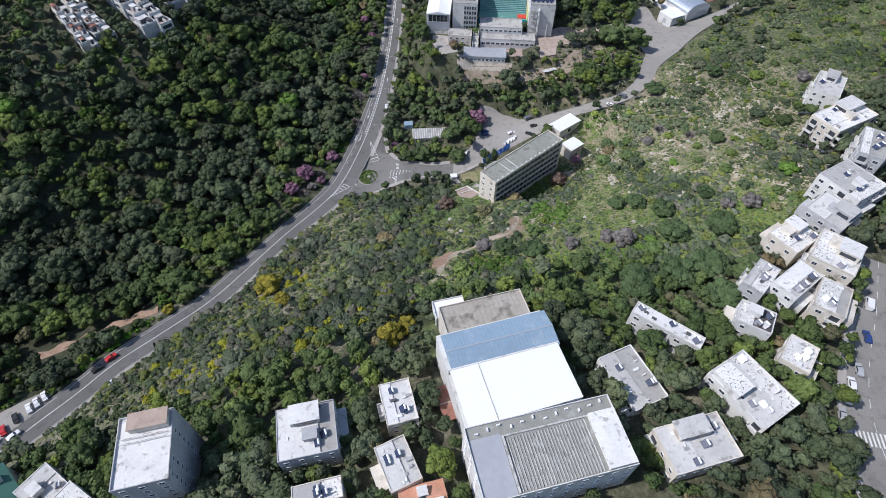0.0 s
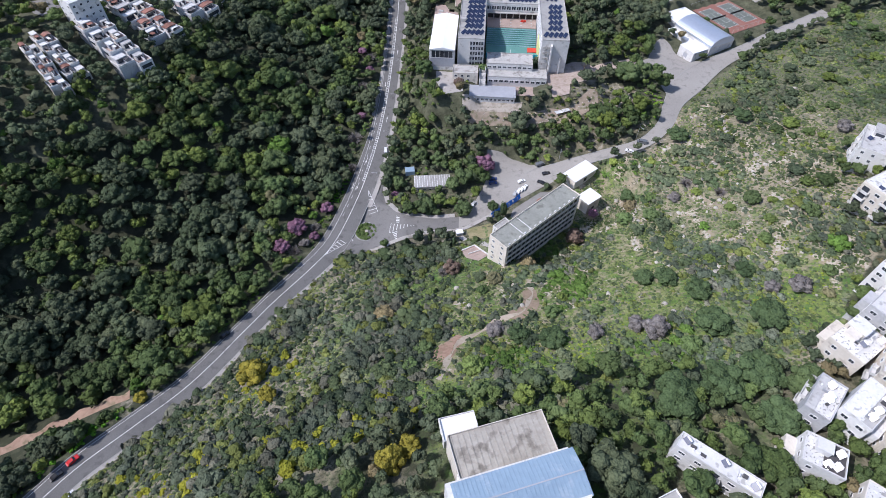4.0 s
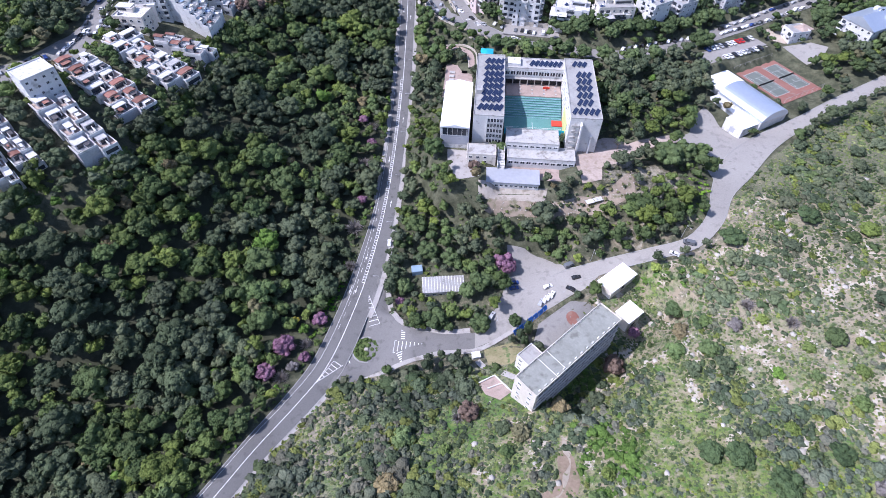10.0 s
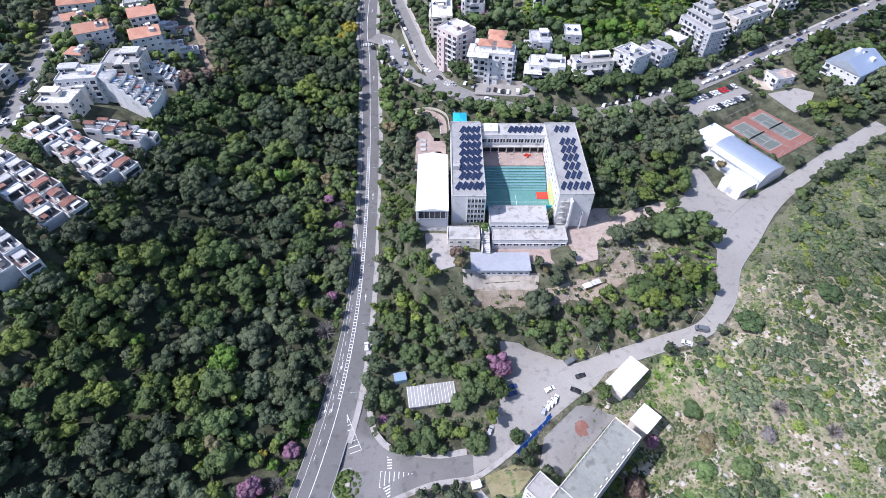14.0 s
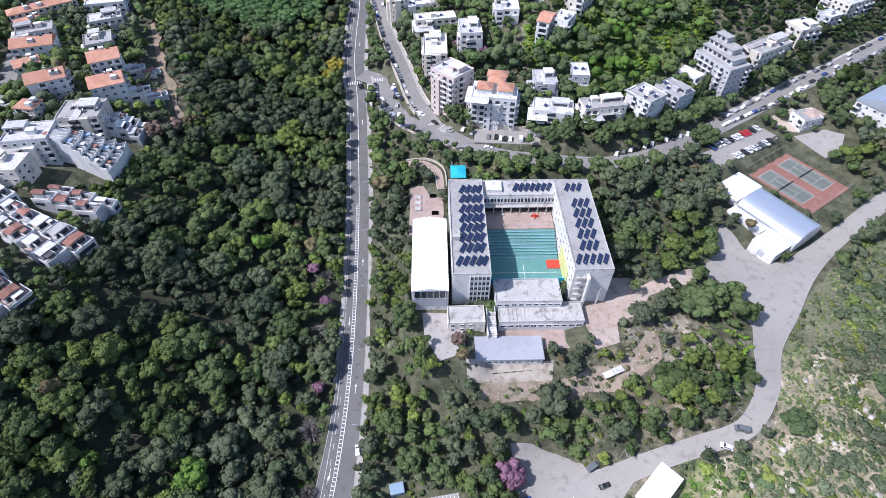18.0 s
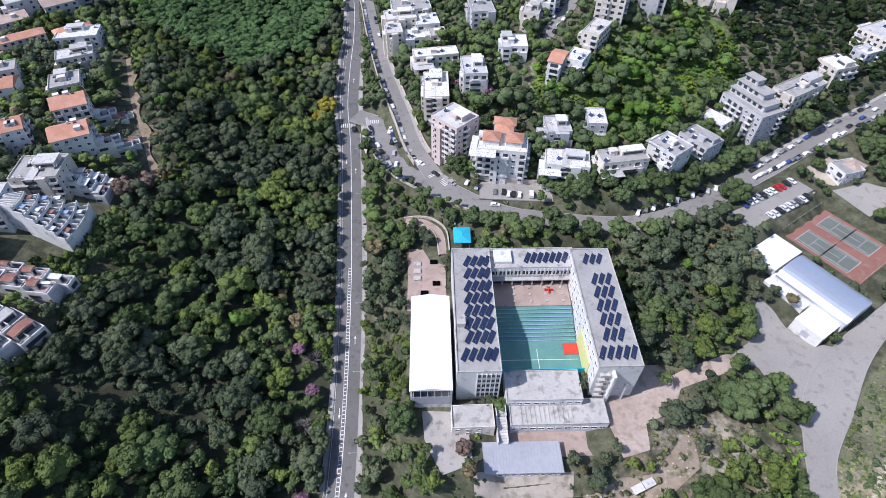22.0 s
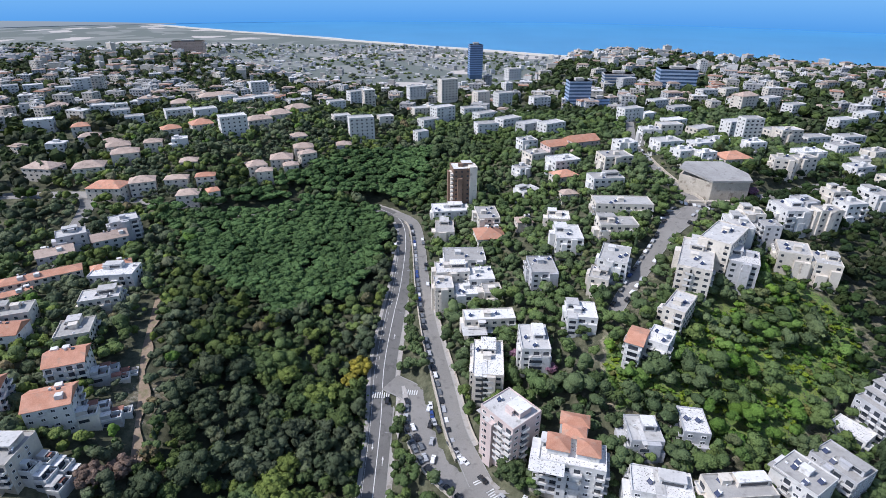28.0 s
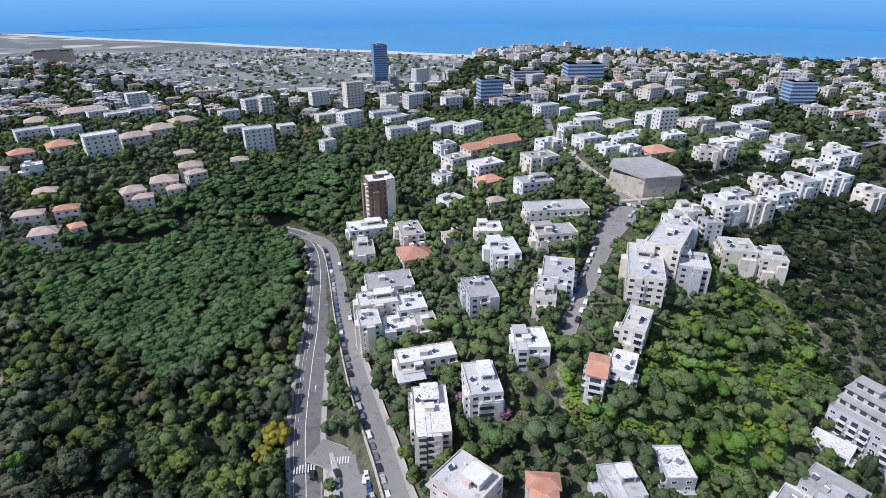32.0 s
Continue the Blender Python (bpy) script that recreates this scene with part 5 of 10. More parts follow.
part("court_floor", boxes_mesh("court_floor", [(-15.6, -24, -1, 15.6, -10.25, 0.05)], TEAL), court)
for k in range(9):
    part("step_edge", boxes_mesh("step_edge", [(-15.6, 2.82 - 1.45 * (k + 1), 5 - 0.53 * (k + 1), 14.6, 3.05 - 1.45 * (k + 1), 5.02 - 0.53 * (k + 1))], PALE_BLUE), court, "pale painted step edge")
part("red_mat", boxes_mesh("red_mat", [(9.2, -16.5, 0.05, 14.6, -11.8, 0.5)], BRIGHT_RED), court, "bright red slope of the play corner")
part("court_line", boxes_mesh("court_line", [(-1, -23, 0.05, -0.8, -14, 0.075), (-15, -18.6, 0.05, 14, -18.4, 0.08)], PAINT), court)
for k in range(4):
    for j in range(3):
        part("planter", boxes_mesh("planter", [(-8 + k * 6.4, 4.5 + j * 3.4, 5, -7.1 + k * 6.4, 5.4 + j * 3.4, 5.4)], CONCRETE), court)
part("play_frame", boxes_mesh("play_frame", [(5, 10, 5, 8.5, 10.3, 6.2), (6.4, 8.6, 5, 6.7, 12, 6.0)], BRIGHT_RED), court)
part("fence_band", boxes_mesh("fence_band", [(-15.6, -24.4, 0, 15.6, -24.2, 3.4)], CYAN), court, "cyan banner along the fence")
part("coloured_wall", boxes_mesh("coloured_wall", [(14.7, -26, -1, 15.6, -11, 9)], YELLOW), court, "pale yellow painted wall")

# white-roofed sports hall beside the west wing
x, y = local(SCHOOL, TURN, -39.7, -8.1)
clear(x, y, 15, 39, TURN)
hall = empty("sports_hall", x, y, 32, TURN, "long sports hall with a white sheet gable roof", "building")
part("wall", boxes_mesh("wall", [(-7.2, -19.2, -2, 7.2, 19.2, 14.5)], WHITE_WALL), hall)
part("roof", gable_mesh("roof", 14.4, 38.6, 1.4, 0.25, WHITE_SHEET, False), hall, "white sheet roof", pose(0, 0, 14.7, 0, 0, 90) @ Matrix.Diagonal((38.6 / 14.4, 14.4 / 38.6, 1, 1)))
part("glazing", boxes_mesh("glazing", [(-6.4, -19.35, 9.6, 6.4, -19.2, 13.6)], GLASS), hall)
for k in range(6):
    part("mullion", FIN, hall, "", Matrix.Translation((-6 + k * 2.4, -19.45, 9.6)) @ Matrix.Diagonal((0.2, 0.3, 4, 1)))
part("mural", boxes_mesh("mural", [(-6.8, -19.33, 4, 6.8, -19.22, 9)], LILAC_SHEET), hall, "faded blue and white painted wall")

# terraces in front of the court
ob, h = wing("school_hall", -0.7, -23.2, 26.4, 11.5, 33, 40, "low school hall with a pale concrete roof", CONCRETE)
window_row(ob, 5.75, 0, 26, 5.2, 9, 2.2, 1.3)
ob, h = wing("school_hall", 3.9, -31.2, 33.6, 9.4, 29, 36, "low school hall with a ribbed concrete roof", CONCRETE)
window_row(ob, 4.7, 0, 33, 4.6, 11, 2.4, 1.6)
for k in range(12):
    part("roof_rib", boxes_mesh("roof_rib", [(-13 + k * 1.6, -3.8, h + 0.15, -12.7 + k * 1.6, 3.8, h + 0.35)], CONCRETE), ob)
x, y = 24.4, 301.3
clear(x, y - 3.5, 30, 17, TURN)
ob = empty("classroom_block", x, y, 28.6, TURN, "two-storey block with a pale blue sheet roof", "building")
part("wall", boxes_mesh("wall", [(-13.2, -4.8, -4, 13.2, 4.8, 4.2)], WHITE_WALL), ob)
part("roof", boxes_mesh("roof", [(-13.7, -5.3, 4.2, 13.7, 5.3, 4.6)], LILAC_SHEET), ob)
for k in range(26):
    part("roof_rib", boxes_mesh("roof_rib", [(-13.4 + k * 1.07, -5.25, 4.6, -13.32 + k * 1.07, 5.25, 4.68)], LILAC_SHEET), ob)
window_row(ob, 4.8, 0, 26, 2.2, 11, 1.7, 1.4)
window_row(ob, 4.8, 0, 26, -1.4, 10, 1.7, 1.2)
awning = empty("awning", 15.5, 394.6, 39.4, -4, "bright cyan fabric awning on posts behind the school", "awning")
part("fabric", gable_mesh("fabric", 7, 9, 0.8, 0.2, CYAN, True), awning, "", pose(0, 0, 5))
for u in (-3.2, 3.2):
    for v in (-4.2, 4.2):
        part("post", GREY_FIN, awning, "", Matrix.Translation((u, v, -1)) @ Matrix.Diagonal((0.15, 0.15, 6, 1)))
clear(15.5, 394.6, 9, 13, 0)
yard = tagged(new("pavement_garden", boxes_mesh("pavement_garden", [(-8, -17, -1, 8, 17, 0.1)], PINK_PAVING)), "reddish paved school garden with beds", "pavement", kind="structure")
yard.matrix_basis = pose(-1, 379, 35.4, 0, 0, -4)
clear(-1, 379, 15, 33, -4)
for k, (u, v) in enumerate(((-4, 8), (-4, 4), (-4, 0), (3, 9), (4, -3), (-1, -8), (2, -12))):
    bed = new("planting_bed", bevelled("planting_bed", [(-1.6, -1.2, 0, 1.6, 1.2, 0.6)], (LEAF, CONCRETE)[k < 3], 0.2))
    bed.matrix_basis = pose(*local((-1, 379), -4, u, v), 35.5, 0, 0, -4)
    tagged(bed, "low planted bed in the paved garden", "planter")
sheet("pavement_yard", YARD, 0.1, PAVING, "pale concrete school forecourt", "yard")
pad_object("pavement_lower_yard", (35, 307, 21, 5.5, -3, 30.4), 0.1, PINK_PAVING, "reddish paved lower yard", "yard")
sheet("pavement_side_yard", EARTH_YARD, 0.1, material("yard_dirt", (0.38, 0.3, 0.25), (0.52, 0.43, 0.37), 0.95, 0.8, 0.1, (0.32, 0.26, 0.2), 0.4), "bare reddish earth yard beside the school", "yard")
sheet("pavement_front_yard", [(8, 290.5), (40, 288.8), (42, 296.4), (8, 297.6)], 0.2, material("yard_gravel", (0.34, 0.3, 0.25), (0.46, 0.41, 0.35), 0.95, 0.9, 0.15, (0.24, 0.21, 0.16), 0.4), "bare gravel yard before the classroom block", "yard")
for x, y, w, d in ((35, 307, 42, 11),):
    clear(x, y, w, d, -4)

# ---- the long block below the hill ----
ob = house(40.1, 207.5, 13.5, 10.4, 49.1, 32, -48.3, CREAM_WALL, material("mossy_screed", (0.24, 0.245, 0.215), (0.34, 0.345, 0.305), 0.9, 1.2, 0.12, (0.19, 0.19, 0.165), 0.35), label="long cream four-storey block with a grey flat roof", name="long_block", balconies=0, heaters=0, storeys=5, extras=False, sides="s")
for k in range(14):
    part("vent", COOLER, ob, "", pose(4.3, -22 + k * 3.3, 18.6, 0, 0, 90))
for k in range(24):
    part("bollard", GREY_FIN, ob, "", Matrix.Translation((-4.75, -23.5 + k * 2.05, 18.6)) @ Matrix.Diagonal((0.45, 0.45, 0.5, 1)))
part("roof_seam", boxes_mesh("roof_seam", [(-4.9, -8.2, 18.6, 4.9, -8.0, 18.72), (-4.9, -13, 18.6, 4.9, -12.8, 18.7)], WHITE_SHEET), ob)
for k in range(5):
    band_ = part("window_band", boxes_mesh("window_band", [(5.14, -23.6, 1.3 + 3.65 * k, 5.24, 23.6, 3.2 + 3.65 * k)], GLASS), ob, "dark ribbon window")
    tagged(part("mullions", boxes_mesh("mullions", [(5.2, -23.6 + 2.9 * j, 1.2 + 3.65 * k, 5.42, -23.35 + 2.9 * j, 3.3 + 3.65 * k) for j in range(17)], CREAM_WALL), band_), kind="stuff")
    part("ledge", boxes_mesh("ledge", [(5.2, -24.2, 0.75 + 3.65 * k, 5.7, 24.2, 0.95 + 3.65 * k)], CREAM_WALL), ob)
block("annex", 27.0, 209.2, 10.5, 8.0, 8.2, 21.6, -48.3, WHITE_WALL, ROOF_GREY, "lower white annex with a grey roof")
for x, y, low, w, d, top, label in ((69.1, 249.6, 16.5, 8.2, 16.6, 20.8, "white shed with a bright white sheet roof"), (70.9, 232.0, 13, 7.3, 9.3, 20, "small white outbuilding with a sheet roof")):
    ob = empty("shed", x, y, low, -51.5, label, "shed")
    clear(x, y, w + 2, d + 2, -51.5)
    part("wall", boxes_mesh("wall", [(-w / 2 + 0.2, -d / 2 + 0.2, -3, w / 2 - 0.2, d / 2 - 0.2, top - low - 0.3)], CREAM_WALL), ob)
    part("roof", boxes_mesh("roof", [(-w / 2 - 0.2, -d / 2 - 0.2, top - low - 0.3, w / 2 + 0.2, d / 2 + 0.2, top - low)], WHITE_SHEET), ob)
    part("door", boxes_mesh("door", [(w / 2 - 0.22, -1, 0, w / 2 - 0.12, 1, 2.3)], DARK), ob)
ob = empty("shed", -8.0, 252.2, 6.5, 4.5, "low shed with a ribbed grey sheet roof", "shed")
clear(-8, 252, 21, 11, 4.5)
part("wall", boxes_mesh("wall", [(-9.4, -4.2, -2, 9.4, 4.2, 3.4)], CREAM_WALL), ob)
part("roof", boxes_mesh("roof", [(-9.8, -4.6, 3.4, 9.8, 4.6, 3.75)], ROOF_GREY), ob)
for k in range(15):
    part("roof_rib", boxes_mesh("roof_rib", [(-9.6 + k * 1.35, -4.55, 3.75, -9.45 + k * 1.35, 4.55, 3.87)], WHITE_SHEET), ob)
window_row(ob, 4.2, 0, 18, 1.6, 6, 1.6, 1.2)
ob = empty("container", -20.5, 261, 8.5, 8, "dark blue water tank beside the pavement", "tank")
part("body", bevelled("body", [(-2.6, -2, -1, 2.6, 2, 2)], BLUE_SHEET, 0.15), ob)
clear(-20.5, 261, 7, 6, 8)
clear(43, 227, 20, 24, -48.3)
ob = empty("tarpaulin_fence", 30.5, 231.5, 11, 41.7, "bright blue tarpaulin fence on posts", "fence")
for k in range(7):
    part("sheet", boxes_mesh("sheet", [(-10.4 + k * 3, -0.05, 0.2, -7.6 + k * 3, 0.05, 3)], BLUE), ob, "", pose(0, 0, 0, -26 + (k % 3) * 4, 0, 0))
    part("post", GREY_FIN, ob, "", Matrix.Translation((-10.5 + k * 3, 0.12, -0.5)) @ Matrix.Diagonal((0.1, 0.1, 3.4, 1)))

# ---- the vaulted hall and the tennis courts ----
vault = empty("vaulted_hall", 157.8, 354.7, 33.5, -62.4, "sports hall with a curved steel vault roof", "building")
clear(157.8, 354.7, 31, 21, -62.4)
arch = [(9.6 * math.cos(a), 6.5 + 4.6 * math.sin(a)) for a in np.linspace(math.pi, 0, 15)]
part("vault_roof", mesh_of("vault_roof", [(x, v, z) for x in (-15, 15) for v, z in arch], [(i, i + 1, 16 + i, 15 + i) for i in range(14)] + [tuple(range(14, -1, -1)), tuple(range(15, 30))], STEEL), vault, "shining steel vault")
part("wall", boxes_mesh("wall", [(-14.8, -9.4, -3, 14.8, 9.4, 6.6)], WHITE_WALL), vault)
for n_, (x, y, w, d, top, turn) in enumerate(((149.3, 376.6, 12.9, 19, 40, -62), (146.4, 357.5, 17.5, 8.0, 37.5, -62.4), (149.8, 341.6, 11.5, 15, 38.5, -62.4))):
    wingl = empty("flat_hall", x, y, 33.5, turn, "white flat-roofed annex of the vaulted hall", "building")
    clear(x, y, w + 1, d + 1, turn)
    part("wall", boxes_mesh("wall", [(-w / 2, -d / 2, -3, w / 2, d / 2, top - 33.5)], WHITE_WALL), wingl)
    part("roof", boxes_mesh("roof", [(-w / 2 - 0.1, -d / 2 - 0.1, top - 33.5, w / 2 + 0.1, d / 2 + 0.1, top - 33.2)], WHITE_SHEET), wingl)
    part("door", boxes_mesh("door", [(-1.5, -d / 2 - 0.06, 0, 1.5, -d / 2 + 0.04, 2.6)], LILAC_SHEET), wingl)
tennis = tagged(new("tennis_court", boxes_mesh("tennis_court", [(-15.8, -18.2, -1, 15.8, 18.2, 0)], COURT_RED)), "pair of green tennis courts on red hard surfacing", "sports court")
tennis.matrix_basis = pose(182, 381, 38.0, 0, 0, 28.7)
clear(182, 381, 40, 45, 28.7)
for n_, u in enumerate((-8.6, 8.2)):
    part("playing_area", boxes_mesh("playing_area", [(u - 5.5, -11.9, 0, u + 5.5, 11.9, 0.012)], COURT_GREEN), tennis)
    lines_ = [(u - 5.5, -11.9, 0.012, u + 5.5, -11.75, 0.03), (u - 5.5, 11.75, 0.012, u + 5.5, 11.9, 0.03), (u - 4.1, -6.4, 0.012, u + 4.1, -6.3, 0.032), (u - 4.1, 6.3, 0.012, u + 4.1, 6.4, 0.032), (u - 0.05, -6.3, 0.012, u + 0.05, 6.3, 0.034)]
    lines_ += [(u + s, -11.9, 0.012, u + s + 0.12, 11.9, 0.028) for s in (-5.5, -4.15, 4.05, 5.38)]
    for b_ in lines_:
        part("court_line", boxes_mesh("court_line", [b_], PAINT), tennis)
    part("net", boxes_mesh("net", [(u - 6.2, -0.04, 0, u + 6.2, 0.04, 1.0)], DARK), tennis)
fence = empty("court_fence", 182, 381, 38, 28.7, "tall wire mesh fence on posts round the tennis courts", "fence")
for s in (-1, 1):
    for k in range(8):
        part("post", GREY_FIN, fence, "", Matrix.Translation((-15.6 + k * 4.45, s * 18, 0)) @ Matrix.Diagonal((0.08, 0.08, 3.2, 1)))
    part("rail", boxes_mesh("rail", [(-15.8, s * 18 - 0.03, 3.1, 15.8, s * 18 + 0.03, 3.2)], METAL), fence)
ob = tagged(new("wall_lot", boxes_mesh("wall_lot", [(-17, -0.3, -6, 17, 0.3, 1)], STONE)), "dark stone retaining wall under the car park", "retaining wall", kind="structure")
ob.matrix_basis = pose(170, 401, 42, 0, 0, 28.7)
pad_object("pavement_car_park", (160, 406, 24, 8, 28.7, 43.2), 0.1, PALE_ASPHALT, "asphalt car park above the tennis courts", "car park")
clear(160, 405, 48, 18, 28.7)
pad_object("pavement_forecourt", (44, 421, 17, 6, -9, 44), 0.1, PALE_ASPHALT, "asphalt parking court in front of the flats", "car park")
clear(44, 421, 35, 14, -9)

# ---- the stepped flats with orange roofs ----
ob = house(38.5, 434.5, 44.5, 23, 12, 62, -14, WHITE_WALL, ROOF_WHITE, label="white stepped flats with orange tiled roofs and wide balconies", name="stepped_flats", balconies=0.75, heaters=0, storeys=5)
for b_ in ((-9, -2.5, -1.5, 5), (1.5, -2.5, 9, 5), (-4, 4.5, 4, 11), (-5, 11, 5, 17)):
    u, v = (b_[0] + b_[2]) / 2, (b_[1] + b_[3]) / 2
    part("penthouse", boxes_mesh("penthouse", [(b_[0], b_[1], 5, b_[2], b_[3], 20.2)], WHITE_WALL), ob)
    part("tiled_roof", gable_mesh("tiled_roof", b_[2] - b_[0], b_[3] - b_[1], 1.5, 0.5, TILE_ORANGE, True), ob, "orange clay tiled roof", pose(u, v, 20.4))
clear(40, 446, 14, 20, -14)

# ---- the great roof complex on the near hill ----
comp = empty("assembly_hall", 18, 66, 60, 16.4, "large hall with a pitched blue sheet roof beside a white one", "building")
clear(18, 66, 35, 32, 16.4)
part("wall", boxes_mesh("wall", [(-15.4, -12.4, -6, 16.3, 17, 17)], WHITE_WALL), comp)
part("blue_roof", gable_mesh("blue_roof", 31.2, 11.4, 1.2, 0.2, BLUE_SHEET, False), comp, "blue ribbed sheet roof", pose(1.6, 10.7, 17.2))
RIB = boxes_mesh("roof_rib", [(-0.05, 0, -0.02, 0.05, 5.98, 0.09)], BLUE_SHEET)
for k in range(30):
    for side, spin in ((1, 0), (-1, 180)):
        part("roof_rib", RIB, comp, "", pose(-13.6 + k * 1.06, 10.7, 18.4, 0, 0, spin) @ pose(0, 0, 0, -math.degrees(math.atan2(1.2, 5.9)), 0, 0))
part("ridge_cap", boxes_mesh("ridge_cap", [(-14.2, 10.55, 18.4, 17.4, 10.85, 18.52)], LILAC_SHEET), comp, "pale ridge capping")
part("white_roof", boxes_mesh("white_roof", [(-15, -12, 18.6, 16, 4.4, 19.4)], WHITE_SHEET), comp, "bright white membrane roof")
part("roof_seam", boxes_mesh("roof_seam", [(-7.2, -12, 19.4, -7.0, 4.4, 19.5)], ROOF_GREY), comp)
part("roof_wall", boxes_mesh("roof_wall", [(-15.4, 4.4, 17, 16.3, 4.8, 19.6)], WHITE_WALL), comp)
STAINED_DECK = material("stained_deck", (0.33, 0.3, 0.255), (0.46, 0.43, 0.38), 0.9, 1.0, 0.12, (0.22, 0.2, 0.17), 0.4)
tan = block("rear_hall", 13.7, 89.6, 55, 26.8, 13.0, 69.5, 16, CREAM_WALL, STAINED_DECK, "lower rear hall with a stained ribbed roof")
for k in range(16):
    part("roof_rib", boxes_mesh("roof_rib", [(-12.6 + k * 1.6, -6.2, 14.62, -12.4 + k * 1.6, 6.2, 14.75)], STAINED_DECK), tan)
block("pavilion", 2.6, 98.2, 52, 10.5, 6.9, 60.6, 14, WHITE_WALL, WHITE_SHEET, "small pavilion with a bright white roof")
HALL_DECK = material("hall_deck", (0.235, 0.235, 0.21), (0.33, 0.33, 0.3), 0.9, 1.0, 0.15, (0.42, 0.42, 0.4), 0.3)
big = block("community_hall", 25.5, 44.5, 66, 37, 17.5, 84, 14, WHITE_WALL, HALL_DECK, "broad hall with a ribbed grey flat roof")
for k in range(26):
    part("roof_rib", boxes_mesh("roof_rib", [(-9.3 + k * 0.78, -8.2, 18.1, -9.08 + k * 0.78, 4.2, 18.34)], ROOF_PALE), big)
part("roof_kerb", boxes_mesh("roof_kerb", [(-10.2, -8.3, 18.1, -9.8, 5.0, 18.7)], ROOF_PALE), big)
part("roof_kerb", boxes_mesh("roof_kerb", [(-9.8, 4.6, 18.1, 11.5, 5.0, 18.6)], ROOF_PALE), big)
part("side_deck", boxes_mesh("side_deck", [(-18.2, -8.4, 18.05, -10.4, 5.6, 18.22)], LILAC_SHEET), big, "pale blue-grey sheet deck")
part("raised_roof", boxes_mesh("raised_roof", [(11.5, -8.4, 18.1, 18.2, 5, 19.5)], ROOF_WHITE), big)
for k in range(12):
    part("air_conditioner", COOLER, big, "", pose(-16 + k * 2.9, 6.6 + (k % 3) * 0.5, 18.1, 0, 0, 90 * (k % 2)))


# ---- terraced flats stepping down to the wadi ----
TERRACE_ENDS = []


def terrace(x0, y0, z0, x1, y1, z1, width, n, label="white terraced flats stepping down towards the wood", tiled=0.4):
    length, turn = math.hypot(x1 - x0, y1 - y0), math.degrees(math.atan2(y1 - y0, x1 - x0))
    ob = empty("terraced_flats", x0, y0, z0, turn, label, "building")
    clear((x0 + x1) / 2, (y0 + y1) / 2, length + 2, width + 2, turn)
    TERRACE_ENDS.append((x1, y1, z1, radians(turn), width))
    rng = random.Random(int(x0 * y0))
    step, b = length / n, width / 2
    for k in range(n):
        for s in (-1, 1):
            u0, z = k * step + (s + 1) * step * 0.2, (z1 - z0) * (k + 0.5 + (s + 1) * 0.2) / n + rng.uniform(-0.4, 0.4)
            out = b + rng.uniform(-1.6, 0.7)
            u1, v0, v1 = u0 + step, min(0, s * out), max(0, s * out)
            skin = rng.choice((WHITE_WALL, WHITE_WALL, CREAM_WALL, GREY_WALL))
            part("wall", boxes_mesh("wall", [(u0, v0, z - 14, u1, v1, z)], skin), ob)
            if s < 0:
                part("window", boxes_mesh("window", [(u0 + 0.5, -out - 0.07, z - 2.4, u0 + 0.5 + step * 0.5, -out + 0.01, z - 1.0)], GLASS), ob)
            else:
                part("window", boxes_mesh("window", [(u1 - 0.01, v0 + 0.9, z - 2.5, u1 + 0.06, v1 - 0.9, z - 0.6)], GLASS), ob)
            part("terrace_floor", boxes_mesh("terrace_floor", [(u0 + 0.2, v0 + 0.2, z, u1 - 0.2, v1 - 0.2, z + 0.05)], rng.choice((CONCRETE, ROOF_GREY, PINK_PAVING, PINK_PAVING, TILE_TAN, ROOF_DARK))), ob)
            w_ = (v0 + v1) / 2 + rng.uniform(-1.2, 1.2)
            part("divider", boxes_mesh("divider", [(u0 + step * 0.5, w_ - 0.12, z, u1 - 0.35, w_ + 0.12, z + rng.uniform(1.2, 2.3)), (u1 - 1.6, v0 + 0.3, z, u1 - 1.4, w_, z + 0.7)], skin), ob)
            part("parapet", boxes_mesh("parapet", [(u0, v0, z, u1, v0 + 0.3, z + 1.1), (u0, v1 - 0.3, z, u1, v1, z + 1.1), (u1 - 0.35, v0 + 0.3, z, u1, v1 - 0.3, z + 1.0)], WHITE_WALL), ob)
            d_, e0, e1 = step * rng.uniform(0.38, 0.6), v0 + rng.uniform(0.3, b * 0.3), v1 - rng.uniform(0.3, b * 0.25)
            room = part("roof_room", boxes_mesh("roof_room", [(u0, e0, z, u0 + d_, e1, z + 2.5)], skin), ob)
            part("glass_door", boxes_mesh("glass_door", [(u0 + d_, e0 + 0.6, z + 0.1, u0 + d_ + 0.06, e1 - 0.6, z + 2.1)], GLASS), room)
            if rng.random() < tiled:
                part("room_roof", gable_mesh("room_roof", d_ + 0.4, e1 - e0 + 0.4, 0.5, 0.1, TILE_RUST, False), room, "rust-red tiled roof", pose(u0 + d_ / 2, (e0 + e1) / 2, z + 2.7))
            else:
                part("room_roof", boxes_mesh("room_roof", [(u0 - 0.1, e0 - 0.15, z + 2.5, u0 + d_ + 0.3, e1 + 0.15, z + 2.7)], rng.choice((ROOF_WHITE, ROOF_WHITE, ROOF_PALE))), room)
            if rng.random() < 0.7:
                f0, f1 = ((e0 + 0.3, w_), (w_, e1 - 0.3))[rng.random() < 0.5]
                part("pergola", boxes_mesh("pergola", [(u0 + d_ + 0.3, f0, z + 2.1, u1 - 0.8, f1, z + 2.2)], rng.choice((TILE_RUST, TILE_RUST, ROOF_DARK, ROOF_WHITE))), ob)
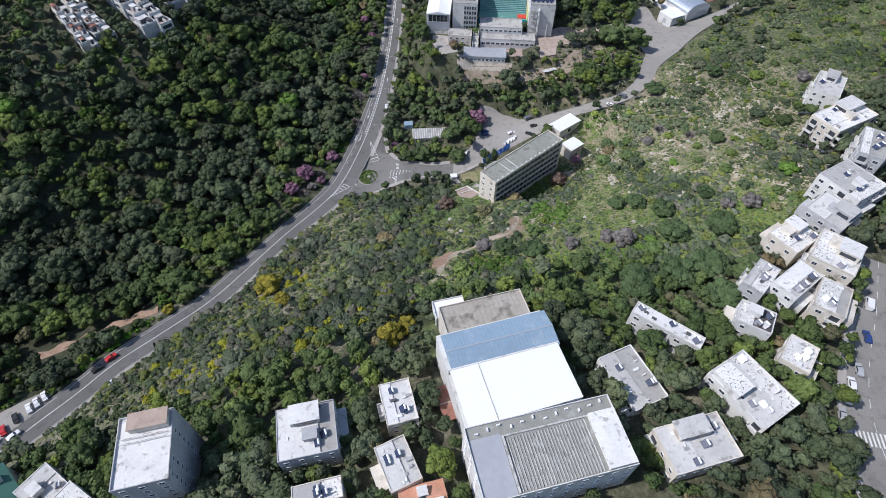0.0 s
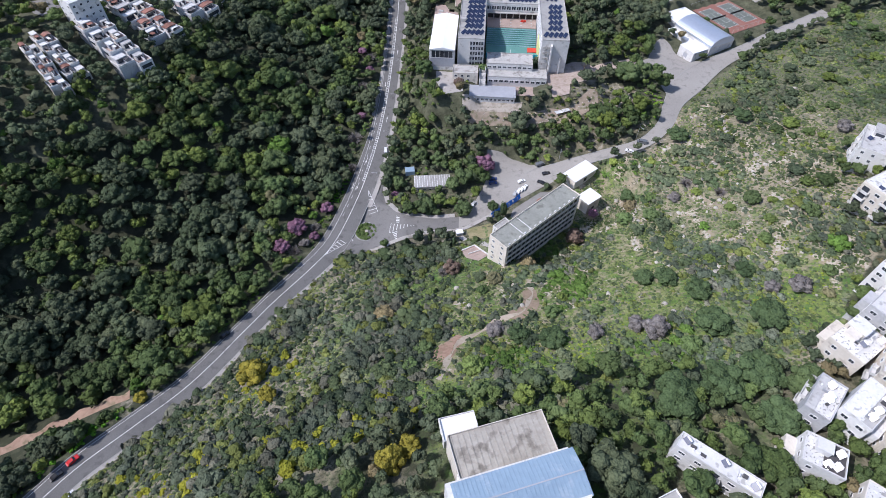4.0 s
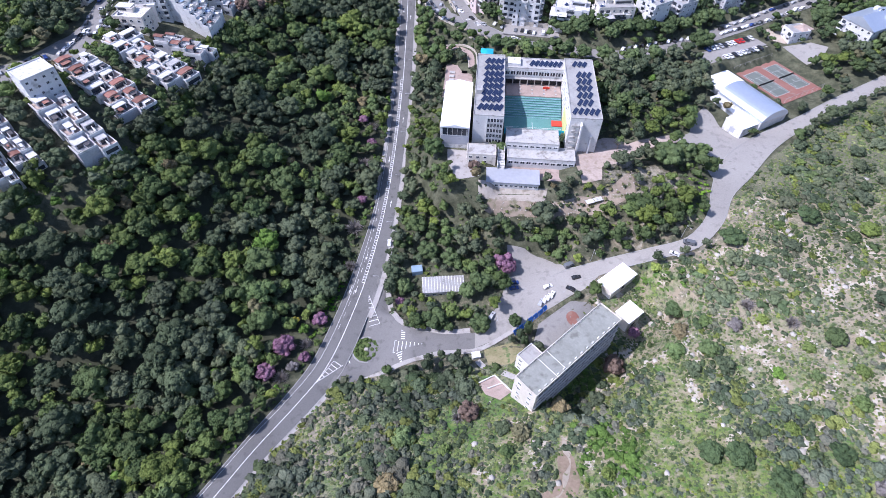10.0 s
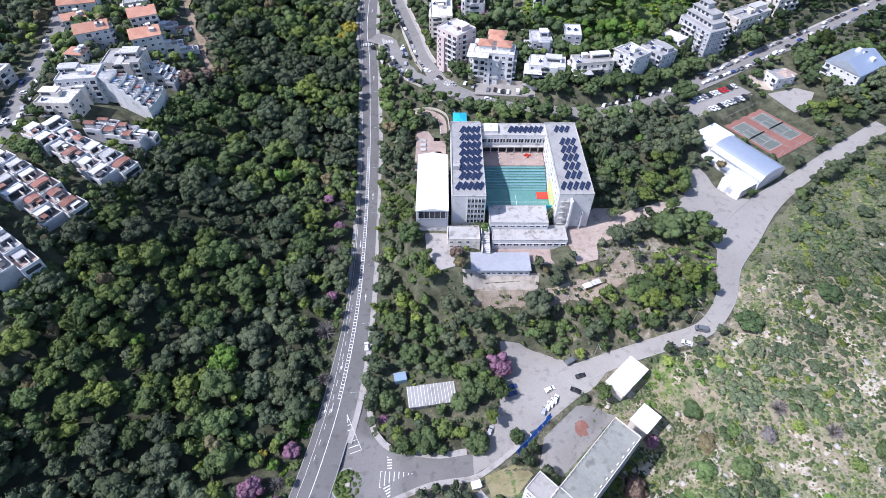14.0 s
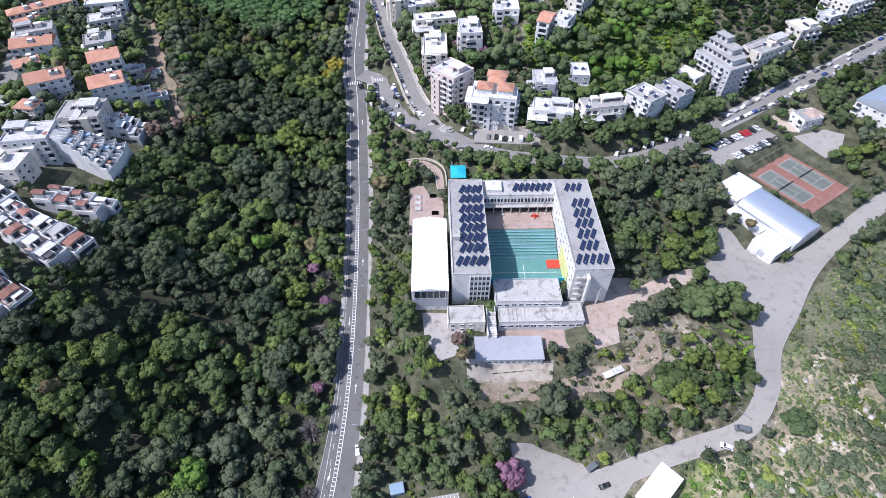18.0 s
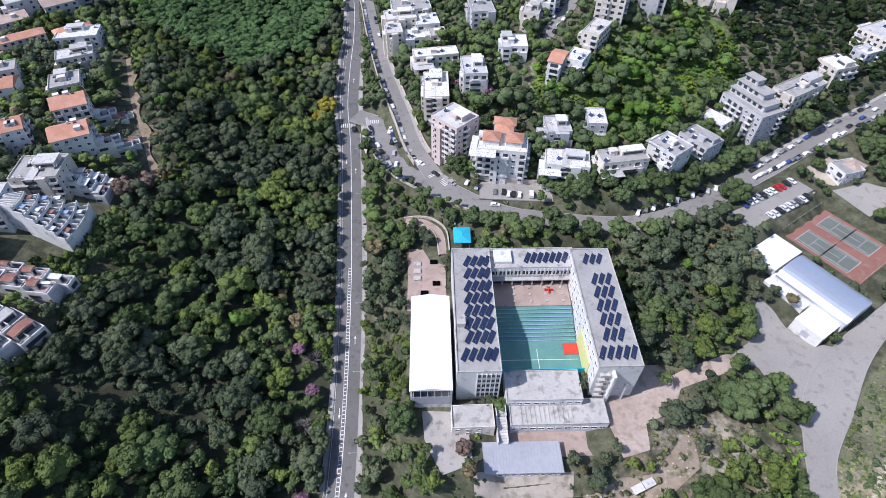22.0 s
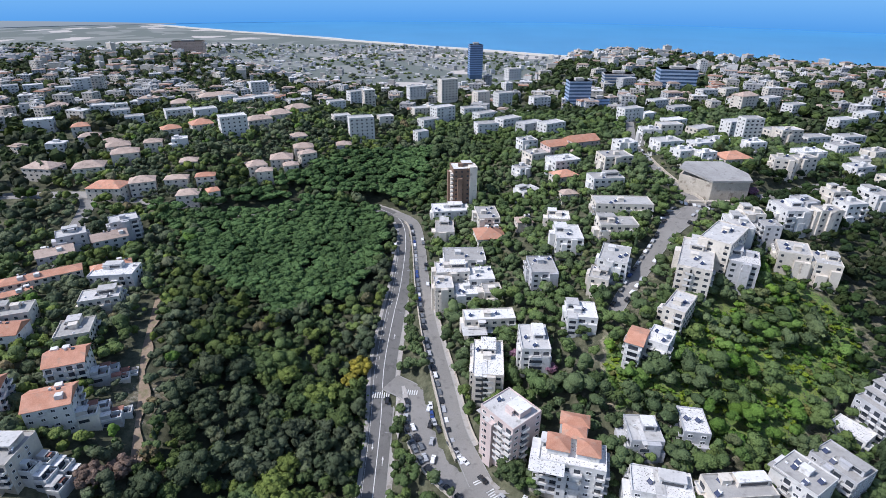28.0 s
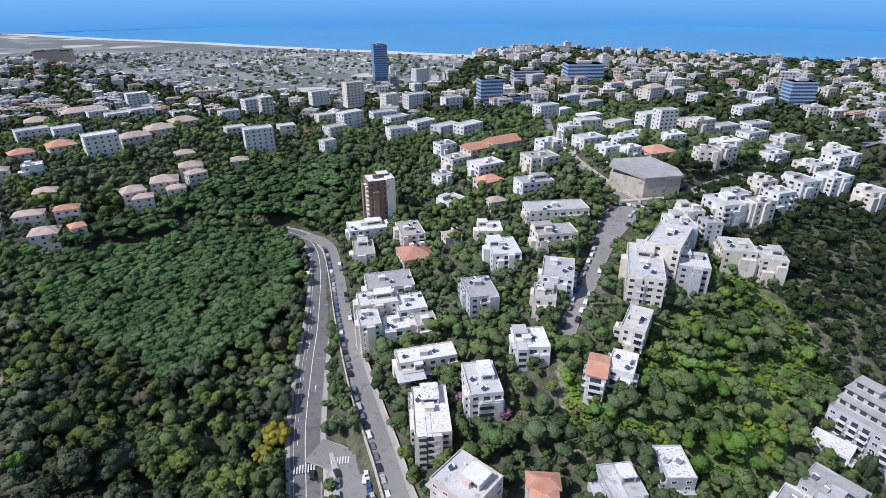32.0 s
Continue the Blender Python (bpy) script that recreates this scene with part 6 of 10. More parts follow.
            if rng.random() < 0.6:
                tagged(part("shrub", leafy_box(u1 - 1.2, v0 + 0.5, z + 0.05, 0.7, rng.uniform(1.5, 3.5), 0.9), ob), "green plants along the parapet", kind="stuff")
    return ob


def leafy_box(x, y, z, w, d, h):
    v, f = crown_shape(int(abs(x * 7 + y * 3)), 5, 12, 0.2, 0.7)
    me = mesh_of("planter", v * (w * 0.6, d * 0.6, h * 0.6) + (x + w / 2, y + d / 2, z + h / 2), [tuple(int(i) for i in q) for q in f], LEAF)
    me.color_attributes.new("tone", "FLOAT_COLOR", "POINT").data.foreach_set("color", np.ones(len(v) * 4, np.float32))
    return me


def arc_terrace(cx, cy, turn, radii, z0, z1, spread, label):
    """Curved terraces stepping down like an amphitheatre."""
    ob = empty("curved_flats", cx, cy, 0, turn, label, "building")
    c = local((cx, cy), turn, radii[-1] * 0.5, 0)
    clear(c[0], c[1], radii[-1] + 6, radii[-1] * 1.25, turn)
    n = len(radii) - 1
    for k in range(n):
        z = z0 + (z1 - z0) * k / max(1, n - 1)
        r0, r1 = radii[k], radii[k + 1]
        m = 8
        for j in range(m):
            angles = np.linspace(spread * (2 * j / m - 1), spread * (2 * (j + 1) / m - 1), 4)

            def band(a_, b_, lo, hi):
                v = [(r_ * math.cos(t_), r_ * math.sin(t_), h_) for t_ in angles for r_, h_ in ((a_, lo), (b_, lo), (b_, hi), (a_, hi))]
                f = [(4 * i + q, 4 * i + (q + 1) % 4, 4 * i + 4 + (q + 1) % 4, 4 * i + 4 + q) for i in range(3) for q in range(4)]
                return v, f + [(3, 2, 1, 0), (12, 13, 14, 15)]

            part("wall", mesh_of("wall", *band(r0 - 0.1, r1, z - 12, z), WHITE_WALL), ob)
            part("parapet", mesh_of("parapet", *band(r1 - 0.3, r1, z, z + 1.0), WHITE_WALL), ob)
            part("terrace_floor", mesh_of("terrace_floor", *band(r0, r1 - 0.3, z, z + 0.05), (ROOF_PALE, CONCRETE)[(j + k) % 2]), ob)
            part("divider", boxes_mesh("divider", [(r0, -0.15, z, r1, 0.15, z + 1.9)], WHITE_WALL), ob, "", pose(0, 0, 0, 0, 0, math.degrees(angles[0])))
            if (j * 3 + k * 5) % 4 == 0:
                part("awning", boxes_mesh("awning", [(r0, 0.3, z + 2.2, r0 + 2.6, 2.6, z + 2.3)], (TILE_RUST, ROOF_WHITE, PALE_BLUE)[(j + k) % 3]), ob, "", pose(0, 0, 0, 0, 0, math.degrees(angles[0])))
            if k and (j + k) % 2:
                part("glass_front", mesh_of("glass_front", *band(r0, r0 + 0.08, z + 0.1, z + 2.2), GLASS), ob)
    return ob


terrace(-182, 370, 66, -143.5, 347.5, 53.5, 17, 6, tiled=0.35)
terrace(-193, 346, 67, -156.5, 321.5, 53.5, 18, 6, tiled=0.35)
terrace(-190, 314, 67, -162.5, 292, 53.5, 16, 4, "white terraced flats with a tall upper block", tiled=0.2)
terrace(-213, 302, 65, -188, 281.5, 53, 9, 4, tiled=0.5)
terrace(-213, 291, 65, -192, 271, 53, 9, 4, tiled=0.5)
terrace(-163, 377, 62, -137.5, 371.5, 54.5, 12, 3, "terraced flats with orange tiled roof strips", tiled=0.9)
terrace(-149, 454, 63, -136, 459, 53, 11, 2, "white stepped flats below an orange-roofed house")
terrace(-157, 477, 64, -145, 482, 54, 11, 2, "white stepped flats below an orange-roofed house")
terrace(-151, 429, 62, -137, 428, 53, 13, 3, "grey stepped flats with a rust-red awning", tiled=0.2)
arc_terrace(-172, 405, -3, (5, 15, 19, 22.5, 26, 29.5, 33), 69, 57, 0.34, "curved white terraced flats with many balconies")
TERRACE_ENDS.extend([(-139, 405, 56.5, radians(-3), 16), (-150, 391, 57.5, radians(-75), 18)])
house(-174, 406, 58, 19, 14, 71, 4, WHITE_WALL, ROOF_PALE, label="white flats above the curved terraces", heaters=1, balconies=0.1)
block("upper_block", -194, 319, 60, 13, 15, 76, -38, WHITE_WALL, ROOF_WHITE, "white upper block of the terraced flats")
house(-179, 389, 58, 17, 12, 68, -6, CREAM_WALL, ROOF_PEELED, label="cream flats with a white roof", heaters=1, balconies=0.1)

# ---- buildings at the rims ----
house(-131, 44, 31, 14, 11, 42, -40, CREAM_WALL, material("green_sheet", (0.05, 0.13, 0.1), (0.08, 0.19, 0.15), 0.5, 2, 0.2), "gable", label="house with a dark green sheet roof beside the parking bay")
house(-113, 44, 36, 12, 10, 48, -32, WHITE_WALL, ROOF_PALE, label="house with roof terraces and white parapets", heaters=1)
house(-99, 37, 44, 13, 10, 54, -30, WHITE_WALL, ROOF_PALE, label="stepped house with a dark roof terrace")
house(-197, 564, 54, 20, 8, 66, 33, CREAM_WALL, TILE_ORANGE, "hip", label="long block of flats with an orange tiled roof")
house(-226, 548, 57, 38, 9, 68, 33, CREAM_WALL, TILE_ORANGE, "hip", label="long terrace with an orange tiled roof")
house(-229, 533, 55, 14, 6, 66, 33, CREAM_WALL, TILE_ORANGE, "gable", label="lower terrace wing with an orange tiled roof")
for x_, y_, n_ in ((-238, 578, 4), (-214, 594, 5)):
    for k_ in range(2):
        house(x_ + 3 * k_, y_ + 13 * k_, 58, 19 - 3 * k_, 12, 58 + 3.1 * (n_ - 1 + 2 * k_), 35, GREY_WALL, (TILE_TAN, ROOF_PALE)[k_], ("gable", "flat")[k_], label="half-built grey concrete flats under a stepped roof", heaters=0, balconies=0.1)
house(243, 416, 47, 26, 20, 57, 28, WHITE_WALL, STEEL, "gable", label="large hall with a pale metal roof")
house(208, 420, 44, 9, 7, 49, 28, CREAM_WALL, TILE_TAN, "hip", label="low stone house with a weathered tiled roof")
house(-236, 437, 60, 14, 11, 70, -8, WHITE_WALL, ROOF_PEELED, label="white flats with a peeling roof behind the street")
house(-221, 414, 60, 15, 10, 70, -8, CREAM_WALL, ROOF_WHITE, label="cream flats with a white roof behind the street")


# ---- landmarks of the far town ----
def far_house(x, y, low, w, d, top, turn, wall, roof, style, label):
    if y > 740 and style == "flat":
        # the far blocks are narrow and tall, with roofs of several shades
        w, d, top = min(w, 23), min(d, 13), top + 3.2
        roof = (roof, ROOF_PALE, ROOF_GREY)[int(x * 7 + y) % 3]
    return house(x, y, low, w, d, top, turn, wall, roof, style, label=label, balconies=0.15, heaters=1 if y < 760 else 0)


ob = empty("civic_hall", 164, 630, 88, 0, "large stone hall with a faceted grey roof", "building")
clear(164, 630, 44, 34, 0)
ring = [(-20, 2), (-6, -15), (18, -14), (22, 0), (12, 14), (-12, 14)]
part("wall", mesh_of("wall", [(x, y, z) for z in (-4, 13) for x, y in ring], [(i, (i + 1) % 6, 6 + (i + 1) % 6, 6 + i) for i in range(6)] + [tuple(range(6, 12))], STONE), ob)
part("roof", mesh_of("roof", [(x * 1.05, y * 1.05, 13.0 + (y > 0) * 3.5) for x, y in ring] + [(x * 1.05, y * 1.05, 14.2 + (y > 0) * 3.5) for x, y in ring], [(i, (i + 1) % 6, 6 + (i + 1) % 6, 6 + i) for i in range(6)] + [tuple(range(6, 12)), tuple(range(5, -1, -1))], ROOF_GREY), ob, "grey sloping roof")
part("forecourt_wall", boxes_mesh("forecourt_wall", [(-34, -14, -3, -33, 26, 3), (-20, -19, -3, 10, -16, 2)], STONE), ob)
ob = house(4.7, 676, 57, 17, 16, 91, 9.6, material("brown_cladding", (0.2, 0.13, 0.09), (0.28, 0.19, 0.14), 0.8), ROOF_WHITE, label="brown tower block with a pale shaft and saw-tooth balconies", name="tower_block", balconies=0, heaters=0, sides="s", storeys=10)
part("shaft", boxes_mesh("shaft", [(3.5, -8.6, -2, 9, 2, 35.5)], CREAM_WALL), ob, "pale concrete shaft")
for k in range(10):
    part("balcony", boxes_mesh("balcony", [(-10.2, -8.3, 2 + k * 3.1, -8.4, -5, 3.2 + k * 3.1), (-9.8, -3, 2 + k * 3.1, -8.4, 1, 3.2 + k * 3.1)], CREAM_WALL), ob)


BLUE_GLASS = material("blue_glass", (0.07, 0.12, 0.21), (0.12, 0.19, 0.31), 0.25, 0.3, 0.05, spec=0.5)


def tower(name, x, y, low, w, d, h, turn, mat, label, bands, core_mat=None):
    ob = empty(name, x, y, low, turn, label, "building")
    core = part("core", boxes_mesh("core", [(-w / 2, -d / 2, -5, w / 2, d / 2, h)], core_mat or BLUE_GLASS), ob)
    for k in range(bands):
        z = h * (k + 1) / bands
        part("floor_band", boxes_mesh("floor_band", [(-w / 2 - 0.4, -d / 2 - 0.4, z - h / bands * 0.45, w / 2 + 0.4, d / 2 + 0.4, z)], mat), core)
    part("roof_plant", boxes_mesh("roof_plant", [(-w / 5, -d / 5, h, w / 5, d / 5, h + 3)], CONCRETE), ob)


BLUE_BAND = material("blue_cladding", (0.17, 0.27, 0.46), (0.24, 0.36, 0.56), 0.4)
tower("office_tower", 36, 1195, 80, 20, 18, 46, 8, BLUE_BAND, "tall dark blue glass office tower", 14)
tower("office_block", 303, 1060, 78, 48, 26, 32, -6, PALE_BLUE, "wide office block with pale bands and dark glass", 7)
tower("office_block", 232, 1085, 76, 40, 22, 24, -4, GREY_WALL, "low dark glass office block", 6)
tower("office_block", 150, 965, 76, 26, 18, 32, 4, PALE_BLUE, "pale blue office block", 8)
tower("office_block", 170, 940, 74, 20, 14, 18, 4, BLUE_BAND, "small blue glass office block", 5)
tower("office_block", 455, 850, 82, 26, 18, 32, -10, PALE_BLUE, "pale blue stepped block of flats", 9)
tower("hospital", -640, 1690, 40, 70, 30, 42, 12, material("brown_brick", (0.46, 0.35, 0.29), (0.56, 0.44, 0.37)), "big brown brick building on the far ridge", 6, TILE_TAN)

far_house(100, 644, 84.7, 21.6, 13.5, 95.0, 9, WHITE_WALL, ROOF_WHITE, "flat", "white flat-roofed house on the hillside")
far_house(223, 655, 92.0, 14.4, 11.3, 105.4, -12, CREAM_WALL, ROOF_GREY, "flat", "cream flat-roofed block on the hillside")
far_house(-192, 658, 65.0, 14.8, 12.6, 75.3, 13, CREAM_WALL, TILE_TAN, "hip", "cream house with a weathered tiled hip roof")
far_house(-249, 659, 69.7, 23.9, 16.0, 80.0, 1, CREAM_WALL, TILE_ORANGE, "hip", "house with an orange tiled hip roof among trees")
far_house(240, 661, 91.1, 15.8, 9.7, 104.5, 14, CREAM_WALL, ROOF_GREY, "flat", "cream flat-roofed block on the hillside")
far_house(-177, 664, 65.0, 8.1, 9.0, 75.3, 35, CREAM_WALL, TILE_ORANGE, "hip", "house with an orange tiled hip roof among trees")
far_house(51, 664, 70.9, 15.8, 12.2, 78.1, 34, WHITE_WALL, ROOF_WHITE, "flat", "white flat-roofed house on the hillside")
far_house(-230, 670, 70.1, 17.0, 13.4, 80.4, 24, CREAM_WALL, TILE_TAN, "hip", "cream house with a weathered tiled hip roof")
far_house(78, 672, 80.1, 16.5, 13.4, 87.3, 24, CREAM_WALL, TILE_ORANGE, "hip", "house with an orange tiled hip roof among trees")
far_house(113, 673, 88.4, 21.1, 16.0, 101.8, 11, CREAM_WALL, ROOF_GREY, "flat", "cream flat-roofed block on the hillside")
far_house(178, 674, 93.8, 12.8, 9.0, 104.1, 19, WHITE_WALL, ROOF_WHITE, "flat", "white flat-roofed house on the hillside")
far_house(-207, 675, 70.4, 15.7, 9.7, 80.7, 14, CREAM_WALL, TILE_TAN, "hip", "cream house with a weathered tiled hip roof")
far_house(198, 675, 93.5, 21.0, 16.0, 100.7, 11, CREAM_WALL, TILE_ORANGE, "hip", "house with an orange tiled hip roof among trees")
far_house(165, 680, 93.6, 14.8, 12.1, 103.9, 16, WHITE_WALL, ROOF_WHITE, "flat", "white flat-roofed house on the hillside")
far_house(-188, 681, 70.6, 13.5, 9.0, 80.9, 16, CREAM_WALL, TILE_ORANGE, "hip", "house with an orange tiled hip roof among trees")
far_house(-313, 687, 74.6, 23.9, 16.0, 84.9, -7, CREAM_WALL, TILE_TAN, "hip", "cream house with a weathered tiled hip roof")
far_house(-279, 689, 74.8, 21.1, 16.0, 85.1, 22, CREAM_WALL, TILE_TAN, "hip", "cream house with a weathered tiled hip roof")
far_house(81, 694, 82.1, 21.4, 16.0, 92.4, 21, WHITE_WALL, ROOF_WHITE, "flat", "white flat-roofed house on the hillside")
far_house(-149, 697, 69.7, 12.2, 9.0, 80.0, 19, CREAM_WALL, TILE_TAN, "hip", "cream house with a weathered tiled hip roof")
far_house(51, 699, 73.5, 11.8, 10.3, 83.8, 35, WHITE_WALL, ROOF_WHITE, "flat", "white flat-roofed house on the hillside")
far_house(-157, 703, 72.7, 14.5, 13.0, 83.0, 33, CREAM_WALL, TILE_TAN, "hip", "cream house with a weathered tiled hip roof")
far_house(-132, 711, 70.2, 11.6, 9.0, 80.5, 21, CREAM_WALL, TILE_TAN, "hip", "cream house with a weathered tiled hip roof")
far_house(164, 711, 92.5, 20.3, 15.3, 102.8, 14, WHITE_WALL, ROOF_WHITE, "flat", "white flat-roofed house on the hillside")
far_house(-263, 712, 79.1, 19.7, 14.0, 89.4, 26, CREAM_WALL, TILE_TAN, "hip", "cream house with a weathered tiled hip roof")
far_house(65, 719, 79.7, 18.5, 14.8, 90.0, 26, CREAM_WALL, ROOF_GREY, "flat", "cream flat-roofed block on the hillside")
far_house(-141, 719, 73.7, 17.3, 14.7, 84.0, 15, CREAM_WALL, TILE_TAN, "hip", "cream house with a weathered tiled hip roof")
far_house(-276, 726, 80.8, 17.5, 13.6, 91.1, 32, CREAM_WALL, TILE_TAN, "hip", "cream house with a weathered tiled hip roof")
far_house(83, 727, 84.5, 23.3, 15.1, 94.8, 22, PINK_WALL, TILE_ORANGE, "gable", "pink block of flats with an orange roof edge")
far_house(102, 728, 88.0, 23.7, 16.0, 98.3, 23, PINK_WALL, TILE_ORANGE, "gable", "pink block of flats with an orange roof edge")
far_house(-249, 730, 82.7, 13.2, 10.7, 93.0, 22, CREAM_WALL, TILE_TAN, "hip", "cream house with a weathered tiled hip roof")
far_house(-124, 734, 73.4, 13.7, 9.0, 83.7, 35, CREAM_WALL, TILE_TAN, "hip", "cream house with a weathered tiled hip roof")
far_house(-229, 735, 84.1, 12.4, 10.8, 94.4, 24, WHITE_WALL, ROOF_WHITE, "flat", "white flat-roofed house on the hillside")
far_house(60, 743, 80.5, 14.0, 12.6, 90.8, 20, WHITE_WALL, ROOF_WHITE, "flat", "white flat-roofed house on the hillside")
far_house(-129, 743, 76.2, 15.9, 12.6, 86.5, 18, CREAM_WALL, TILE_TAN, "hip", "cream house with a weathered tiled hip roof")
far_house(162, 745, 89.9, 15.8, 14.2, 100.2, 2, WHITE_WALL, ROOF_WHITE, "flat", "white flat-roofed house on the hillside")
far_house(-314, 751, 81.5, 15.6, 11.2, 91.8, 20, CREAM_WALL, TILE_TAN, "hip", "cream house with a weathered tiled hip roof")
far_house(310, 760, 81.0, 27.7, 16.0, 91.3, 12, WHITE_WALL, ROOF_WHITE, "flat", "white flat-roofed house on the hillside")
far_house(-248, 761, 86.3, 15.2, 12.4, 96.6, 35, CREAM_WALL, TILE_ORANGE, "hip", "house with an orange tiled hip roof among trees")
far_house(-194, 764, 87.4, 22.4, 16.0, 103.9, 32, WHITE_WALL, ROOF_WHITE, "flat", "white flat-roofed house on the hillside")
far_house(344, 765, 80.3, 27.0, 16.0, 90.6, 12, WHITE_WALL, ROOF_WHITE, "flat", "white flat-roofed house on the hillside")
far_house(-226, 773, 88.1, 18.0, 15.5, 98.4, 35, CREAM_WALL, TILE_ORANGE, "hip", "house with an orange tiled hip roof among trees")
far_house(87, 784, 85.6, 30.0, 16.0, 95.9, 33, WHITE_WALL, ROOF_WHITE, "flat", "white flat-roofed house on the hillside")
far_house(-342, 785, 82.0, 15.2, 12.8, 92.3, 24, CREAM_WALL, TILE_ORANGE, "hip", "house with an orange tiled hip roof among trees")
far_house(223, 786, 81.9, 24.7, 16.0, 92.2, 27, CREAM_WALL, ROOF_GREY, "flat", "cream flat-roofed block on the hillside")
far_house(295, 791, 79.7, 29.2, 16.0, 90.0, 12, CREAM_WALL, ROOF_GREY, "flat", "cream flat-roofed block on the hillside")
far_house(-181, 792, 88.1, 21.9, 13.5, 98.4, 35, CREAM_WALL, TILE_TAN, "hip", "cream house with a weathered tiled hip roof")
far_house(69, 793, 83.4, 31.1, 16.0, 93.7, 33, GREY_WALL, ROOF_GREY, "flat", "grey flat-roofed block on the hillside")
far_house(257, 794, 80.0, 20.0, 13.7, 96.5, 18, WHITE_WALL, ROOF_WHITE, "flat", "white flat-roofed house on the hillside")
far_house(-388, 796, 81.5, 28.9, 16.0, 91.8, 26, WHITE_WALL, ROOF_WHITE, "flat", "white flat-roofed house on the hillside")
far_house(-32, 800, 72.6, 12.1, 9.0, 82.9, 35, WHITE_WALL, ROOF_WHITE, "flat", "white flat-roofed house on the hillside")
far_house(-88, 800, 76.0, 39.7, 16.0, 95.6, 18, WHITE_WALL, ROOF_WHITE, "flat", "white flat-roofed house on the hillside")
far_house(30, 809, 78.7, 20.8, 16.0, 89.0, 17, WHITE_WALL, ROOF_WHITE, "flat", "white flat-roofed house on the hillside")
far_house(-240, 817, 88.4, 20.0, 16.0, 98.7, 35, WHITE_WALL, ROOF_WHITE, "flat", "white flat-roofed house on the hillside")
far_house(-268, 820, 87.0, 33.3, 16.0, 97.3, 35, WHITE_WALL, ROOF_WHITE, "flat", "white flat-roofed house on the hillside")
far_house(52, 822, 80.9, 28.4, 16.0, 91.2, 35, WHITE_WALL, ROOF_WHITE, "flat", "white flat-roofed house on the hillside")
far_house(-171, 822, 87.0, 21.3, 16.0, 97.3, 35, CREAM_WALL, TILE_TAN, "hip", "cream house with a weathered tiled hip roof")
far_house(379, 827, 81.5, 25.2, 16.0, 91.8, 16, WHITE_WALL, ROOF_WHITE, "flat", "white flat-roofed house on the hillside")
far_house(215, 829, 79.4, 22.1, 16.0, 89.7, 18, WHITE_WALL, ROOF_WHITE, "flat", "white flat-roofed house on the hillside")
far_house(-26, 838, 75.7, 19.3, 14.5, 86.0, 35, WHITE_WALL, ROOF_WHITE, "flat", "white flat-roofed house on the hillside")
far_house(175, 840, 87.7, 22.3, 14.5, 98.0, 20, WHITE_WALL, ROOF_WHITE, "flat", "white flat-roofed house on the hillside")
far_house(417, 850, 83.3, 33.7, 16.0, 93.6, 25, WHITE_WALL, ROOF_WHITE, "flat", "white flat-roofed house on the hillside")
far_house(-362, 855, 83.5, 21.4, 13.5, 93.8, 22, WHITE_WALL, ROOF_WHITE, "flat", "white flat-roofed house on the hillside")
far_house(-344, 858, 83.9, 11.2, 9.0, 94.2, 35, WHITE_WALL, ROOF_WHITE, "flat", "white flat-roofed house on the hillside")
far_house(32, 859, 78.0, 26.0, 16.0, 88.3, 32, WHITE_WALL, ROOF_WHITE, "flat", "white flat-roofed house on the hillside")
far_house(200, 862, 78.5, 16.3, 10.0, 88.8, 27, WHITE_WALL, ROOF_WHITE, "flat", "white flat-roofed house on the hillside")
far_house(-447, 863, 82.4, 11.6, 10.2, 92.7, 35, WHITE_WALL, ROOF_WHITE, "flat", "white flat-roofed house on the hillside")
far_house(-163, 863, 84.1, 23.6, 16.0, 94.4, 35, CREAM_WALL, TILE_TAN, "hip", "cream house with a weathered tiled hip roof")
far_house(-12, 865, 76.3, 34.1, 16.0, 92.8, 35, WHITE_WALL, ROOF_WHITE, "flat", "white flat-roofed house on the hillside")
far_house(-419, 870, 82.4, 18.7, 16.0, 92.7, 35, CREAM_WALL, TILE_TAN, "hip", "cream house with a weathered tiled hip roof")
far_house(-293, 882, 84.6, 20.3, 16.0, 94.9, 25, CREAM_WALL, TILE_TAN, "hip", "cream house with a weathered tiled hip roof")
far_house(-228, 888, 84.5, 18.1, 15.5, 94.8, 35, WHITE_WALL, ROOF_WHITE, "flat", "white flat-roofed house on the hillside")
far_house(367, 889, 83.4, 40.0, 16.0, 93.7, 24, WHITE_WALL, ROOF_WHITE, "flat", "white flat-roofed house on the hillside")
far_house(20, 892, 76.2, 25.4, 16.0, 86.5, 18, WHITE_WALL, ROOF_WHITE, "flat", "white flat-roofed house on the hillside")
far_house(245, 894, 78.9, 23.7, 16.0, 89.2, 21, GREY_WALL, ROOF_GREY, "flat", "grey flat-roofed block on the hillside")
far_house(403, 896, 84.7, 33.5, 16.0, 91.9, 15, CREAM_WALL, TILE_TAN, "hip", "cream house with a weathered tiled hip roof")
far_house(-252, 909, 83.3, 18.9, 11.5, 93.6, 35, WHITE_WALL, ROOF_WHITE, "flat", "white flat-roofed house on the hillside")
far_house(324, 912, 82.3, 24.4, 15.2, 101.9, 23, CREAM_WALL, TILE_TAN, "hip", "cream house with a weathered tiled hip roof")
far_house(-216, 918, 82.1, 22.2, 16.0, 92.4, 35, WHITE_WALL, ROOF_WHITE, "flat", "white flat-roofed house on the hillside")
far_house(359, 925, 83.9, 37.6, 16.0, 94.2, 29, WHITE_WALL, ROOF_WHITE, "flat", "white flat-roofed house on the hillside")
far_house(235, 932, 78.9, 22.0, 15.3, 89.2, 25, WHITE_WALL, ROOF_WHITE, "flat", "white flat-roofed house on the hillside")
